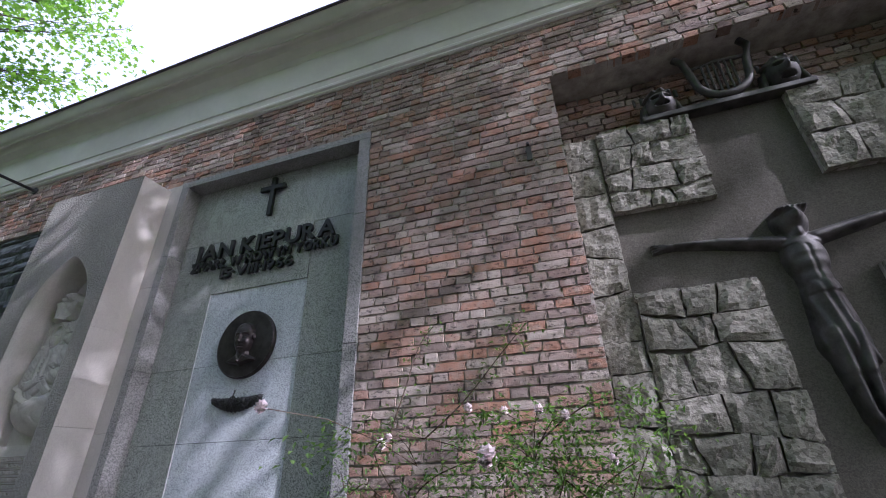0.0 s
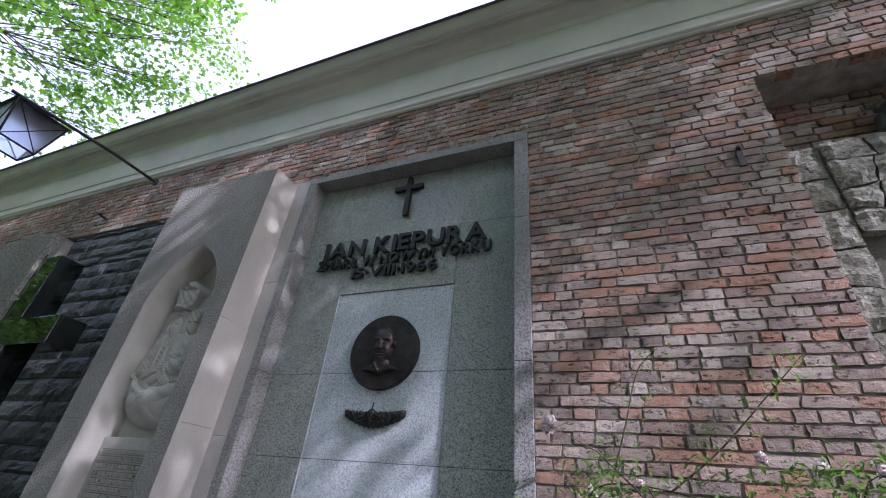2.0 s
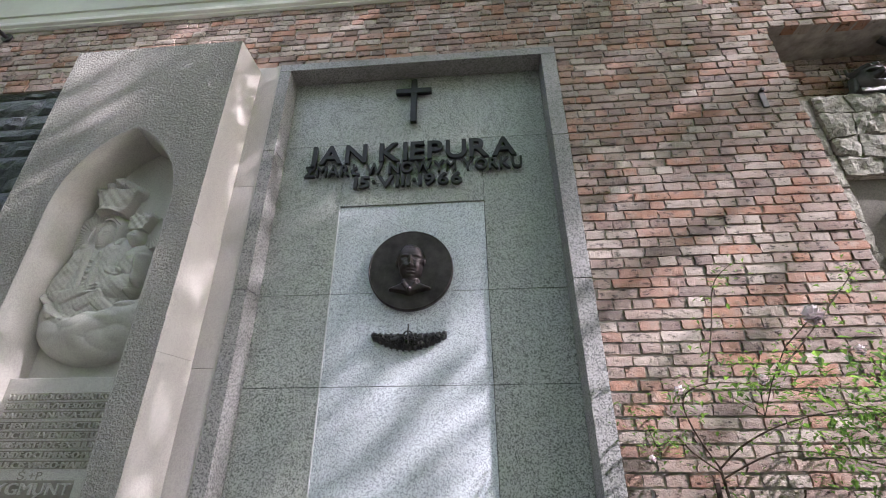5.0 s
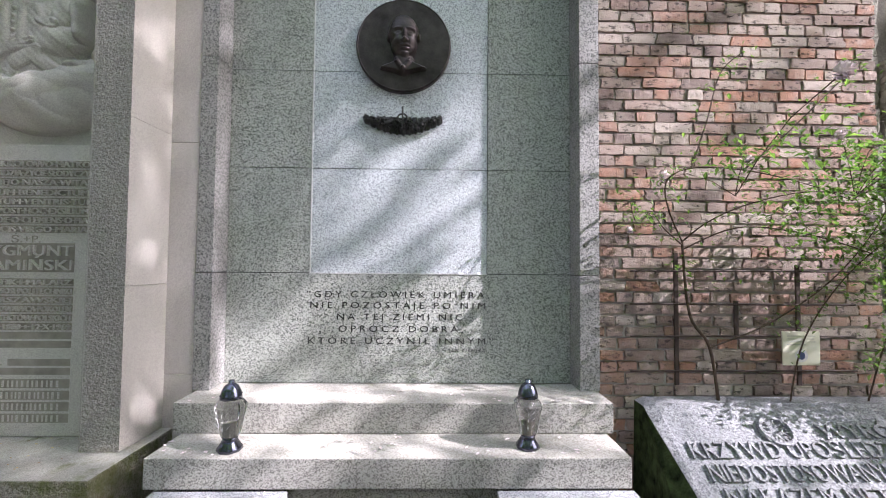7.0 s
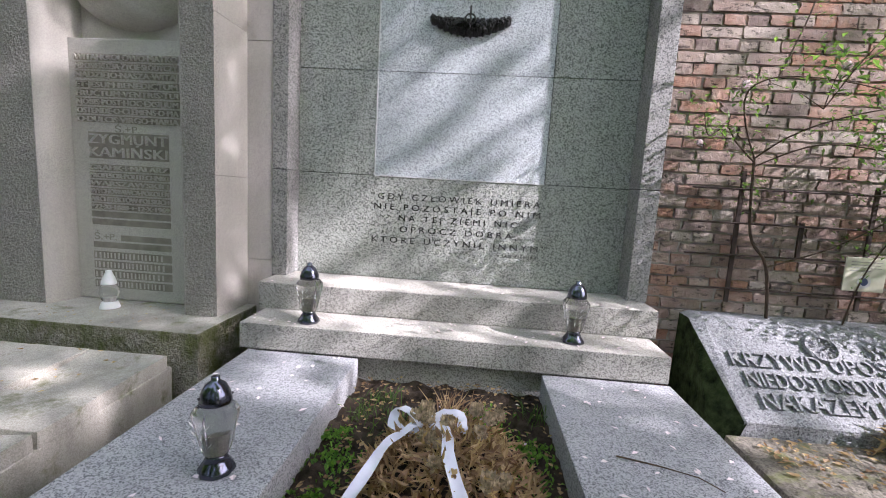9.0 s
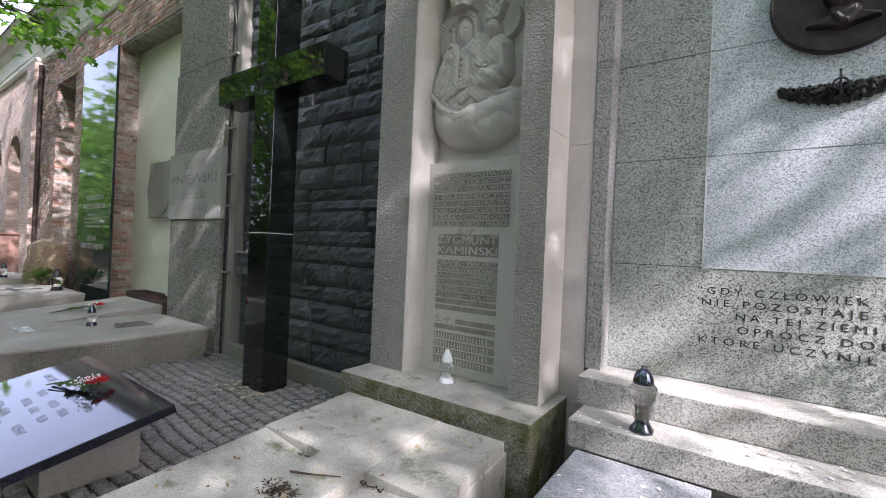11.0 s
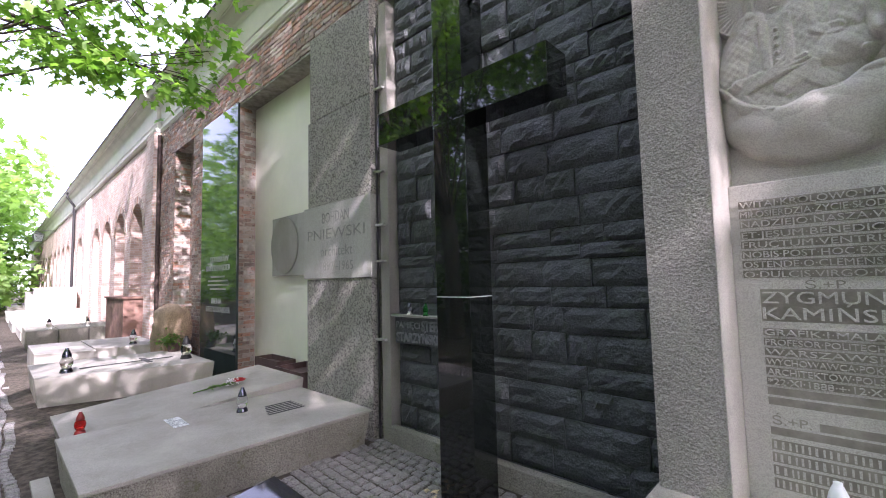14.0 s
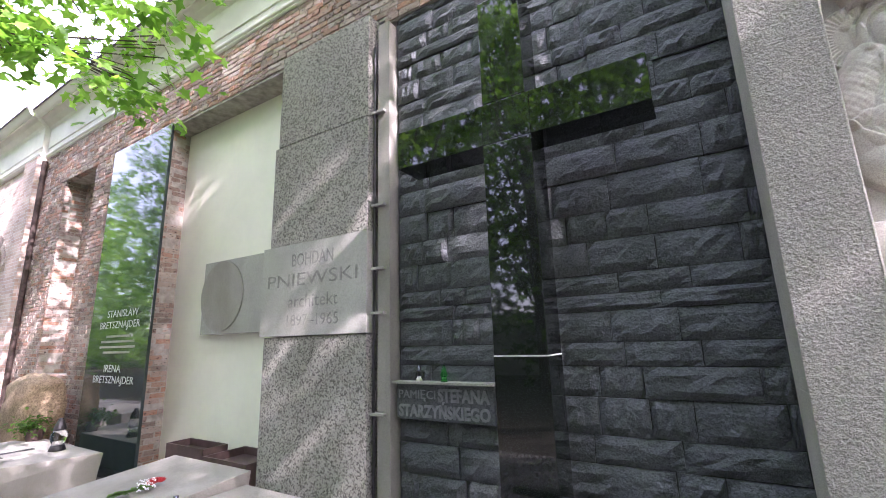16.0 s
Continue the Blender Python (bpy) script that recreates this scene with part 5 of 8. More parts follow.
def crucifix():
    cx = 1.685

    def fn(gx, gz):
        x, z = (gx - cx) * np.where(np.abs(gz - 3.15) < 0.13, 1.0, 1.2), gz
        a = np.maximum.reduce([limb(x, z, -0.10, 3.07, -0.47, 3.135, 0.055, 0.13, 0.042), limb(x, z, -0.47, 3.135, -0.74, 3.165, 0.040, 0.12, 0.026), limb(x, z, 0.10, 3.07, 0.47, 3.15, 0.055, 0.13, 0.042), limb(x, z, 0.47, 3.15, 0.78, 3.20, 0.040, 0.12, 0.026)])
        a = np.maximum(a, np.maximum(dome(x, z, -0.79, 3.165, 0.075, 0.028, 0.11), dome(x, z, 0.83, 3.205, 0.075, 0.028, 0.11)))
        for k in range(4):
            a = np.maximum(a, limb(x, z, -0.80, 3.15 + k * 0.011, -0.90, 3.135 + k * 0.022, 0.008, 0.10))
            a = np.maximum(a, limb(x, z, 0.84, 3.19 + k * 0.011, 0.94, 3.175 + k * 0.022, 0.008, 0.10))
        t = np.maximum.reduce([dome(x, z, 0.0, 2.93, 0.155, 0.20, 0.20, 0.0, 0.45), limb(x, z, 0.0, 2.95, 0.0, 2.62, 0.135, 0.19, 0.105)])
        t += 0.008 * np.sin(z * 62) * (np.abs(x) < 0.11) * (z > 2.74) * (z < 2.95) - 0.015 * np.exp(-(x / 0.012) ** 2) * (z > 2.7) * (z < 3.0)
        cl = np.maximum(limb(x, z, 0.0, 2.68, 0.0, 2.36, 0.125, 0.20, 0.165), limb(x, z, 0.08, 2.40, 0.11, 2.22, 0.07, 0.19, 0.03))
        cl += (0.012 * np.sin(x * 85 + z * 14) + 0.02 * (z > 2.66)) * (cl > 0.06)
        lg = np.maximum.reduce([limb(x, z, -0.065, 2.42, -0.055, 2.18, 0.075, 0.20, 0.06), limb(x, z, 0.065, 2.42, 0.045, 2.18, 0.075, 0.21, 0.06), limb(x, z, -0.055, 2.18, -0.045, 1.92, 0.058, 0.18, 0.036), limb(x, z, 0.045, 2.18, 0.03, 1.92, 0.058, 0.19, 0.036), limb(x, z, -0.03, 1.93, -0.015, 1.80, 0.045, 0.17, 0.03), limb(x, z, 0.03, 1.93, 0.03, 1.80, 0.04, 0.17, 0.03)])
        hd = np.maximum(dome(x, z, 0.0, 3.225, 0.078, 0.105, 0.26, 0.08, 0.45), dome(x, z, 0.0, 3.205, 0.115, 0.125, 0.19, 0.0, 0.5))
        hd += dome(x, z, 0.0, 3.215, 0.013, 0.040, 0.02) - dome(x, z, -0.03, 3.24, 0.024, 0.012, 0.02) - dome(x, z, 0.03, 3.24, 0.024, 0.012, 0.02) - dome(x, z, 0.0, 3.165, 0.026, 0.006, 0.012)
        hd = np.maximum(hd, limb(x, z, -0.085, 3.275, 0.085, 3.275, 0.026, 0.25) + 0.012 * np.sin(x * 190) * (np.abs(z - 3.275) < 0.026) * (np.abs(x) < 0.1))
        nk = limb(x, z, 0, 3.10, 0, 3.16, 0.055, 0.17)
        return 0.72 * np.maximum.reduce([a, t, cl, lg, hd, nk])

    me = grid_relief(cx - 0.98, cx + 0.98, 1.74, 3.36, 3.125, 300, 260, fn, 2)
    me.materials.append(M_BRONZE_DULL)
    tagged(link("crucifix", me, None), "dark bronze crucified figure against grey render", "statue")


crucifix()


def lyre():
    th = thing("bronze_lyre", (1.62, 3.06, 4.34), "bronze lyre on a shelf between two theatre masks", "sculpture")
    part("shelf", box(0.98, 3.0, 4.33, 2.24, 3.2, 4.375, 0.006), M_BRONZE_DULL, th)
    bm = bmesh.new()
    pts = []
    for i in range(21):
        a = math.pi * (0.02 + 0.96 * i / 20) + math.pi
        pts.append((1.66 + 0.20 * math.cos(a), 3.02, 4.62 + 0.20 * math.sin(a)))
    tube(bm, [(1.36, 3.01, 4.93), (1.41, 3.0, 4.86), (1.44, 3.02, 4.74)] + pts + [(1.88, 3.02, 4.74), (1.92, 3.0, 4.88), (1.88, 3.01, 4.96)], 0.032, 10)
    part("bow", bm, M_BRONZE_DULL, th, smooth=True)
    for i in range(6):
        x = 1.54 + i * 0.045
        bm = bmesh.new()
        tube(bm, [(x, 3.03, 4.43), (x + 0.01, 3.03, 4.80)], 0.010, 6)
        part("string", bm, M_BRONZE_DULL, th)
    bm = bmesh.new()
    tube(bm, [(1.42, 3.03, 4.78), (1.66, 3.03, 4.81), (1.91, 3.03, 4.79)], 0.018, 8)
    part("yoke", bm, M_BRONZE_DULL, th)
    for cx, cz, up in ((1.16, 4.50, 1), (2.08, 4.53, -1)):
        def fn(gx, gz, cx=cx, cz=cz, up=up):
            x, z = gx - cx, gz - cz
            f = dome(x, z, 0, 0, 0.125, 0.145, 0.15, 0.1, 0.5)
            f = f - dome(x, z, -0.04, 0.03, 0.035, 0.022, 0.06) - dome(x, z, 0.05, 0.03, 0.035, 0.022, 0.06) - dome(x, z, 0, -0.065 + 0.02 * up, 0.055, 0.022, 0.06) + dome(x, z, 0.003, 0.0, 0.018, 0.045, 0.03)
            return np.maximum.reduce([f, limb(x, z, -0.12, 0.02, -0.15, -0.12, 0.03, 0.05), limb(x, z, 0.12, 0.02, 0.16, -0.12, 0.03, 0.05), dome(x, z, 0, 0.10, 0.12, 0.05, 0.14) + 0.01 * np.sin(x * 90) * (z > 0.09)])
        link("mask", grid_relief(cx - 0.2, cx + 0.2, cz - 0.16, cz + 0.17, 3.10, 80, 70, fn), M_BRONZE_DULL, th, "bronze theatre mask", True)
    part("backing", box(1.02, 3.10, 4.376, 2.22, 3.2, 4.46), M_BRONZE_DULL, th)


lyre()


# ---- graves ----
def slab_body(bm, foot, top, bevel=0.012):
    """A solid between a foot polygon and a top polygon of as many corners."""
    a = [bm.verts.new(p) for p in foot]
    b = [bm.verts.new(p) for p in top]
    n = len(foot)
    fs = [bm.faces.new((a[i], a[(i + 1) % n], b[(i + 1) % n], b[i])) for i in range(n)]
    fs += [bm.faces.new(a[::-1]), bm.faces.new(b)]
    bmesh.ops.recalc_face_normals(bm, faces=fs)
    if bevel:
        bmesh.ops.bevel(bm, geom=list(fs[-1].edges), offset=bevel, segments=3, profile=0.6, affect="EDGES")
    return bm


def quad(corners, z):
    return [(x, y, z) for x, y in corners]


gk = thing("grave_border", (-2.8, 1.2, G), "two speckled granite kerb slabs flanking a planted bed", "grave")
part("kerb_slab", box(-3.985, 0.22, G, -3.33, 2.274, 0.220, 0.006), M_KERB, gk)
part("kerb_slab", box(-2.295, 0.22, G, -1.605, 2.274, 0.220, 0.006), M_KERB, gk)
part("kerb_slab", box(-3.329, 0.22, G, -2.296, 0.45, 0.218, 0.006), M_KERB, gk)


def soil_bed():
    bm = bmesh.new()
    nx, ny = 44, 70
    g = [[bm.verts.new((-3.34 + 1.05 * i / nx, 0.43 + 1.91 * j / ny, 0.075 + 0.045 * noise.noise(Vector((i * 0.21, j * 0.21, 3))) + 0.02 * noise.noise(Vector((i * 0.9, j * 0.9, 9))))) for i in range(nx + 1)] for j in range(ny + 1)]
    for j in range(ny):
        for i in range(nx):
            bm.faces.new((g[j][i], g[j][i + 1], g[j + 1][i + 1], g[j + 1][i]))
    ob = part("soil", bm, M_SOIL, None, smooth=True)
    tagged(ob, "dark earth bed with litter between the kerbs", "soil", kind="structure")


soil_bed()


def blade_leaf(bm, c, d, length, width, droop=0.25):
    """A pointed leaf of two halves with a fold along the middle."""
    d = d.normalized()
    s = d.cross(Vector((0, 0, 1)))
    s = s.normalized() if s.length > 0.01 else Vector((1, 0, 0))
    up = s.cross(d)
    a = bm.verts.new(c)
    m = bm.verts.new(c + d * length * 0.5 - up * width * 0.15)
    l = bm.verts.new(c + d * length * 0.45 + s * width * 0.5 + up * width * 0.12)
    r2 = bm.verts.new(c + d * length * 0.45 - s * width * 0.5 + up * width * 0.12)
    t = bm.verts.new(c + d * length - Vector((0, 0, droop * length)))
    for f in ((a, m, l), (l, m, t), (a, r2, m), (r2, t, m)):
        bm.faces.new(f)


def dry_wreath():
    cx, cy, cz = -2.76, 1.36, 0.10
    th = thing("dried_wreath", (cx, cy, 0.08), "withered brown wreath with dried roses and a white satin bow", "wreath")
    r = random.Random(12)
    bm = bmesh.new()
    for k in range(3000):
        a, q = r.uniform(0, 2 * math.pi), math.sqrt(r.random())
        c = Vector((cx + 0.34 * q * math.cos(a), cy + 0.52 * q * math.sin(a), cz + 0.13 * (1 - q * q) + 0.02 * math.sin(a * 9 + q * 14) + r.uniform(-0.02, 0.03)))
        d = Vector((math.cos(a) + r.uniform(-1.3, 1.3), math.sin(a) + r.uniform(-1.3, 1.3), r.uniform(-0.2, 1.1)))
        blade_leaf(bm, c, d, r.uniform(0.03, 0.085), r.uniform(0.006, 0.024), r.uniform(-0.3, 0.9))
    part("dry_leaves", bm, M_DRY, th)
    bm = bmesh.new()
    for k in range(90):
        c = Vector((cx + r.uniform(-0.08, 0.06), cy + 0.40 + r.uniform(-0.1, 0.1), cz + r.uniform(0.02, 0.08)))
        blade_leaf(bm, c, Vector((r.uniform(-0.3, 1.0), r.uniform(0.3, 1.0), r.uniform(0.0, 0.7))), r.uniform(0.12, 0.28), 0.006, 0.1)
    part("straw", bm, M_DRY, th)
    for k in range(20):
        bm = bmesh.new()
        a = r.uniform(0, 2 * math.pi)
        c = Vector((cx + r.uniform(-0.16, 0.28), cy + r.uniform(-0.42, 0.42), cz + 0.13))
        size = r.uniform(0.026, 0.038)
        for i in range(30):
            w, u = i * 2.4, (i + 1) / 30
            out = Vector((math.cos(w), math.sin(w), 0))
            blade_leaf(bm, c + out * size * (0.25 + 0.75 * u), out * (0.5 - 0.8 * u) + Vector((0, 0, 1)), size * (1.7 - 0.5 * u), size * 1.1, 0.0)
        part("dried_rose", bm, M_DRY_ROSE, th)
    for pts in ([(-2.90, 1.64, 0.22), (-2.96, 1.54, 0.24), (-3.00, 1.36, 0.27), (-3.05, 1.12, 0.25), (-3.12, 0.86, 0.19), (-3.20, 0.62, 0.14)],
                [(-2.84, 1.64, 0.23), (-2.77, 1.56, 0.26), (-2.76, 1.38, 0.28), (-2.70, 1.14, 0.275), (-2.66, 0.88, 0.25), (-2.62, 0.64, 0.16)],
                [(-2.88, 1.63, 0.22), (-2.94, 1.67, 0.27), (-3.00, 1.68, 0.26), (-3.01, 1.65, 0.21), (-2.94, 1.61, 0.20), (-2.88, 1.62, 0.22)], [(-2.86, 1.63, 0.22), (-2.79, 1.67, 0.28), (-2.72, 1.67, 0.26), (-2.71, 1.63, 0.21), (-2.78, 1.60, 0.20), (-2.86, 1.62, 0.22)]):
        bm = bmesh.new()
        fine = []
        for a, b in zip(pts, pts[1:]):
            for i in range(5):
                fine.append(Vector(a).lerp(Vector(b), i / 5))
        prev = None
        for i, p in enumerate(fine):
            d = (fine[min(i + 1, len(fine) - 1)] - fine[max(i - 1, 0)])
            s = d.cross(Vector((0, 0, 1))).normalized() * 0.022
            p = p + Vector((0, 0, 0.008 * math.sin(i * 0.9)))
            cur = [bm.verts.new(p - s + Vector((0, 0, 0.006))), bm.verts.new(p), bm.verts.new(p + s + Vector((0, 0, 0.009 * math.cos(i)))), ]
            low = [bm.verts.new(v.co - Vector((0, 0, 0.002))) for v in cur]
            if prev:
                for q in (0, 1):
                    bm.faces.new((prev[0][q], prev[0][q + 1], cur[q + 1], cur[q]))
                    bm.faces.new((prev[1][q + 1], prev[1][q], low[q], low[q + 1]))
            prev = (cur, low)
        part("satin_ribbon", bm, M_SATIN, th, "white satin ribbon", True)


dry_wreath()


def tufts(name, label, spots, material, n, length, width, seed):
    r = random.Random(seed)
    bm = bmesh.new()
    for x, y, z, rad in spots:
        for k in range(n):
            c = Vector((x + r.gauss(0, rad), y + r.gauss(0, rad), z))
            blade_leaf(bm, c, Vector((r.uniform(-1, 1), r.uniform(-1, 1), r.uniform(0.5, 2.2))), length * r.uniform(0.5, 1.2), width * r.uniform(0.6, 1.2), 0.3)
    ob = part(name, bm, material)
    tagged(ob, label, "plants", kind="stuff")


tufts("weeds", "small fresh green weeds in the grave bed", [(-2.42, 1.75, 0.08, 0.05), (-2.46, 1.55, 0.09, 0.06), (-2.40, 1.35, 0.09, 0.05), (-2.56, 1.86, 0.08, 0.03), (-3.22, 1.55, 0.08, 0.06), (-3.25, 1.30, 0.08, 0.05), (-3.20, 1.05, 0.08, 0.06), (-2.62, 2.0, 0.08, 0.05), (-2.52, 1.15, 0.08, 0.05), (-3.28, 1.75, 0.08, 0.03)], M_WEED, 230, 0.034, 0.017, 3)
tufts("grass", "thin grass blades in the grave bed", [(-3.12, 2.05, 0.08, 0.05), (-3.05, 1.85, 0.08, 0.06), (-2.35, 2.0, 0.08, 0.04), (-3.2, 1.9, 0.08, 0.04)], M_LEAF, 45, 0.13, 0.006, 5)


def litter(name, label, area, z, n, seed, material, size=0.03):
    """Fallen petals and leaves lying flat."""
    r = random.Random(seed)
    x0, x1, y0, y1 = area
    bm = bmesh.new()
    for k in range(n):
        blade_leaf(bm, Vector((r.uniform(x0, x1), r.uniform(y0, y1), z + 0.004)), Vector((r.uniform(-1, 1), r.uniform(-1, 1), 0.06)), size * r.uniform(0.5, 1.3), size * r.uniform(0.3, 0.8), 0.0)
    tagged(part(name, bm, material), label, "litter", kind="stuff")


litter("fallen_petals", "pale fallen petals on the upper step", (-4.05, -1.66, 2.60, 2.79), 0.550, 30, 1, M_PETAL, 0.032)
litter("fallen_petals", "pale fallen petals on the lower step", (-4.05, -1.66, 2.30, 2.56), 0.376, 46, 2, M_PETAL, 0.032)
litter("fallen_petals", "pale fallen petals on the kerb slabs", (-3.95, -3.36, 0.3, 2.25), 0.220, 40, 3, M_PETAL, 0.032)
litter("fallen_petals", "pale fallen petals on the kerb slabs", (-2.26, -1.64, 0.3, 2.25), 0.220, 55, 4, M_PETAL, 0.032)
litter("fallen_leaves", "brown leaf litter on the earth bed", (-3.3, -2.32, 0.5, 2.30), 0.108, 900, 5, M_DRY, 0.03)
litter("fallen_petals", "pale petals on the earth bed", (-3.3, -2.32, 0.6, 2.28), 0.112, 40, 15, M_PETAL, 0.03)
litter("fallen_leaves", "brown leaf bits on the old limestone slab", (-5.45, -4.5, 0.5, 2.1), 0.222, 60, 6, M_DRY, 0.03)
litter("fallen_leaves", "brown leaf bits on the mossy plinth", (-5.4, -4.5, 2.2, 2.66), 0.321, 40, 7, M_DRY, 0.018)
litter("fallen_leaves", "dry leaves by the foot of the black cross", (-7.5, -6.9, 2.0, 2.3), G + 0.02, 22, 8, M_DRY_ROSE, 0.08)
bm = bmesh.new()
tube(bm, [(-2.12, 1.55, 0.228), (-1.98, 1.50, 0.235), (-1.86, 1.46, 0.232), (-1.80, 1.40, 0.226)], 0.004, 5, 0.002)
tagged(part("twig", bm, M_CANE), "dark fallen twig on the granite kerb", "twig")


def limestone_slab():
    """The cross stands level with the slab's rim; four corner fields sink towards its arms."""
    th = thing("limestone_grave_slab", (-5.0, 1.2, G), "weathered pale limestone grave slab with a carved cross", "grave")
    bm = bmesh.new()
    slab_body(bm, quad([(-5.66, 2.10), (-5.42, 0.25), (-4.22, 0.25), (-4.33, 2.10)], G), [(-5.66, 2.12, 0.150), (-5.42, 0.24, 0.150), (-4.22, 0.24, 0.150), (-4.34, 2.12, 0.150)], 0.02)
    part("slab", bm, M_OLD_SLAB, th)
    bm = bmesh.new()
    slab_body(bm, quad([(-5.11, 2.09), (-4.97, 0.28), (-4.65, 0.28), (-4.79, 2.09)], 0.15), quad([(-5.11, 2.085), (-4.97, 0.285), (-4.65, 0.285), (-4.79, 2.085)], 0.220), 0.004)
    part("cross_shaft", bm, M_OLD_SLAB, th)
    for x0, x1, xa, xb in ((-5.60, -5.055, -5.565, -5.025), (-4.735, -4.30, -4.755, -4.285)):
        bm = bmesh.new()
        slab_body(bm, quad([(x0, 1.62), (xa, 1.34), (xb, 1.34), (x1, 1.62)], 0.15), quad([(x0, 1.615), (xa, 1.345), (xb, 1.345), (x1, 1.615)], 0.217), 0.004)
        part("cross_arm", bm, M_OLD_SLAB, th)
    # corner fields: deep at the crossing, rising to the rim
    for sx in (0, 1):
        for sy in (0, 1):
            y0, y1 = ((1.625, 2.09) if sy else (1.335, 0.28))
            mid = lambda y: -5.11 + (2.09 - y) * 0.0774
            rim = lambda y: (-5.645 + (2.1 - y) * 0.130 if not sx else -4.345 + (2.1 - y) * 0.065)
            side = lambda y: mid(y) + (0.322 if sx else -0.002)
            pts = [(side(y0), y0, 0.156), (rim(y0), y0, 0.214), (rim(y1), y1, 0.216), (side(y1), y1, 0.214)]
            bm = bmesh.new()
            slab_body(bm, [(x, y, 0.14) for x, y, z in pts], pts, 0.0)
            part("sunk_field", bm, M_OLD_SLAB, th)
    r = random.Random(8)
    dirt = bmesh.new()
    # dark blades along the arms' inner edges, added as shade to bring out the cross
    for k in range(150):
        y = r.choice((1.640, 1.320)) + r.uniform(-0.01, 0.01)
        c = Vector((r.choice((-5.09 - r.random() ** 2 * 0.3, -4.73 + r.random() ** 2 * 0.25)), y, 0.172))
        blade_leaf(dirt, c, Vector((r.uniform(-1, 1), r.uniform(-0.3, 0.3), 0.1)), r.uniform(0.015, 0.04), 0.010, 0.1)
    # a small heap of litter on the shaft
    for k in range(170):
        a, q = r.uniform(0, 6.28), r.random()
        dirt_at = Vector((-4.90 + 0.10 * q * math.cos(a), 0.98 + 0.09 * q * math.sin(a), 0.224 + r.uniform(0, 0.008)))
        blade_leaf(dirt, dirt_at, Vector((math.cos(a * 3), math.sin(a * 3), 0.1)), r.uniform(0.02, 0.04), 0.008, 0.1)
    ob = part("litter_and_edge_shade", dirt, M_SOIL)
    tagged(ob, "dark rotted leaf litter and added edge shade on the limestone slab", "litter", kind="stuff")
    bm = bmesh.new()
    tube(bm, [(-4.98, 1.10, 0.232), (-4.88, 1.14, 0.236), (-4.76, 1.22, 0.232)], 0.006, 5, 0.003)
    tagged(part("twig", bm, M_CANE), "dark twig on the old limestone slab", "twig")


limestone_slab()


def sloping_stone():
    th = thing("sloping_gravestone", (-0.3, 2.4, G), "sloping grey gravestone with large raised capitals and mossy flank", "gravestone")
    xr = 1.5
    bm = bmesh.new()
    prof = [(2.80, G), (2.10, G), (2.115, 0.13), (2.60, 0.505), (2.66, 0.53), (2.80, 0.525)]
    cuts = [-1.36, -1.30, -1.1, -0.6, 0.0, 0.7, xr]
    rings = []
    rr = random.Random(3)
    for i, x in enumerate(cuts):
        rings.append([bm.verts.new((x + (0.07 if (i == 0 and k in (2,)) else 0) + (-0.03 * (k == 1) if i == 0 else 0) + rr.uniform(-0.008, 0.008), y + rr.uniform(-0.006, 0.006), z - (0.02 if i == 0 and k > 2 else 0))) for k, (y, z) in enumerate(prof)])
    for a, b in zip(rings, rings[1:]):
        for k in range(len(prof)):
            q = (k + 1) % len(prof)
            f = bm.faces.new((a[k], a[q], b[q], b[k]))
    for ring, mi in ((rings[0], 1), (rings[-1], 0)):
        f = bm.faces.new(ring)
        f.material_index = mi
    bmesh.ops.recalc_face_normals(bm, faces=bm.faces[:])
    part("stone", bm, [M_GRAVE_GREY, M_MOSS], th)
    ang = math.atan2(0.375, 0.485)
    base = Matrix.Translation((0, 2.118, 0.132)) @ Matrix.Rotation(ang, 4, "X")
    for body, x, w, v, h in (("WYRÓWNANIE", -0.46, 1.00, 0.435, 0.080), ("KRZYWD UPOŚLEDZONYM", -1.24, 1.46, 0.322, 0.092), ("NIEDOSTOSOWANYM", -1.20, 1.00, 0.200, 0.092), ("NAKAZEM NET", -1.17, 0.82, 0.078, 0.092)):
        line_of_text("text_line", body, 0, 0, 0, h, 0.010, M_GRAVE_GREY, th, width=w, bold=0.002, m=base @ Matrix.Translation((x, v, 0.004)))
    bm = bmesh.new()
    tube(bm, [base @ Vector((-0.70 + 0.085 * math.cos(k * math.pi / 10), 0.475 + 0.080 * math.sin(k * math.pi / 10), 0.008)) for k in range(21)], 0.016, 6)
    for k in range(26):
        w = k * 2.4
        q = 0.012 * math.sqrt(k)
        blade_leaf(bm, base @ Vector((-0.70 + q * math.cos(w), 0.475 + q * math.sin(w), 0.010)), base.to_3x3() @ Vector((math.cos(w), math.sin(w), 0.25)), 0.04, 0.02, 0.2)
    part("carved_emblem", bm, M_GRAVE_GREY, th)
    sl = thing("grave_slab", (0, 1.6, G), "low concrete grave slab with leaf litter before the sloping stone", "grave")
    part("slab", box(-1.40, 0.9, G, 1.4, 2.098, 0.07, 0.02), M_DARK_SLAB, sl)


sloping_stone()
litter("fallen_leaves", "withered leaves and petals on the low slab", (-1.3, 0.3, 1.75, 2.08), 0.075, 260, 14, M_DRY, 0.038)

# graves on the far side of the dark wall
def block_grave(name, label, foot, top, material, extra=None):
    th = thing(name, foot[0], label, "grave")
    bm = bmesh.new()
    slab_body(bm, foot, top, 0.008)
    part("slab", bm, material, th)
    return th


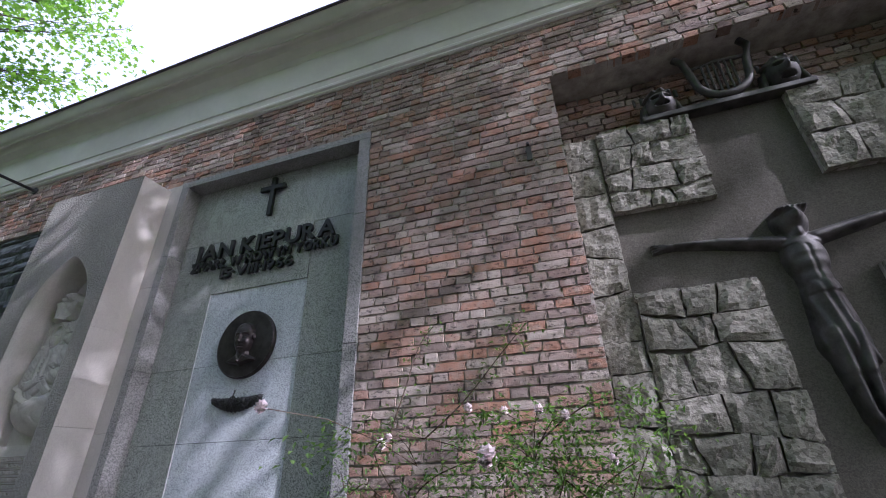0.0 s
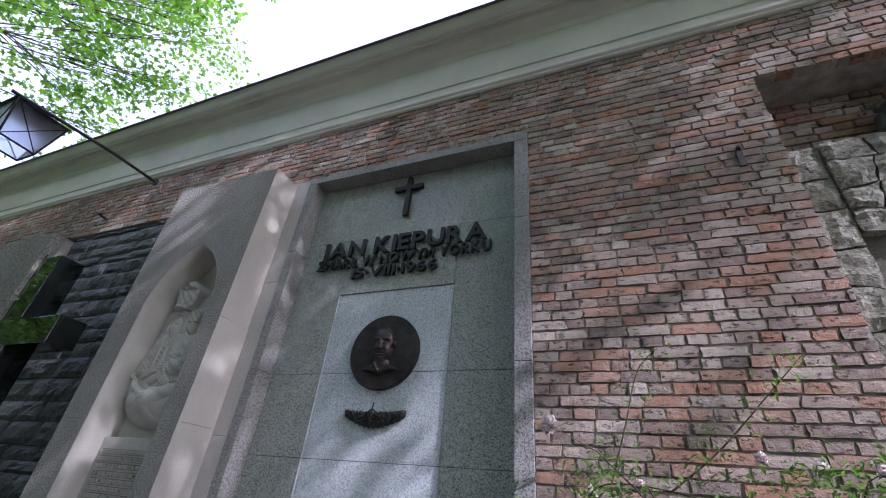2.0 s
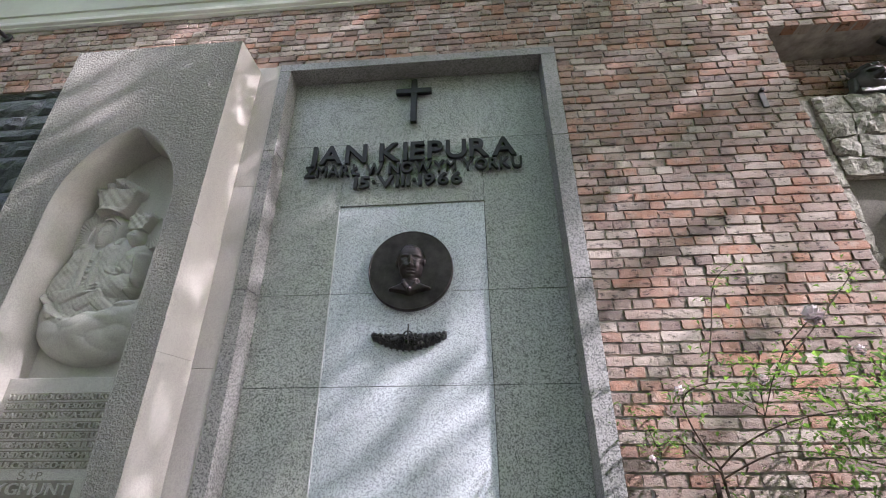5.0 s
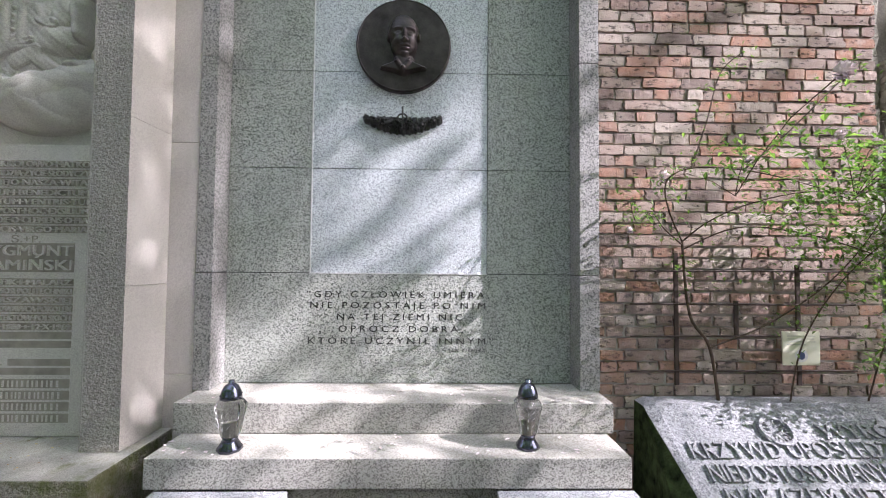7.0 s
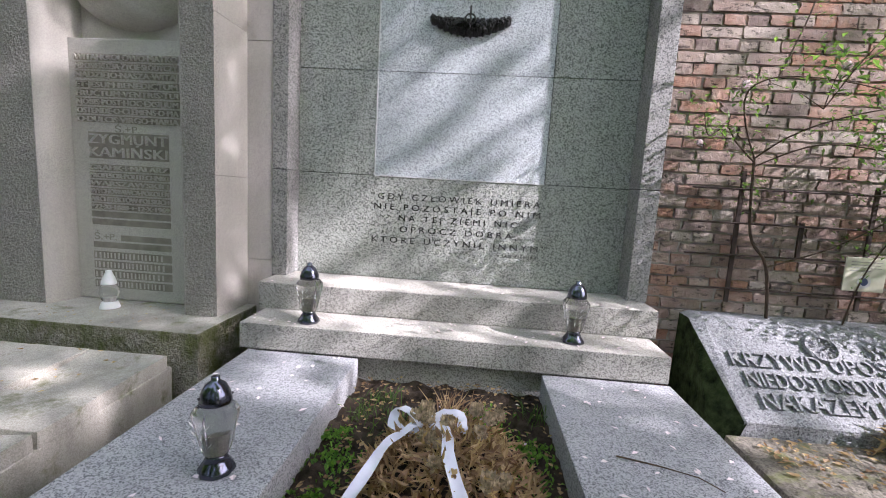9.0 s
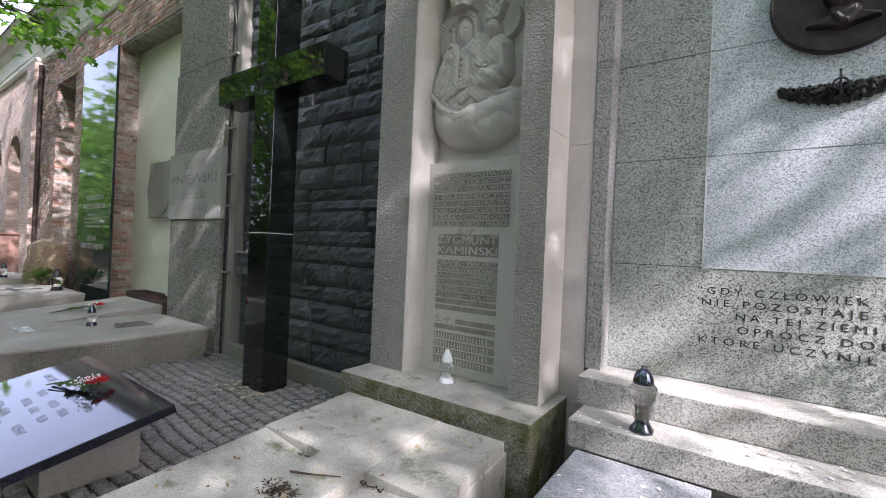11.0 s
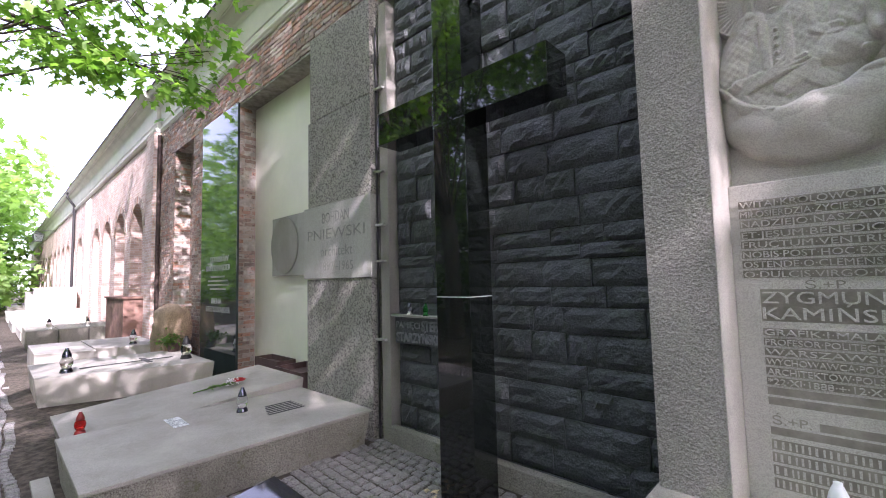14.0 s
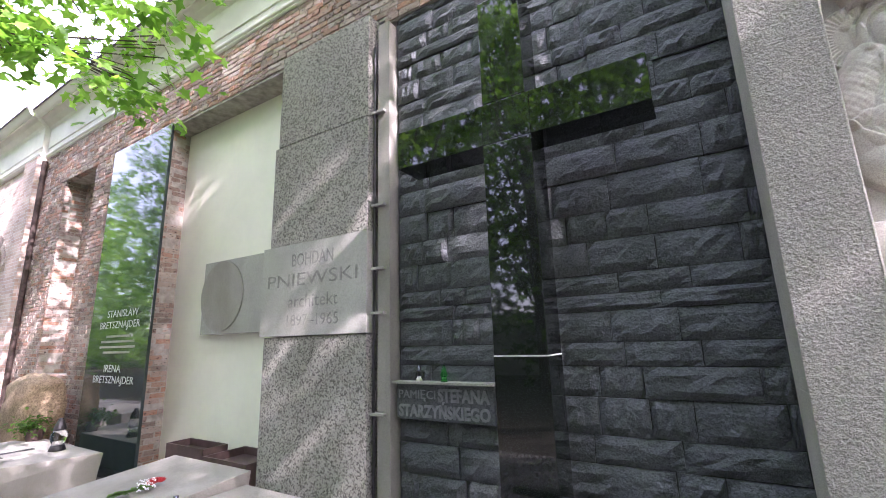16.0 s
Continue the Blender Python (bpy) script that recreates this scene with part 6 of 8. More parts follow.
ga = thing("hammered_grave_slab", (-9.3, 1.4, G), "large hammered grey grave slab with a worn top", "grave")
bm = bmesh.new()
slab_body(bm, quad([(-10.08, 0.26), (-8.70, 0.26), (-8.70, 2.50), (-10.08, 2.50)], G), quad([(-10.12, 0.22), (-8.63, 0.22), (-8.63, 2.52), (-10.12, 2.55)], 0.19), 0)
part("body", bm, M_TOMB, ga)
part("top", box(-10.125, 0.215, 0.191, -8.625, 2.545, 0.222, 0.006), M_TOMB_TOP, ga)
part("name_plate", box(-9.95, 1.0, 0.222, -9.60, 1.13, 0.228, 0.002), M_GRANITE_LIGHT, ga, "small pale metal plate")
for i in range(6):
    part("carved_line", box(-9.3 - 0.06 * i, 1.75 + 0.02 * i, 0.2215, -9.27 - 0.06 * i, 2.15, 0.2245), M_INK, ga)

gb = thing("wedge_grave_slab", (-10.9, 1.4, G), "wedge-shaped worn grey grave slab rising to the wall", "grave")
bm = bmesh.new()
slab_body(bm, quad([(-11.45, 0.35), (-10.15, 0.35), (-10.15, 2.55), (-11.45, 2.55)], G), [(-11.5, 0.28, 0.13), (-10.14, 0.28, 0.13), (-10.14, 2.6, 0.33), (-11.5, 2.6, 0.33)], 0.01)
part("slab", bm, M_TOMB_TOP, gb)

gc = thing("pale_grave_slab", (-14, 1.3, G), "worn grey grave slab with a dark inlaid cross", "grave")
bm = bmesh.new()
slab_body(bm, quad([(-15.1, 0.3), (-13.45, 0.3), (-12.85, 2.38), (-14.9, 2.38)], G), quad([(-15.15, 0.25), (-13.5, 0.25), (-12.8, 2.42), (-14.95, 2.42)], 0.26), 0.006)
part("slab", bm, M_TOMB_TOP, gc)
part("inlaid_cross", box(-14.02, 0.8, 0.26, -13.94, 2.1, 0.266), M_INK, gc)
part("inlaid_cross", box(-14.3, 1.65, 0.26, -13.66, 1.73, 0.2655), M_INK, gc)

gd = thing("grey_double_grave", (-17.2, 1.4, G), "grey two-part grave slab with small lamps", "grave")
for i, (y0, y1) in enumerate(((0.4, 1.3), (1.32, 2.45))):
    bm = bmesh.new()
    slab_body(bm, quad([(-18.6, y0), (-16.5, y0), (-16.1, y1), (-18.4, y1)], G), quad([(-18.6, y0), (-16.5, y0), (-16.1, y1), (-18.4, y1)], 0.28), 0.008)
    part("slab", bm, M_TOMB_TOP, gd)
ge = thing("rough_grave_border", (-22.8, 1.4, G), "rough-hewn dark grey grave block", "grave")
for i in range(3):
    part("block", box(-24.3, 0.5 + i * 0.7, G, -21.9, 1.18 + i * 0.7, 0.36, 0.03), M_TOMB, ge)
wb = thing("board_box", (-20.4, 2.4, 0.36), "weathered red-brown boarded box against the arcade", "box")
part("side", box(-21.7, 2.25, G, -19.2, 2.75, 1.22, 0.01), M_WOOD, wb)
part("rim", box(-21.75, 2.2, 1.221, -19.15, 2.75, 1.28, 0.008), M_WOOD, wb)


def boulder():
    r = random.Random(9)
    bm = bmesh.new()
    bmesh.ops.create_icosphere(bm, subdivisions=4, radius=1.0)
    for v in bm.verts:
        p = v.co
        k = 1.0 / max(abs(p.x), abs(p.y), abs(p.z)) ** 0.55
        n = noise.noise(p * 1.3 + Vector((5, 1, 2))) * 0.14 + noise.noise(p * 4) * 0.04
        q = p * k * (0.9 + n)
        v.co = Vector((-15.4 + q.x * 0.78, 2.42 + q.y * 0.30, 0.50 + q.z * 0.72))
    tagged(part("boulder", bm, M_BOULDER, None, smooth=True), "tall brown boulder used as a headstone", "boulder")


boulder()
for x, y, w, d, h, mat, lab in ((-33.2, 2.3, 0.5, 2.2, 1.7, M_CREAM, "white stone stele against the arcade"), (-29.2, 2.2, 0.5, 2.2, 0.75, M_CREAM, "low white stone tomb"), (-36.5, 2.3, 0.6, 1.6, 1.3, M_SLAB_SMOOTH, "pale stone headstone"), (-27.0, 1.5, 2.0, 2.0, 0.3, M_SLAB_SMOOTH, "pale grave slab"), (-31.5, 1.4, 2.4, 2.0, 0.35, M_TOMB_TOP, "grey grave slab"), (-39.0, 1.4, 2.2, 2.0, 0.4, M_SLAB_SMOOTH, "pale grave slab"), (-43.5, 2.2, 0.6, 1.8, 1.5, M_TOMB_TOP, "grey headstone"), (-47.5, 1.5, 2.0, 1.9, 0.5, M_TOMB_TOP, "grey grave slab")):
    th = thing("far_tomb", (x, y - d / 4, G), lab + " far along the wall", "grave", "far tombs")
    part("slab", box(x - w, y - d / 2, G, x + w, y + 0.4, G + h, 0.02), mat, th)
    part("cap", box(x - w - 0.03, y - d / 2 - 0.03, G + h + 0.001, x + w + 0.03, y + 0.42, G + h + 0.06, 0.01), mat, th)


# ---- black tilted memorial plate ----
def black_plate():
    th = thing("black_memorial_plate", (-7.0, 0.7, G), "tilted satin black granite plate with faint engraving on cobbles", "grave")
    A, B, C, D = Vector((-7.93, 0.36, 0.09)), Vector((-7.74, 1.09, 0.30)), Vector((-6.07, 1.05, 0.30)), Vector((-6.22, 0.32, 0.09))
    n = (D - A).cross(B - A).normalized()
    bm = bmesh.new()
    slab_body(bm, [p - n * 0.055 for p in (A, B, C, D)], [A, B, C, D], 0.004)
    part("plate", bm, M_BLACK_SLAB, th)
    part("foot", box(-7.6, 0.5, G, -6.35, 0.98, 0.10, 0.01), M_TOMB_TOP, th)
    ux = (C - B).normalized()
    uy = (B - A).normalized()
    uy = (uy - ux * uy.dot(ux)).normalized()
    m = Matrix((ux, uy, ux.cross(uy))).transposed().to_4x4()
    r = random.Random(2)
    grey = plain("faint_engraving", (0.075, 0.075, 0.09), 0.6, 0.1, 20)
    for v, words in ((0.56, (0.62, 0.80)), (0.44, (0.30, 0.42, 0.98, 1.22)), (0.34, (0.62, 0.92, 1.14)), (0.25, (0.66, 0.90, 1.12)), (0.14, (0.34, 0.52, 0.70, 1.10)), (0.08, (0.50, 0.62, 0.78))):
        for u in words:
            for k in range(r.randint(4, 6)):
                x = u + k * 0.030
                lean = r.uniform(-0.25, 0.25)
                for dx, dv, w, h in ((0, 0, 0.004, 0.045), (0.004, r.choice((0.0, 0.02, 0.041)), 0.014, 0.004)):
                    bm = box(x + dx, v + dv, -0.001, x + dx + w, v + dv + h, 0.0012)
                    bm.transform(Matrix.Translation(A) @ m @ Matrix.Translation((x, v, 0)) @ Matrix.Rotation(lean, 4, "Z") @ Matrix.Translation((-x, -v, 0)))
                    part("engraved_mark", bm, grey, th)


black_plate()


# ---- grave lamps ----
def glass_lantern(at, label, k=1.0, turn=0.0):
    """Tapered six-sided glass on a flared metal foot, with a domed metal cap."""
    th = thing("grave_lantern", at, label, "lantern", "glass lanterns on the granite")
    o = (at[0], at[1], at[2])
    bm = bmesh.new()
    lathe(bm, [(r * k, h * k) for r, h in ((0.060, 0.0), (0.064, 0.004), (0.062, 0.018), (0.046, 0.040), (0.036, 0.060), (0.040, 0.068))], o, 8)
    part("foot", bm, M_CHROME, th, "dark chromed foot", True)
    bm = bmesh.new()
    lathe(bm, [(r * k, h * k) for r, h in ((0.042, 0.069), (0.050, 0.085), (0.078, 0.215), (0.080, 0.235), (0.062, 0.258), (0.048, 0.262))], o, 6)
    bmesh.ops.bevel(bm, geom=bm.edges[:], offset=0.0025, segments=1, affect="EDGES")
    pane = part("glass", bm, M_GLASS_RIB, th, "grey pressed glass with a cut spray")
    bm = bmesh.new()
    lathe(bm, [(r * k, h * k) for r, h in ((0.028, 0.072), (0.030, 0.15), (0.022, 0.152))], o, 12)
    part("candle", bm, M_TOMB_TOP, th)
    for s in range(9):
        a = -1.9 + (s - 4) * 0.03
        z = 0.11 + s * 0.012
        bm = bmesh.new()
        w = 0.055 + (z - 0.085) * 0.2
        c = Vector((o[0] - 0.012 * k + 0.02 * k * math.sin(s * 2.1), o[1] - w * 0.93 * k - 0.003, o[2] + z * k))
        blade_leaf(bm, c, Vector((math.sin(s * 2.1), 0, 1.0)), 0.03 * k, 0.008 * k, 0)
        part("cut_leaf", bm, M_ENGRAVED, pane)
    bm = bmesh.new()
    lathe(bm, [(r * k, h * k) for r, h in ((0.052, 0.263), (0.055, 0.268), (0.053, 0.280), (0.047, 0.305), (0.034, 0.330), (0.016, 0.343), (0.014, 0.344), (0.015, 0.358), (0.010, 0.360))], o, 24)
    cap = part("cap", bm, M_CHROME, th, "dark chromed cap", True)
    for a in (0, 1, 2, 3):
        bm = bmesh.new()
        c = Vector((o[0] + 0.052 * k * math.cos(a * 1.57 - 0.9), o[1] + 0.052 * k * math.sin(a * 1.57 - 0.9), o[2] + 0.285 * k))
        bmesh.ops.create_icosphere(bm, subdivisions=1, radius=0.006 * k, matrix=Matrix.Translation(c))
        part("vent_hole", bm, M_INK, cap)
    return th


glass_lantern((-3.665, 2.375, 0.376), "grey glass grave lantern with dark metal cap on the step")
glass_lantern((-2.112, 2.405, 0.376), "grey glass grave lantern with dark metal cap on the step")
glass_lantern((-3.525, 1.245, 0.220), "grey glass grave lantern with dark metal cap on the kerb", 0.93)


def globe_lamp(at, label, glass, lid, foot, k=1.0):
    th = thing("grave_candle", at, label, "lantern")
    bm = bmesh.new()
    lathe(bm, [(r * k, h * k) for r, h in ((0.056, 0), (0.056, 0.006), (0.046, 0.036), (0.040, 0.042))], at, 24)
    part("foot", bm, foot, th, "", True)
    bm = bmesh.new()
    lathe(bm, [(r * k, h * k) for r, h in ((0.036, 0.043), (0.050, 0.075), (0.056, 0.105), (0.050, 0.135), (0.034, 0.155))], at, 24)
    part("glass", bm, glass, th, "", True)
    bm = bmesh.new()
    lathe(bm, [(r * k, h * k) for r, h in ((0.026, 0.046), (0.027, 0.074), (0.018, 0.076))], at, 12)
    part("candle", bm, M_WAX, th)
    bm = bmesh.new()
    lathe(bm, [(r * k, h * k) for r, h in ((0.042, 0.156), (0.042, 0.165), (0.036, 0.190), (0.022, 0.225), (0.018, 0.227), (0.018, 0.243), (0.012, 0.246))], at, 24)
    part("lid", bm, lid, th, "", True)
    return th


globe_lamp((-5.045, 2.505, 0.320), "white-capped clear glass candle lamp on the mossy plinth", M_GLASS, M_WHITE_PLASTIC, M_WHITE_PLASTIC)
globe_lamp((-9.63, 1.63, 0.222), "clear glass candle lamp with silver cap on the grave slab", M_GLASS, M_CHROME, M_CHROME, 1.0)
globe_lamp((-10.42, 0.42, 0.145), "red glass candle lamp with dark red cap on the wedge slab", M_GLASS_RED, M_RED_METAL, M_RED_METAL, 0.85)
globe_lamp((-8.27, 2.775, 1.186), "small yellowish glass candle on the dark plaque", M_GLASS, M_CHROME, M_SIGN, 0.52)
globe_lamp((-8.03, 2.775, 1.186), "small green glass candle on the dark plaque", M_GLASS_GREEN, M_GLASS_GREEN, M_GLASS_GREEN, 0.52)
globe_lamp((-13.55, 2.2, 0.261), "tall clear glass lantern with dark cap beside the stele", M_GLASS, M_IRON, M_IRON, 1.6)
globe_lamp((-13.75, 0.62, 0.261), "grey metal grave lantern on the pale slab", M_GLASS_RIB, M_CHROME, M_CHROME, 1.5)
globe_lamp((-16.6, 2.0, 0.281), "pale grave lantern on the grey double grave", M_GLASS, M_CHROME, M_CHROME, 1.3)
globe_lamp((-22.2, 1.0, 0.361), "white grave candle on the rough block", M_WAX, M_IRON, M_WHITE_PLASTIC, 1.3)
globe_lamp((-22.3, 1.9, 0.361), "small grave candle on the rough block", M_WAX, M_IRON, M_WHITE_PLASTIC, 1.0)
globe_lamp((-7.2, 0.2, G + 0.012), "red and dark grave lamp beside the black plate", M_GLASS_RED, M_IRON, M_IRON, 1.0)


def rose_on(parent, c, d, petal, name="bloom", k=1.0):
    bm = bmesh.new()
    for i in range(16):
        w = i * 2.4
        q = (0.003 + i * 0.0011) * k
        blade_leaf(bm, Vector(c) + Vector((math.cos(w) * q, math.sin(w) * q, 0)), Vector((math.cos(w), math.sin(w), 1.9 - i * 0.08)) + Vector(d) * 0.6, 0.034 * k, 0.03 * k, -0.1)
    return part(name, bm, petal, parent)


def bouquet(at, turn, label, n, wrap):
    th = thing("rose_bouquet", at, label, "flowers")
    o = Vector(at)
    d = Vector((math.cos(turn), math.sin(turn), 0.10))
    s = Vector((-d.y, d.x, 0))
    r = random.Random(int(at[0] * 100))
    bm = bmesh.new()
    for i in range(6):
        tube(bm, [o - d * 0.26 + s * r.uniform(-0.03, 0.03) + Vector((0, 0, 0.012)), o + Vector((0, 0, 0.025 + r.uniform(0, 0.02))), o + d * 0.2 + s * r.uniform(-0.05, 0.05) + Vector((0, 0, 0.04))], 0.004, 5)
    part("stems", bm, M_LEAF, th)
    bm = bmesh.new()
    for i in range(46):
        blade_leaf(bm, o + d * r.uniform(-0.12, 0.18) + Vector((0, 0, 0.03)), d + s * r.uniform(-1.2, 1.2) + Vector((0, 0, r.uniform(0, 0.6))), r.uniform(0.06, 0.12), r.uniform(0.02, 0.045), 0.3)
    part("leaves", bm, M_LEAF, th)
    for i in range(n):
        rose_on(th, o + d * (0.21 + 0.03 * i) + s * (0.04 * (i % 2)) + Vector((0, 0, 0.04)), d, M_PETAL_RED, k=1.3)
    bm = bmesh.new()
    for i in range(90):
        c = o + d * r.uniform(0.1, 0.24) + s * r.uniform(-0.10, 0.06) + Vector((0, 0, r.uniform(0.02, 0.09)))
        bmesh.ops.create_icosphere(bm, subdivisions=1, radius=0.006, matrix=Matrix.Translation(c))
    part("gypsophila", bm, M_WHITE_PLASTIC, th, "tiny white blossoms")
    return th


bouquet((-7.08, 0.82, 0.235), 0.25, "red rose with gypsophila and green stems on black granite", 2, None)
bq = bouquet((-10.7, 1.75, 0.26), 1.2, "red roses with white paper on the wedge slab", 3, None)
pb = thing("potted_flowers", (-14.7, 2.3, 0.26), "small pot of green leaves and yellow flowers by the boulder", "plant")
bm = bmesh.new()
lathe(bm, [(0.09, 0), (0.12, 0.16), (0.11, 0.16)], (-14.7, 2.3, 0.262), 20)
part("pot", bm, M_PLANTER, pb)
bm = bmesh.new()
r = random.Random(1)
for i in range(260):
    blade_leaf(bm, Vector((-14.7 + r.gauss(0, 0.10), 2.25 + r.gauss(0, 0.10), 0.45 + r.gauss(0, 0.07))), Vector((r.uniform(-1, 1), r.uniform(-1, 1), r.uniform(-0.2, 1))), 0.09, 0.045)
part("foliage", bm, M_LEAF, pb)
for x in (-11.75, -12.0):
    pn = thing("planter_trough", (x, 2.4, 0.2), "empty brown plastic planter trough by the wall", "planter")
    bm = bmesh.new()
    y0, y1 = (2.62, 3.12) if x > -11.9 else (2.80, 3.1)
    xa, xb = (-11.0, -10.25) if x > -11.9 else (-12.1, -11.3)
    add_box(bm, xa, y0, G, xb, y0 + 0.02, 0.36)
    add_box(bm, xa, y1 - 0.02, G, xb, y1, 0.36)
    add_box(bm, xa, y0 + 0.02, G, xa + 0.02, y1 - 0.02, 0.36)
    add_box(bm, xb - 0.02, y0 + 0.02, G, xb, y1 - 0.02, 0.36)
    add_box(bm, xa + 0.02, y0 + 0.02, G, xb - 0.02, y1 - 0.02, 0.28)
    part("trough", bm, M_PLANTER, pn)


# ---- wall lamps, hook, small fittings ----
def wall_lamp(x, z, reach, size, label):
    th = thing("wall_lantern", (x, WALL, z), label, "lamp", "lanterns on the wall")
    bm = bmesh.new()
    tube(bm, [(x, WALL - 0.005, z), (x, WALL - 0.7, z - 0.02), (x, WALL - reach - 0.3, z - 0.13)], 0.022, 10)
    part("arm", bm, M_IRON, th)
    bm = bmesh.new()
    lathe(bm, [(0.055, 0), (0.055, 0.02)], (0, 0, 0), 20)
    bm.transform(Matrix.Translation((x, WALL - 0.001, z)) @ Matrix.Rotation(radians(90), 4, "X"))
    part("wall_plate", bm, M_IRON, th)
    cy, zt = WALL - reach, z - 0.16
    h, a, b = size, size * 0.44, size * 0.30
    for sx, sy in ((-1, -1), (1, -1), (1, 1), (-1, 1)):
        bm = bmesh.new()
        tube(bm, [(x + sx * a, cy + sy * a, zt - h * 0.22), (x + sx * b, cy + sy * b, zt - h)], 0.012, 6)
        part("corner_bar", bm, M_IRON, th)
        bm = bmesh.new()
        tube(bm, [(x + sx * a, cy + sy * a, zt - h * 0.22), (x, cy, zt)], 0.012, 6)
        part("roof_bar", bm, M_IRON, th)
    for q in range(4):
        c, s = math.cos(q * math.pi / 2), math.sin(q * math.pi / 2)
        def P(u, w, zz):
            return Vector((x + c * u - s * w, cy + s * u + c * w, zz))
        bm = bmesh.new()
        f = [P(a - 0.006, -a, zt - h * 0.22), P(a - 0.006, a, zt - h * 0.22), P(b - 0.006, b, zt - h), P(b - 0.006, -b, zt - h)]
        inner = [p - Vector((c, s, 0)) * 0.004 for p in f]
        slab_body(bm, inner, f, 0)
        pane = part("pane", bm, M_LAMP_GLASS, th, "frosted glass pane")
        bm = bmesh.new()
        tube(bm, [P(a, -a, zt - h * 0.22), P(b, b, zt - h)], 0.006, 5)
        part("glazing_bar", bm, M_IRON, pane)
        bm = bmesh.new()
        tube(bm, [P(a, a, zt - h * 0.22), P(b, -b, zt - h)], 0.006, 5)
        part("glazing_bar", bm, M_IRON, pane)
        bm = bmesh.new()
        slab_body(bm, [P(a, -a, zt - h * 0.22), P(a, a, zt - h * 0.22), P(0.02, 0.02, zt), P(0.02, -0.02, zt)], [P(a + 0.02, -a - 0.02, zt - h * 0.21), P(a + 0.02, a + 0.02, zt - h * 0.21), P(0.03, 0.03, zt + 0.02), P(0.03, -0.03, zt + 0.02)], 0)
        part("roof_plate", bm, M_IRON, th)
        bm = bmesh.new()
        tube(bm, [P(b, -b, zt - h), P(b, b, zt - h)], 0.012, 6)
        part("rail", bm, M_IRON, th)
        bm = bmesh.new()
        tube(bm, [P(a, -a, zt - h * 0.22), P(a, a, zt - h * 0.22)], 0.014, 6)
        part("rail", bm, M_IRON, th)
    bm = bmesh.new()
    tube(bm, [(x, cy, zt + 0.10), (x, cy, zt - 0.02)], 0.014, 8)
    part("hanger", bm, M_IRON, th)


wall_lamp(-7.25, 5.61, 1.55, 0.60, "black iron lantern with frosted panes on a long wall bracket")
wall_lamp(-44.0, 5.5, 1.0, 0.6, "black iron lantern far along the wall")
dpip = thing("downpipe", (-34.5, WALL - 0.2, G), "dark downpipe from the eaves of the far wall", "pipe", kind="structure")
bm = bmesh.new()
tube(bm, [(-34.5, WALL - 0.45, 6.6), (-34.5, WALL - 0.45, 6.35), (-34.5, WALL - 0.16, 5.9), (-34.5, WALL - 0.16, G)], 0.06, 10)
part("pipe", bm, M_IRON, dpip)
dp2 = thing("downpipe", (-18.2, WALL - 0.1, G), "thin dark downpipe beside the brick pier", "pipe", kind="structure")
bm = bmesh.new()
tube(bm, [(-18.13, WALL - 0.06, 5.6), (-18.13, WALL - 0.06, G)], 0.05, 10)
part("pipe", bm, M_RUST, dp2)
hk = thing("wall_hook", (-7.98, WALL, 5.05), "small black iron hook in the brickwork", "hook")
bm = bmesh.new()
tube(bm, [(-7.98, WALL - 0.002, 5.05), (-7.98, WALL - 0.10, 5.05), (-8.0, WALL - 0.12, 5.08)], 0.016, 6)
part("shank", bm, M_IRON, hk)
bm = bmesh.new()
tube(bm, [(-8.06, WALL - 0.11, 5.09), (-7.92, WALL - 0.11, 5.06)], 0.014, 6)
part("bar", bm, M_IRON, hk)
vt = thing("wall_socket_plate", (0.01, WALL, 4.1), "small grey metal strip on the brickwork", "fitting")
part("strip", box(-0.015, WALL - 0.022, 4.05, 0.03, WALL - 0.004, 4.20, 0.003), M_BRONZE_DULL, vt)
part("bolt", box(-0.005, WALL - 0.05, 4.20, 0.02, WALL - 0.004, 4.225, 0.003), M_IRON, vt)

# ---- trellis, plate and the climbing rose ----
tr = thing("rose_trellis", (-0.7, 2.79, 0.6), "rusty iron rose trellis before the brick wall", "trellis")
for z in (1.315, 1.105, 0.905, 0.69):
    bm = bmesh.new()
    tube(bm, [(-1.385, 2.775, z), (0.06, 2.775, z + 0.005)], 0.0065, 6)
    part("rail", bm, M_RUST, tr)
for x, z0, z1 in ((-1.085, 0.60, 1.43), (-0.30, 0.60, 1.36), (-0.70, 0.90, 1.13)):
    part("upright", box(x - 0.013, 2.782, z0, x + 0.013, 2.795, z1, 0.002), M_RUST, tr)
sg = thing("notice_plate", (-0.33, 2.75, 0.74), "small cream enamel notice with a round blue mark", "sign")
part("plate", box(-0.445, 2.740, 0.735, -0.205, 2.748, 0.945, 0.004), M_SIGN, sg)
bm = bmesh.new()
ring = [(-0.325 + 0.040 * math.cos(2 * math.pi * i / 28), 0.795 + 0.040 * math.sin(2 * math.pi * i / 28)) for i in range(28)]
extrude_poly(bm, ring, 2.7385, 2.7405)
part("round_mark", bm, M_ENGRAVED, sg)
bm = bmesh.new()
ring = [(-0.325 + 0.022 * math.cos(2 * math.pi * i / 20), 0.795 + 0.024 * math.sin(2 * math.pi * i / 20)) for i in range(20)]
extrude_poly(bm, ring, 2.7375, 2.7385)
part("round_mark", bm, M_BLUE, sg)
for i in range(4):
    part("print_bar", box(-0.415, 2.739, 0.915 - i * 0.018, -0.415 + (0.18, 0.17, 0.18, 0.12)[i], 2.7405, 0.919 - i * 0.018), M_CONCRETE_PLATE, sg)


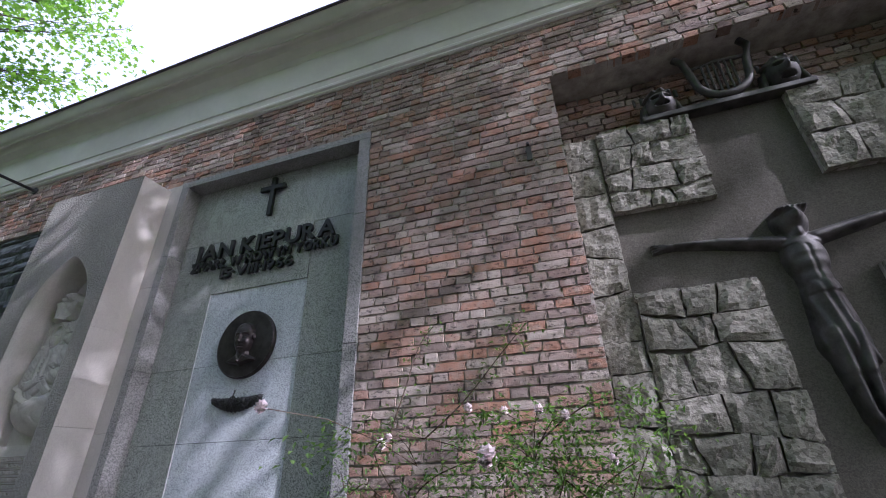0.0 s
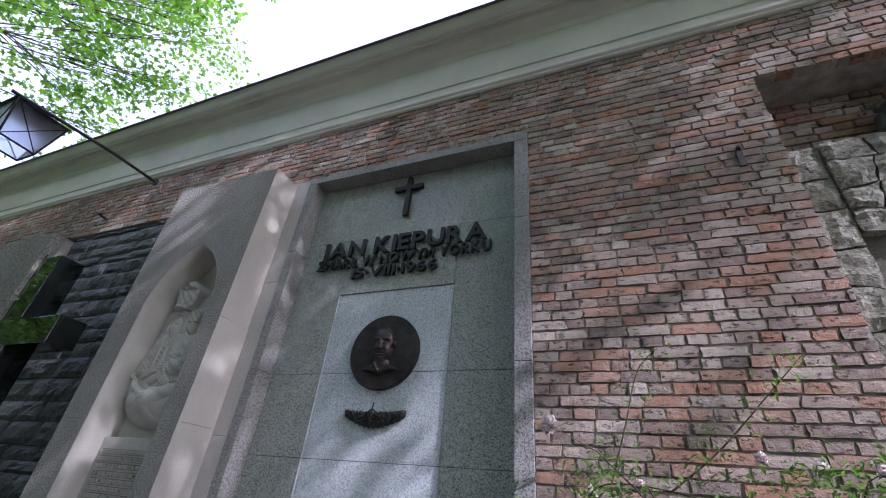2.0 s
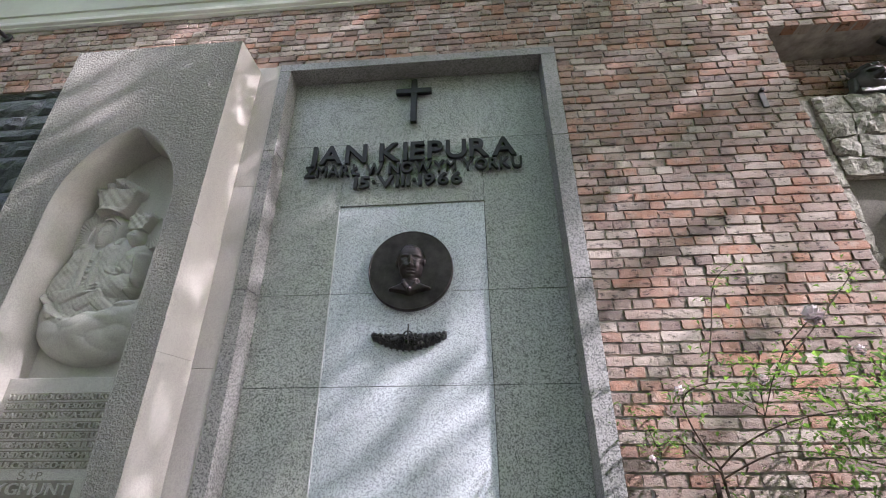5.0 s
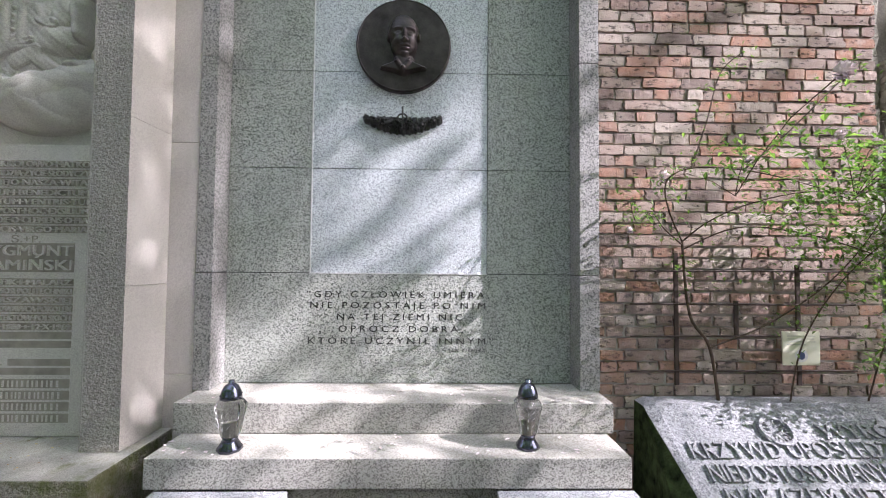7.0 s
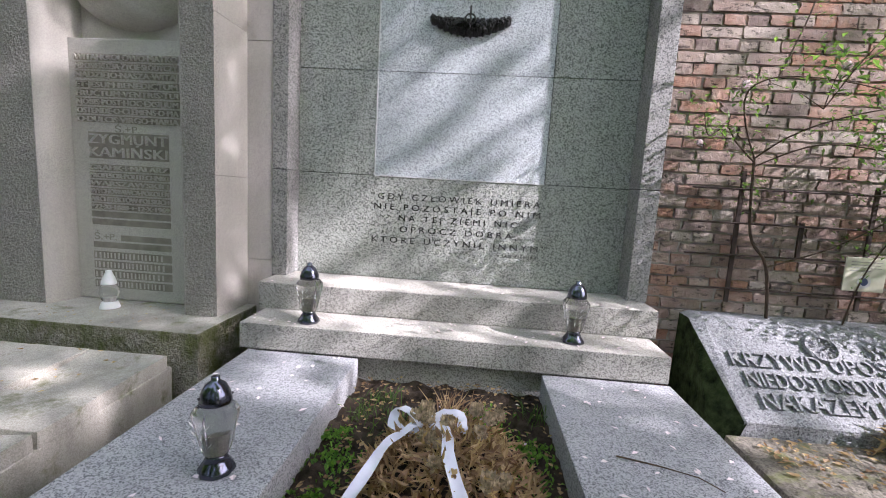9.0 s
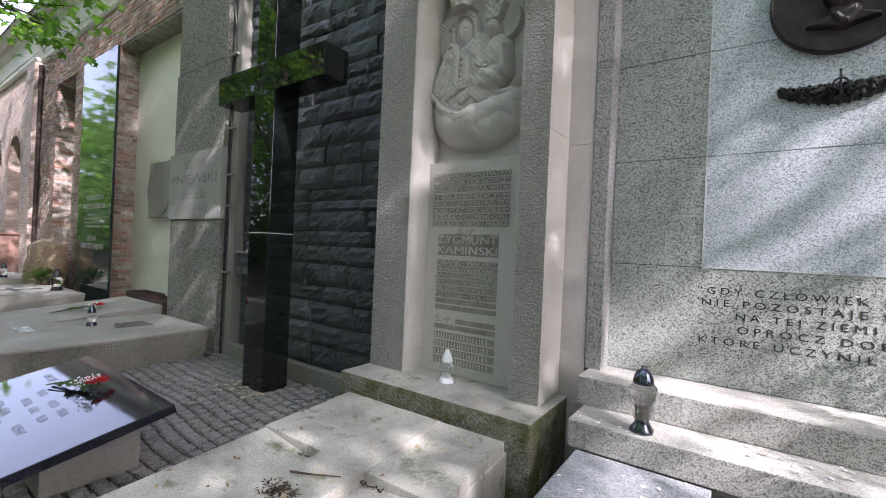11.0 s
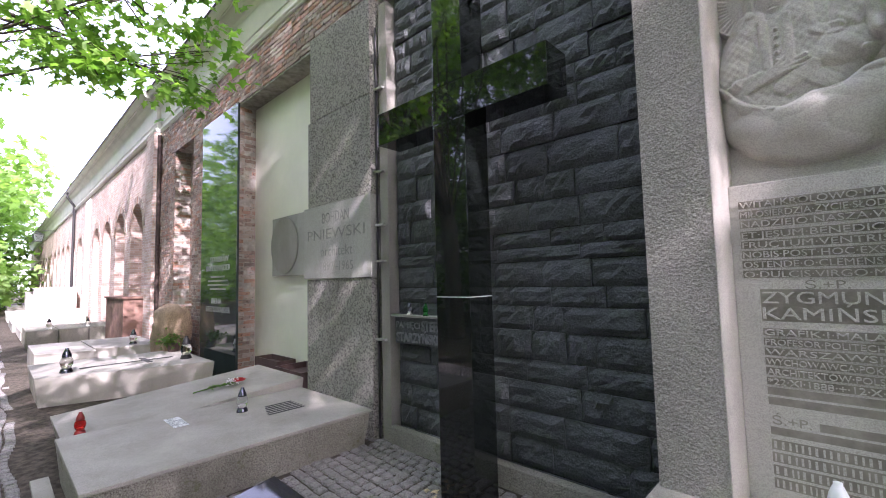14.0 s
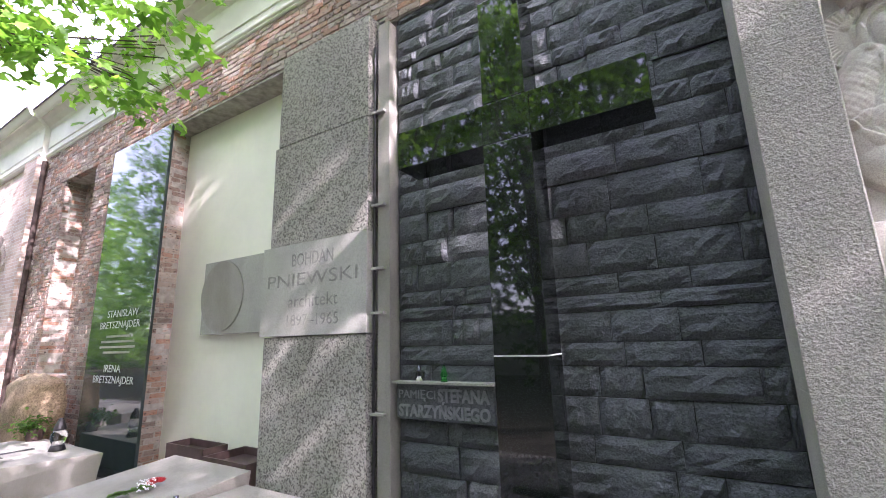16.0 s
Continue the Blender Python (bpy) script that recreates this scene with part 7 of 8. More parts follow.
def rose_bush():
    th = thing("climbing_rose", (-0.95, 2.72, 0.5), "straggling climbing rose with thin canes and pale pink blooms", "rose")
    r = random.Random(17)
    canes = [
        [(-0.86, 2.72, 0.45), (-0.93, 2.70, 0.85), (-1.04, 2.72, 1.05), (-1.07, 2.74, 1.50)],
        [(-1.07, 2.74, 1.50), (-1.20, 2.66, 1.70), (-1.24, 2.60, 1.85), (-1.12, 2.55, 1.92), (-0.85, 2.50, 1.90), (-0.55, 2.45, 1.82), (-0.30, 2.42, 1.72)],
        [(-1.07, 2.74, 1.50), (-0.95, 2.66, 1.62), (-0.75, 2.58, 1.72), (-0.45, 2.50, 1.78), (-0.1, 2.44, 1.72), (0.2, 2.42, 1.60)],
        [(-1.07, 2.74, 1.48), (-1.22, 2.68, 1.58), (-1.32, 2.62, 1.66), (-1.42, 2.60, 1.60), (-1.47, 2.58, 1.72)],
        [(-1.12, 2.55, 1.92), (-1.02, 2.56, 2.2), (-0.92, 2.58, 2.50), (-0.80, 2.55, 2.62)],
        [(-0.85, 2.50, 1.90), (-0.6, 2.52, 2.1), (-0.3, 2.5, 2.4), (-0.15, 2.5, 2.55)],
        [(-1.07, 2.74, 1.45), (-0.8, 2.64, 1.58), (-0.5, 2.55, 1.55), (-0.2, 2.48, 1.45), (0.1, 2.45, 1.32)],
        [(-0.93, 2.70, 0.85), (-0.6, 2.66, 1.0), (-0.3, 2.58, 1.25), (-0.1, 2.5, 1.55), (0.05, 2.45, 1.9)],
        [(-0.45, 2.70, 0.45), (-0.38, 2.66, 0.9), (-0.2, 2.56, 1.3), (0.1, 2.48, 1.6), (0.35, 2.44, 1.75)],
        [(-0.3, 2.42, 1.72), (0.0, 2.40, 1.95), (0.25, 2.4, 2.05), (0.4, 2.4, 1.95)],
        [(-0.1, 2.44, 1.72), (0.2, 2.42, 1.45), (0.35, 2.42, 1.2), (0.45, 2.42, 1.0)],
        [(0.05, 2.72, 0.45), (0.12, 2.62, 1.0), (0.25, 2.5, 1.5), (0.4, 2.45, 1.8)],
    ]
    tips = []
    for i, c in enumerate(canes):
        pts = [Vector(p) for p in c]
        fine = []
        for k in range(len(pts) - 1):
            p0, p1, p2, p3 = pts[max(k - 1, 0)], pts[k], pts[k + 1], pts[min(k + 2, len(pts) - 1)]
            for s in range(6):
                t = s / 6
                fine.append(0.5 * ((2 * p1) + (p2 - p0) * t + (2 * p0 - 5 * p1 + 4 * p2 - p3) * t * t + (3 * p1 - p0 - 3 * p2 + p3) * t ** 3))
        fine.append(pts[-1])
        bm = bmesh.new()
        tube(bm, fine, 0.010 if i == 0 else 0.0055, 6, 0.008 if i == 0 else 0.0025)
        part("cane", bm, M_CANE, th)
        if i > 0:
            tips += fine[len(fine) // 4:]
    bm = bmesh.new()
    centres = [(t, 4 if t.x < -0.6 else 7) for t in tips] + [(Vector((r.gauss(0.10, 0.26), r.uniform(2.35, 2.62), r.gauss(1.58, 0.22))), 13) for _ in range(75)] + [(Vector((-1.08, 2.72, r.uniform(1.2, 1.4))), 5) for _ in range(8)] + [(Vector((r.gauss(-1.46, 0.06), 2.6, r.gauss(1.64, 0.10))), 7) for _ in range(8)] + [(Vector((r.uniform(-1.3, 0.2), 2.6, r.uniform(1.25, 2.1))), 3) for _ in range(40)]
    for c, n in centres:
        for _ in range(n):
            p = c + Vector((r.gauss(0, 0.05), r.gauss(0, 0.045), r.gauss(0, 0.05)))
            blade_leaf(bm, p, Vector((r.uniform(-1, 1), r.uniform(-1, 0.6), r.uniform(-0.6, 0.8))), r.uniform(0.020, 0.042), r.uniform(0.012, 0.022), 0.2)
    part("leaves", bm, M_ROSE_LEAF, th)
    blooms = ((-1.25, 1.50, 2.00, 1.3), (-1.226, 2.66, 1.885, 1.5), (-0.27, 1.72, 1.77, 1.8), (-0.50, 2.28, 2.03, 1.1), (-0.30, 2.28, 2.0, 1.1), (-0.11, 2.28, 2.0, 1.1), (-0.99, 2.28, 1.90, 1.0), (0.02, 2.28, 1.96, 1.2),
              (-0.20, 2.42, 1.62, 1.0), (0.10, 2.36, 1.55, 0.9), (0.22, 2.35, 1.75, 1.1), (0.30, 2.35, 1.42, 0.9), (-1.48, 2.57, 1.55, 0.8), (0.02, 2.38, 1.80, 0.9))
    for x, y, z, k in blooms:
        bm = bmesh.new()
        for i in range(18):
            w = i * 2.4 + x * 9
            u = 0.35 + 0.65 * (i / 17)
            blade_leaf(bm, Vector((x, y, z)), Vector((math.cos(w) * u, -0.9 + 0.6 * u, math.sin(w) * u)), 0.030 * k, 0.036 * k, -0.1)
        part("bloom", bm, M_PETAL, th, "pale pink bloom")
    for x, y, z, k in blooms[:8]:
        bm = bmesh.new()
        root = Vector((-0.9 if x < -0.8 else -0.2, 2.5, 1.75))
        e = Vector((x, y, z))
        tube(bm, [e, e.lerp(root, 0.35) + Vector((0, 0, 0.06)), e.lerp(root, 0.7) + Vector((0, 0, 0.05)), root], 0.0028, 5)
        part("shoot", bm, M_CANE, th)
    bm = bmesh.new()
    front = [(b[0], b[1], b[2]) for b in blooms[1:8]] + [(r.uniform(-0.85, 0.1), r.uniform(2.1, 2.5), r.uniform(1.45, 1.98)) for _ in range(26)] + [(r.uniform(-1.25, -0.9), r.uniform(1.6, 2.3), r.uniform(1.82, 1.97)) for _ in range(5)] + [(r.uniform(-0.15, 0.5), r.uniform(2.3, 2.6), r.uniform(0.75, 2.1)) for _ in range(60)]
    for x, y, z in front:
        for _ in range(24):
            p = Vector((x + r.gauss(0, 0.07), y + r.gauss(0, 0.06), z - 0.04 + r.gauss(0, 0.06)))
            blade_leaf(bm, p, Vector((r.uniform(-1, 1), r.uniform(-1, 0.6), r.uniform(-0.6, 0.8))), r.uniform(0.028, 0.056), r.uniform(0.017, 0.030), 0.2)
    part("leaves", bm, M_ROSE_LEAF, th)


rose_bush()


# ---- withered sheaf leaning on the sloping stone ----
def dry_sheaf():
    cx, cy, cz = -0.42, 2.03, 0.075
    th = thing("withered_sheaf", (cx, cy, cz), "withered brown flower sheaf with white printed sash on the low slab", "bouquet")
    r = random.Random(31)
    bm = bmesh.new()
    for k in range(420):
        a = r.uniform(0, 2 * math.pi)
        q = math.sqrt(r.random())
        c = Vector((cx + 0.26 * q * math.cos(a), cy + 0.10 * q * math.sin(a), cz + 0.02 + r.uniform(0.0, 0.20) * (1 - q * 0.6)))
        blade_leaf(bm, c, Vector((r.uniform(-1, 1), r.uniform(-0.6, 0.4), r.uniform(-0.2, 1.0))), r.uniform(0.06, 0.15), r.uniform(0.01, 0.035), r.uniform(0, 0.6))
    part("dry_leaves", bm, M_DRY, th)
    bm = bmesh.new()
    for k in range(60):
        c = Vector((cx + r.uniform(-0.26, 0.2), cy + r.uniform(-0.12, 0.04), cz + r.uniform(0.01, 0.12)))
        blade_leaf(bm, c, Vector((r.uniform(-1, 1), r.uniform(-1, 0.3), r.uniform(0.0, 0.9))), r.uniform(0.05, 0.09), 0.03, 0.4)
    part("dried_petals", bm, M_DRY_ROSE, th)
    bm = bmesh.new()
    prev = None
    for i in range(15):
        u = i / 14
        p = Vector((cx + 0.08 + 0.10 * u, cy - 0.09 - 0.42 * u, cz + 0.19 * (1 - u) ** 1.3 + 0.012 + 0.008 * math.sin(i * 1.1)))
        cur = [bm.verts.new(p + Vector((-0.075, 0, 0))), bm.verts.new(p + Vector((0, 0, 0.006))), bm.verts.new(p + Vector((0.075, 0.01, 0)))]
        low = [bm.verts.new(v.co - Vector((0, 0, 0.002))) for v in cur]
        if prev:
            for q in (0, 1):
                bm.faces.new((prev[0][q], prev[0][q + 1], cur[q + 1], cur[q]))
                bm.faces.new((prev[1][q + 1], prev[1][q], low[q], low[q + 1]))
        prev = (cur, low)
    sash = part("sash", bm, M_SATIN, th, "white satin sash with dark print", True)
    for i in range(5):
        u = 0.25 + i * 0.12
        p = Vector((cx + 0.08 + 0.10 * u, cy - 0.09 - 0.42 * u, cz + 0.19 * (1 - u) ** 1.3 + 0.026))
        bm = box(p.x - 0.05, p.y - 0.007, p.z, p.x + 0.045, p.y + 0.007, p.z + 0.002)
        part("print_bar", bm, M_BLUE, sash)


dry_sheaf()
glass_lantern((-1.13, 1.42, 0.07), "grey glass grave lantern with dark metal cap on the low slab", 0.75)


# ---- trees ----
def lobed_leaf(cos, faces, c, d, up, size):
    """A five-lobed leaf as one flat fan, slightly dished."""
    s = d.cross(up).normalized()
    n = s.cross(d).normalized()
    base = len(cos)
    outline = ((0.0, 0.0, 0.0), (0.28, -0.10, 0.02), (0.22, 0.22, 0.0), (0.62, 0.42, 0.05), (0.26, 0.50, 0.0), (0.0, 1.0, 0.07), (-0.26, 0.50, 0.0), (-0.62, 0.42, 0.05), (-0.22, 0.22, 0.0), (-0.28, -0.10, 0.02))
    for u, v, w in outline:
        cos.append(tuple(c + s * (u * size) + d * (v * size) - n * (w * size)))
    faces.append((base, base + 1, base + 2))
    faces.append((base, base + 2, base + 3, base + 4))
    faces.append((base, base + 4, base + 5, base + 6))
    faces.append((base, base + 6, base + 7, base + 8))
    faces.append((base, base + 8, base + 9))


def tree(name, label, foot, trunk_r, forks, clumps, leaf, per, spread, seed, material):
    """Tapered trunk, limbs to the clumps, and a crown of many single leaves."""
    r = random.Random(seed)
    th = thing(name, foot, label, "tree")
    f = Vector(foot)
    bm = bmesh.new()
    top = Vector(forks[-1])
    pts = [f] + [Vector(p) for p in forks]
    tube(bm, pts, trunk_r, 12, trunk_r * 0.55)
    part("trunk", bm, M_BARK, th, "grey-brown bark", True)
    for k, (x, y, z, rad) in enumerate(clumps):
        c = Vector((x, y, z))
        a = pts[1 + k % (len(pts) - 1)]
        m = a.lerp(c, 0.5) + Vector((r.uniform(-0.3, 0.3), r.uniform(-0.3, 0.3), 0.35))
        bm = bmesh.new()
        tube(bm, [a, a.lerp(m, 0.5) + Vector((0, 0, 0.12)), m, m.lerp(c, 0.6) + Vector((r.uniform(-0.1, 0.1), 0, 0.08)), c], trunk_r * 0.13, 6, 0.006)
        for q in range(4):
            e = c + Vector((r.uniform(-1, 1), r.uniform(-1, 1), r.uniform(-0.7, 0.7))) * rad * 0.8
            tube(bm, [m.lerp(c, 0.6), c.lerp(e, 0.5) + Vector((0, 0, 0.05)), e], 0.009, 5, 0.003)
        part("limb", bm, M_BARK, th)
    cos, faces = [], []
    for x, y, z, rad in clumps:
        twigs = [Vector((r.gauss(0, 0.45), r.gauss(0, 0.45), r.gauss(0, 0.30))) * rad for _ in range(max(3, int(per / 14)))]
        for t in twigs:
            for _ in range(14):
                c = Vector((x, y, z)) + t + Vector((r.gauss(0, 1), r.gauss(0, 1), r.gauss(0, 0.7))) * spread
                d = Vector((r.uniform(-1, 1), r.uniform(-1, 1), r.uniform(-0.9, 0.15))).normalized()
                up = Vector((r.gauss(0, 0.45), r.gauss(0, 0.45), 1)).normalized()
                lobed_leaf(cos, faces, c, d, up, leaf * r.uniform(0.6, 1.15))
    me = bpy.data.meshes.new("crown")
    me.from_pydata(cos, [], faces)
    link("crown", me, material, th, "green maple leaves")
    return th


r = random.Random(77)


def over(spot, reach):
    """The place in the air that casts its shade on a spot, a given way towards the sun."""
    p = Vector(spot) + SUN * reach
    return (p.x, p.y, p.z, 1.1)


# shade falls on wall and graves but for a few breaks in the leaves
BREAKS = ((-2.0, 1.4, -0.4, 4.1, 0.06), (-3.9, -2.2, 0.2, 3.3, 0.30), (-7.3, -6.4, 3.5, 4.7, 0.0), (-8.4, -7.6, 2.0, 3.1, 0.0), (-5.9, -5.2, 4.0, 4.9, 0.3))
canopy = []
for _ in range(85):
    x, z, reach = r.uniform(-14.5, 5), r.uniform(-1.5, 6.6), r.uniform(11.0, 19.0)
    keep = min([k for a, b, c, d, k in BREAKS if any(a < x + 1.5 * q < b and c < z + 1.1 * q < d for q in (-0.7, 0, 0.7))] + [1.0])
    if z + SUN.z * reach > 7.4 and r.random() < keep:
        canopy.append(over((x, 2.85, z), reach))
for _ in range(80):
    reach = r.uniform(13.0, 19.0)
    canopy.append(over((r.uniform(-13, -1.6), r.uniform(-0.6, 2.0), 0.1), reach))
for _ in range(14):
    canopy.append(over((r.uniform(-6.4, -4.7), 2.5, r.uniform(0.0, 4.4)), r.uniform(12.5, 18.0)))
for _ in range(28):
    canopy.append(over((r.uniform(-13.6, -8.8), 3.0, r.uniform(0.0, 5.0)), r.uniform(12.0, 18.0)))
for _ in range(26):
    canopy.append(over((r.uniform(-11, -5.5), r.uniform(0.0, 2.4), 0.1), r.uniform(13.0, 18.0)))
for _ in range(12):
    canopy.append(over((r.uniform(2.4, 4.4), 2.9, r.uniform(0.5, 5.0)), r.uniform(12.0, 17.0)))
for _ in range(9):
    canopy.append(over((-4.3, 2.6, r.uniform(0.2, 4.8)), r.uniform(12.0, 17.0)))


# the tree whose boughs hang before the wall
hang = [(-9.6, 1.4, 4.95, 0.45), (-9.6, 0.95, 4.65, 0.5), (-9.6, 0.5, 4.5, 0.5), (-10.0, 1.3, 4.15, 0.32), (-10.2, 1.22, 3.78, 0.26), (-10.3, 0.45, 3.68, 0.3), (-10.3, 0.1, 4.05, 0.45), (-10.2, -0.3, 4.4, 0.6), (-11.2, 0.5, 4.25, 0.5), (-9.9, 0.1, 4.8, 0.6), (-10.35, 1.15, 3.85, 0.38), (-10.5, 0.9, 4.4, 0.6), (-10.9, 0.6, 4.9, 0.7), (-11.3, 0.3, 4.5, 0.6), (-11.0, -0.1, 5.2, 0.8), (-10.2, 0.5, 5.4, 0.7), (-11.9, 0.0, 5.0, 0.8), (-12.4, -0.5, 4.6, 0.7), (-12.9, -0.7, 5.4, 0.9), (-12.2, 0.4, 5.9, 0.9), (-11.2, 0.4, 6.2, 0.9), (-13.6, -1.0, 4.6, 0.8), (-14.2, -1.4, 4.0, 0.8), (-14.6, -0.9, 5.2, 1.0), (-10.6, -0.6, 6.0, 0.9), (-9.8, -0.2, 6.3, 0.8)]
crown = [(-12.0 + r.gauss(0, 1.9), -0.6 + r.gauss(0, 1.3), r.uniform(6.6, 10.8), 1.0) for _ in range(40)]
tree("maple_tree", "maple tree with boughs hanging before the brick wall", (-14.6, -3.6, G), 0.24, [(-14.3, -3.2, 2.5), (-13.6, -2.4, 5.0), (-12.8, -1.5, 7.5)], hang, 0.135, 84, 0.15, 5, M_MAPLE)
tree("maple_tree", "tall maple tree rising over the eaves", (-13.2, -4.6, G), 0.26, [(-13.2, -4.4, 3.0), (-12.8, -3.0, 6.5), (-12.2, -1.5, 9.0)], crown + [(-10.3 + r.gauss(0, 1.1), 2.0 + r.gauss(0, 1.0), r.uniform(9.0, 12.5), 0.9) for _ in range(36)], 0.125, 168, 0.19, 6, M_MAPLE)
# trees across the path that shade the tombs
for k, x in enumerate((13.5, 9.0, 4.5, 0.0, -4.5)):
    lo, hi = (x - 2.25 if k < 4 else -99.0), (x + 2.25 if k else 99.0)
    tree("maple_tree", "tall maple tree across the path shading the tombs", (x, -5.2, G), 0.27, [(x - 0.1, -4.8, 3.0), (x - 0.2, -3.6, 6.0), (x - 0.3, -2.4, 9.0)], [c for c in canopy if lo <= c[0] < hi], 0.18, 98, 0.23, 8 + k, M_MAPLE)
for k, x in enumerate((7.5, 1.5, -4.5, -10.5, -17.0)):
    low = [(x + r.gauss(0, 1.7), -7.6 + r.gauss(0, 1.0), r.uniform(1.6, 13.5 if x < 0 else 10.5), 1.5) for _ in range(46 if x < 0 else 34)]
    tree("maple_tree", "leafy maple tree in the row behind the path", (x, -8.6, G), 0.25, [(x, -8.4, 2.0), (x, -8.2, 5.0), (x, -8.0, 8.0)], low, 0.24, 112, 0.34, 20 + k, M_MAPLE)
for k, x in enumerate((-21.0, -26.0, -31.0)):
    low = [(x + r.gauss(0, 1.7), -6.2 + r.gauss(0, 0.8), r.uniform(2.5, 15.0), 1.6) for _ in range(46)]
    tree("maple_tree", "tall leafy maple tree in the row behind the path", (x, -8.0, G), 0.28, [(x, -7.8, 3.0), (x, -7.4, 7.0), (x, -7.0, 11.0)], low, 0.27, 112, 0.36, 40 + k, M_MAPLE)
# woods at the far end of the path, and a belt of trees across the path
def leaf_mass(name, label, clumps, per, leaf, material):
    cos, faces = [], []
    for x, y, z, rad in clumps:
        for _ in range(per):
            c = Vector((x + r.gauss(0, 0.5) * rad, y + r.gauss(0, 0.5) * rad, z + r.gauss(0, 0.4) * rad))
            d = Vector((r.uniform(-1, 1), r.uniform(-1, 1), r.uniform(-0.9, 0.3))).normalized()
            lobed_leaf(cos, faces, c, d, Vector((r.gauss(0, 0.5), r.gauss(0, 0.5), 1)).normalized(), leaf)
    me = bpy.data.meshes.new(name)
    me.from_pydata(cos, [], faces)
    tagged(link(name, me, material), label, "trees", kind="stuff")


woods = [(-58 + r.gauss(0, 9), -6 + r.gauss(0, 6), r.uniform(0.8, 12), 2.4) for _ in range(200)]
woods = [(x, y if y <= 1.0 else 1.0 - abs(r.gauss(0, 4)), z, rad) for x, y, z, rad in woods]
leaf_mass("far_trees", "light green trees far off at the end of the path", woods, 90, 0.6, M_WOODS)
belt = [(r.uniform(-32, 14), r.uniform(-13.2, -10.6), r.uniform(0.8, 15.0), 2.2) for _ in range(220)]
leaf_mass("tree_belt", "dense dark green belt of trees across the path", belt, 90, 0.5, M_LEAF)


# ---- bricks ----
brick_kinds = [rough_block(300 + i, 4, 3, 0.014, 0.045, 0.8) for i in range(14)]
for me in brick_kinds:
    for v in me.vertices:
        if v.co.y < 0.5:
            v.co.x = 0.5 + (v.co.x - 0.5) * 0.985
holes = [(a, b, -1, d) if c <= G else (a, b, c, d) for a, b, c, d in NICHES]
near_rows = courses(-1.558, 0.292, 0.30, 2.65, WALL - 0.002, 0.0746, 0.242, 0.115, 0.10, 0.0125, 41)
near = sorted(near_rows, key=lambda s: (s[0] + 0.7) ** 2 + (s[2] - 1.6) ** 2)
rest = courses(-1.558, 0.292, G, 0.30, WALL - 0.002, 0.0746, 0.242, 0.115, 0.10, 0.0125, 42)
rest += courses(-1.558, 0.292, 2.65, 4.89, WALL - 0.002, 0.0746, 0.242, 0.115, 0.10, 0.0125, 43)
rest += courses(X_FAR, 3.3, 4.89, TOP, WALL - 0.002, 0.0746, 0.242, 0.115, 0.10, 0.0125, 44, holes)
rest += courses(-8.66, -5.7, 4.80, 4.89, WALL - 0.002, 0.0746, 0.242, 0.115, 0.10, 0.0125, 49)
rest += courses(X_FAR, -12.95, G, 4.89, WALL - 0.002, 0.0746, 0.242, 0.115, 0.10, 0.0125, 45, holes)
rest += courses(0.31, 3.04, 4.35, 4.96, 3.21, 0.0746, 0.242, 0.115, 0.10, 0.0125, 46)
rest += courses(NI2[0], NI2[1], NI2[2], NI2[3], 3.18, 0.0746, 0.238, 0.113, 0.13, 0.013, 47)


def reveal(x, y0, y1, z0, z1, seed):
    """Bricks on the side of a niche, facing +x."""
    q = random.Random(seed)
    out = []
    n = round((z1 - z0) / 0.0746)
    for j in range(n):
        z = z0 + (z1 - z0) * j / n
        y = y0
        while y < y1 - 0.02:
            w = min((0.113 if (j % 2 and y == y0) else 0.238) * q.uniform(0.95, 1.05), y1 - y)
            out.append((x + q.uniform(-0.003, 0.006), y, z + 0.006, w, 0.08, 0.062, math.pi / 2))
            y += w + 0.013
    return out


rest += reveal(-12.95, WALL, 3.148, G, 4.85, 51)
rest += reveal(-16.90, WALL, 3.18, 1.1, 4.89, 52)
pieces("brick", brick_kinds, near + rest, M_BRICK, north, 300, M_BRICK_ROW)

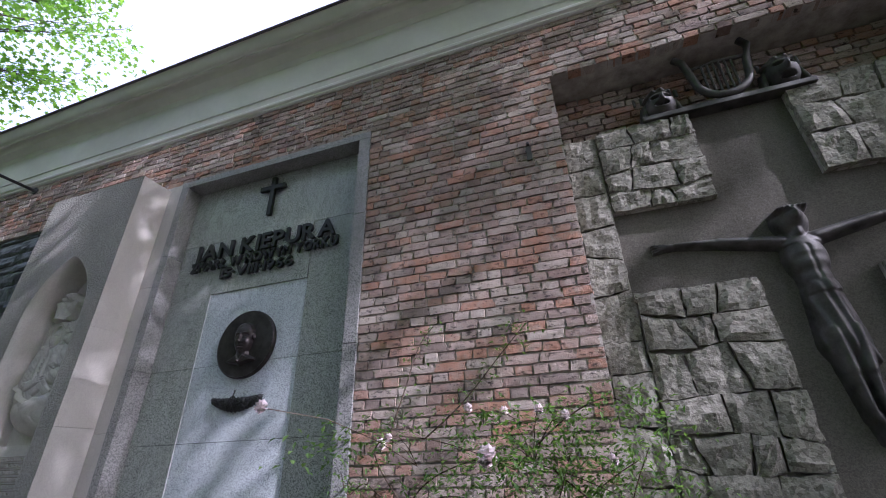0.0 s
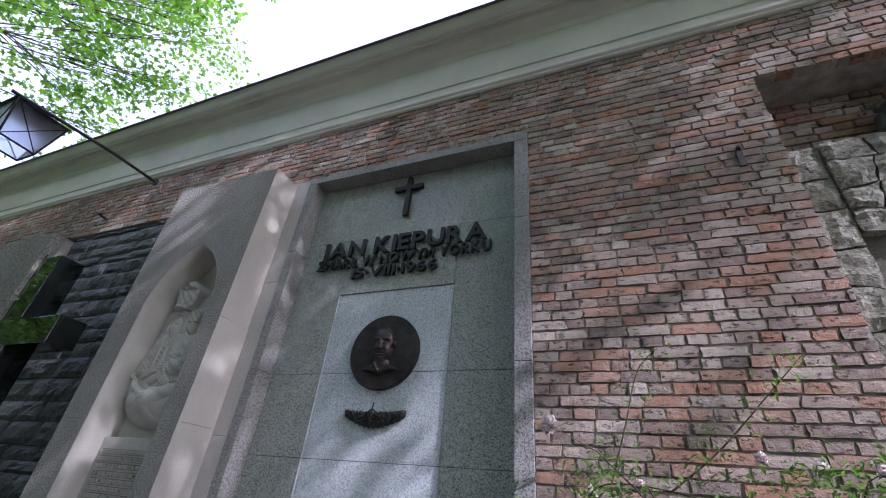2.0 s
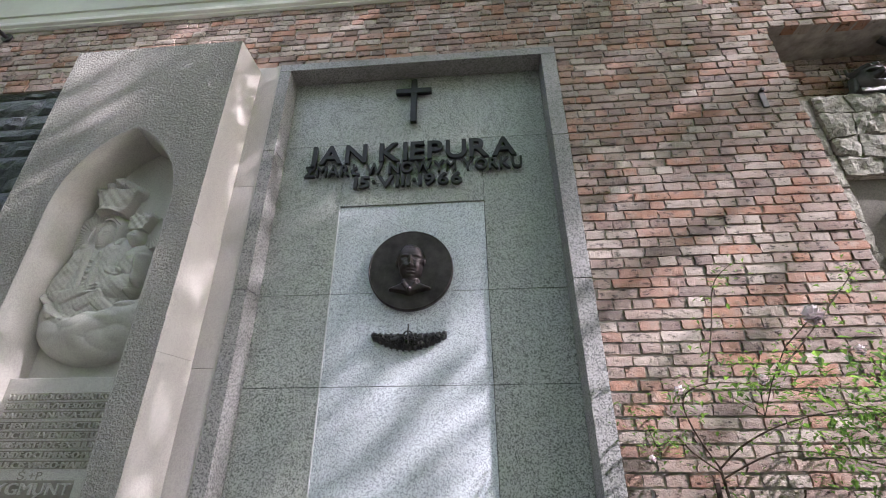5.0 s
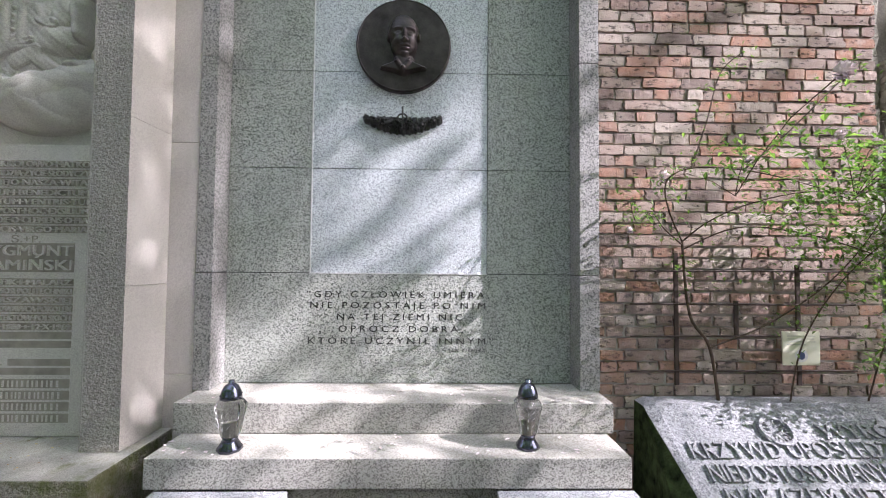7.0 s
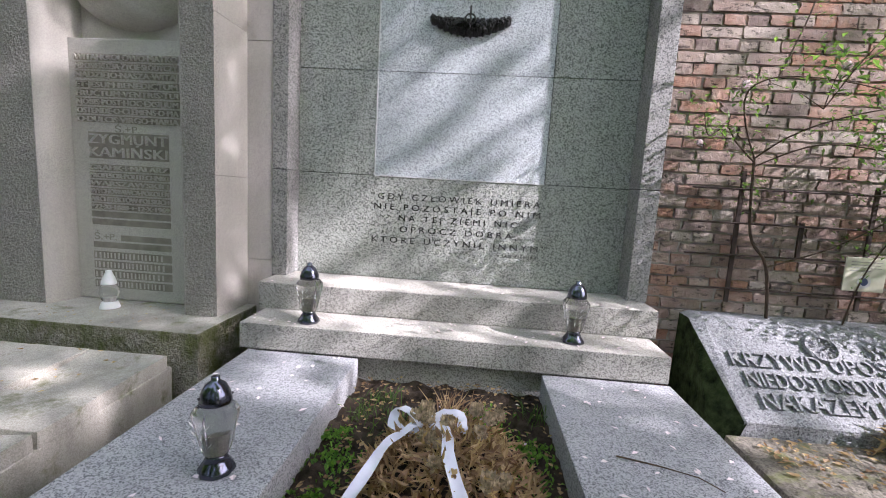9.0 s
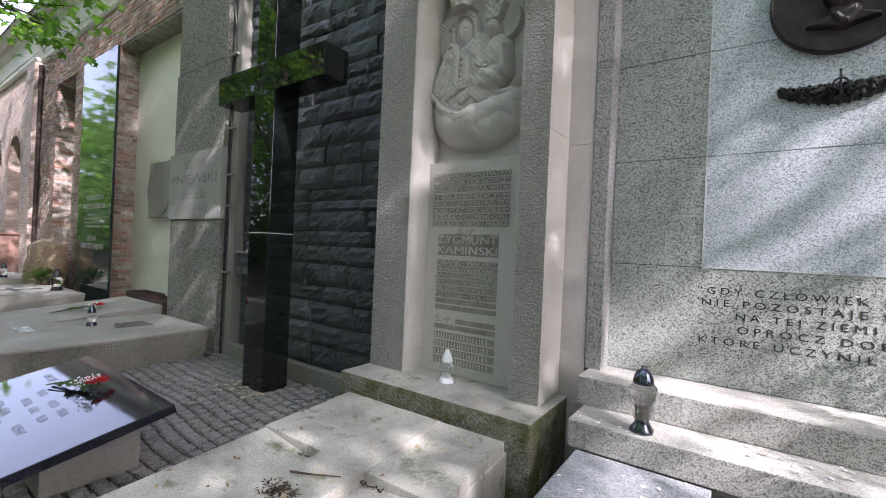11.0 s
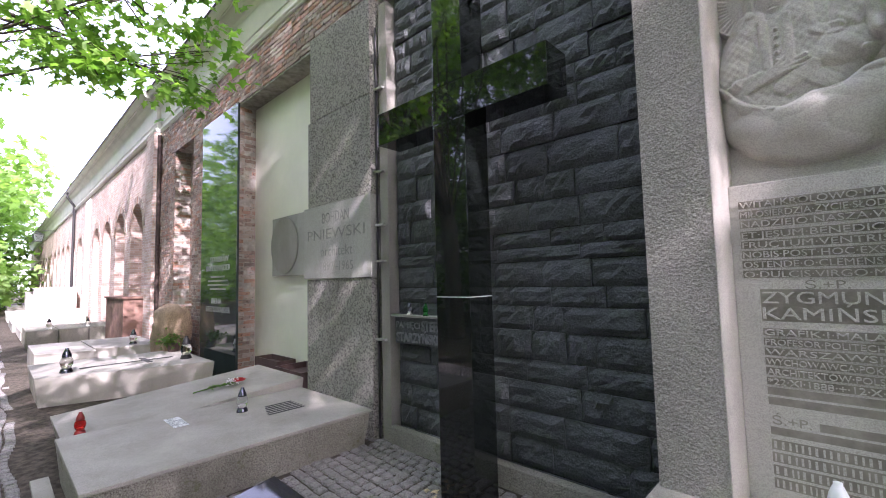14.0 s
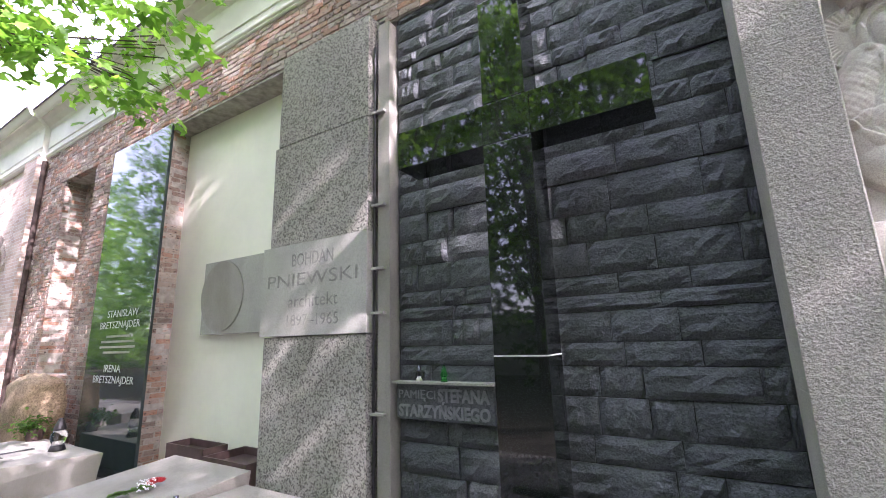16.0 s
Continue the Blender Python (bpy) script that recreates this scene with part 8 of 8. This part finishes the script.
# ---- cobbles of the path ----
def sett(seed):
    q = random.Random(seed)
    bm = bmesh.new()
    n = 0.5
    rim = [(-n, -n), (n, -n), (n, n), (-n, n)]
    lo = [bm.verts.new((x * q.uniform(0.94, 1.02), y * q.uniform(0.94, 1.02), -0.06)) for x, y in rim]
    mid = [bm.verts.new((v.co.x, v.co.y, -0.012)) for v in lo]
    hi = [bm.verts.new((v.co.x * 0.82, v.co.y * 0.82, q.uniform(-0.002, 0.003))) for v in lo]
    top = bm.verts.new((0, 0, q.uniform(0.001, 0.006)))
    for k in range(4):
        j = (k + 1) % 4
        bm.faces.new((lo[k], lo[j], mid[j], mid[k]))
        bm.faces.new((mid[k], mid[j], hi[j], hi[k]))
        bm.faces.new((hi[k], hi[j], top))
    me = bpy.data.meshes.new("sett")
    bm.normal_update()
    bm.to_mesh(me)
    bm.free()
    return me


setts = [sett(600 + i) for i in range(10)]
pave = thing("pavement", (-8, 0, G), "path of worn grey granite setts with sandy joints", "pavement", kind="structure")
q = random.Random(61)
spots = []
TAKEN = ((-5.7, -4.2, 0.2, 2.9), (-10.1, -8.7, 0.3, 2.6), (-15.3, -10.1, 0.35, 3.0), (-18.7, -15.3, 0.35, 3.0), (-7.35, -6.98, 2.23, 2.5), (-8.55, -5.8, 2.69, 3.0), (-4.2, 1.6, 0.2, 3.0), (-24.4, -18.7, 0.5, 3))
y = -1.6
j = 0
while y < 2.75:
    pitch = 0.105 * q.uniform(0.95, 1.05)
    x = -24.0 - q.uniform(0, 0.1)
    while x < 1.5:
        w = q.uniform(0.10, 0.138)
        yy = y + 0.05 * math.sin(x * 1.3) + 0.02 * math.sin(x * 4.1)
        cx = x + w / 2
        if (cx > -9.2 or yy < 0.02) and not any(a < cx < b and c < yy < d for a, b, c, d in TAKEN):
            spots.append((cx, yy, G + 0.011 + q.uniform(-0.004, 0.004), w - 0.026, pitch - 0.019, 1.0, q.uniform(-0.09, 0.09)))
        x += w
    y += pitch
    j += 1
spots.sort(key=lambda s: (s[0] + 6.6) ** 2 + (s[1] - 1.6) ** 2)
pieces("sett", setts, spots, M_COBBLE, pave, 300)
ed = thing("path_edging", (-14, 0.1, G), "flush concrete edging strip along the cobbled path", "kerb", kind="structure")
for i in range(2):
    part("edging_stone", box(-10.3 + i * 0.92, 0.075, G - 0.05, -9.39 + i * 0.92, 0.20, G + 0.012, 0.006), M_TOMB_TOP, ed)
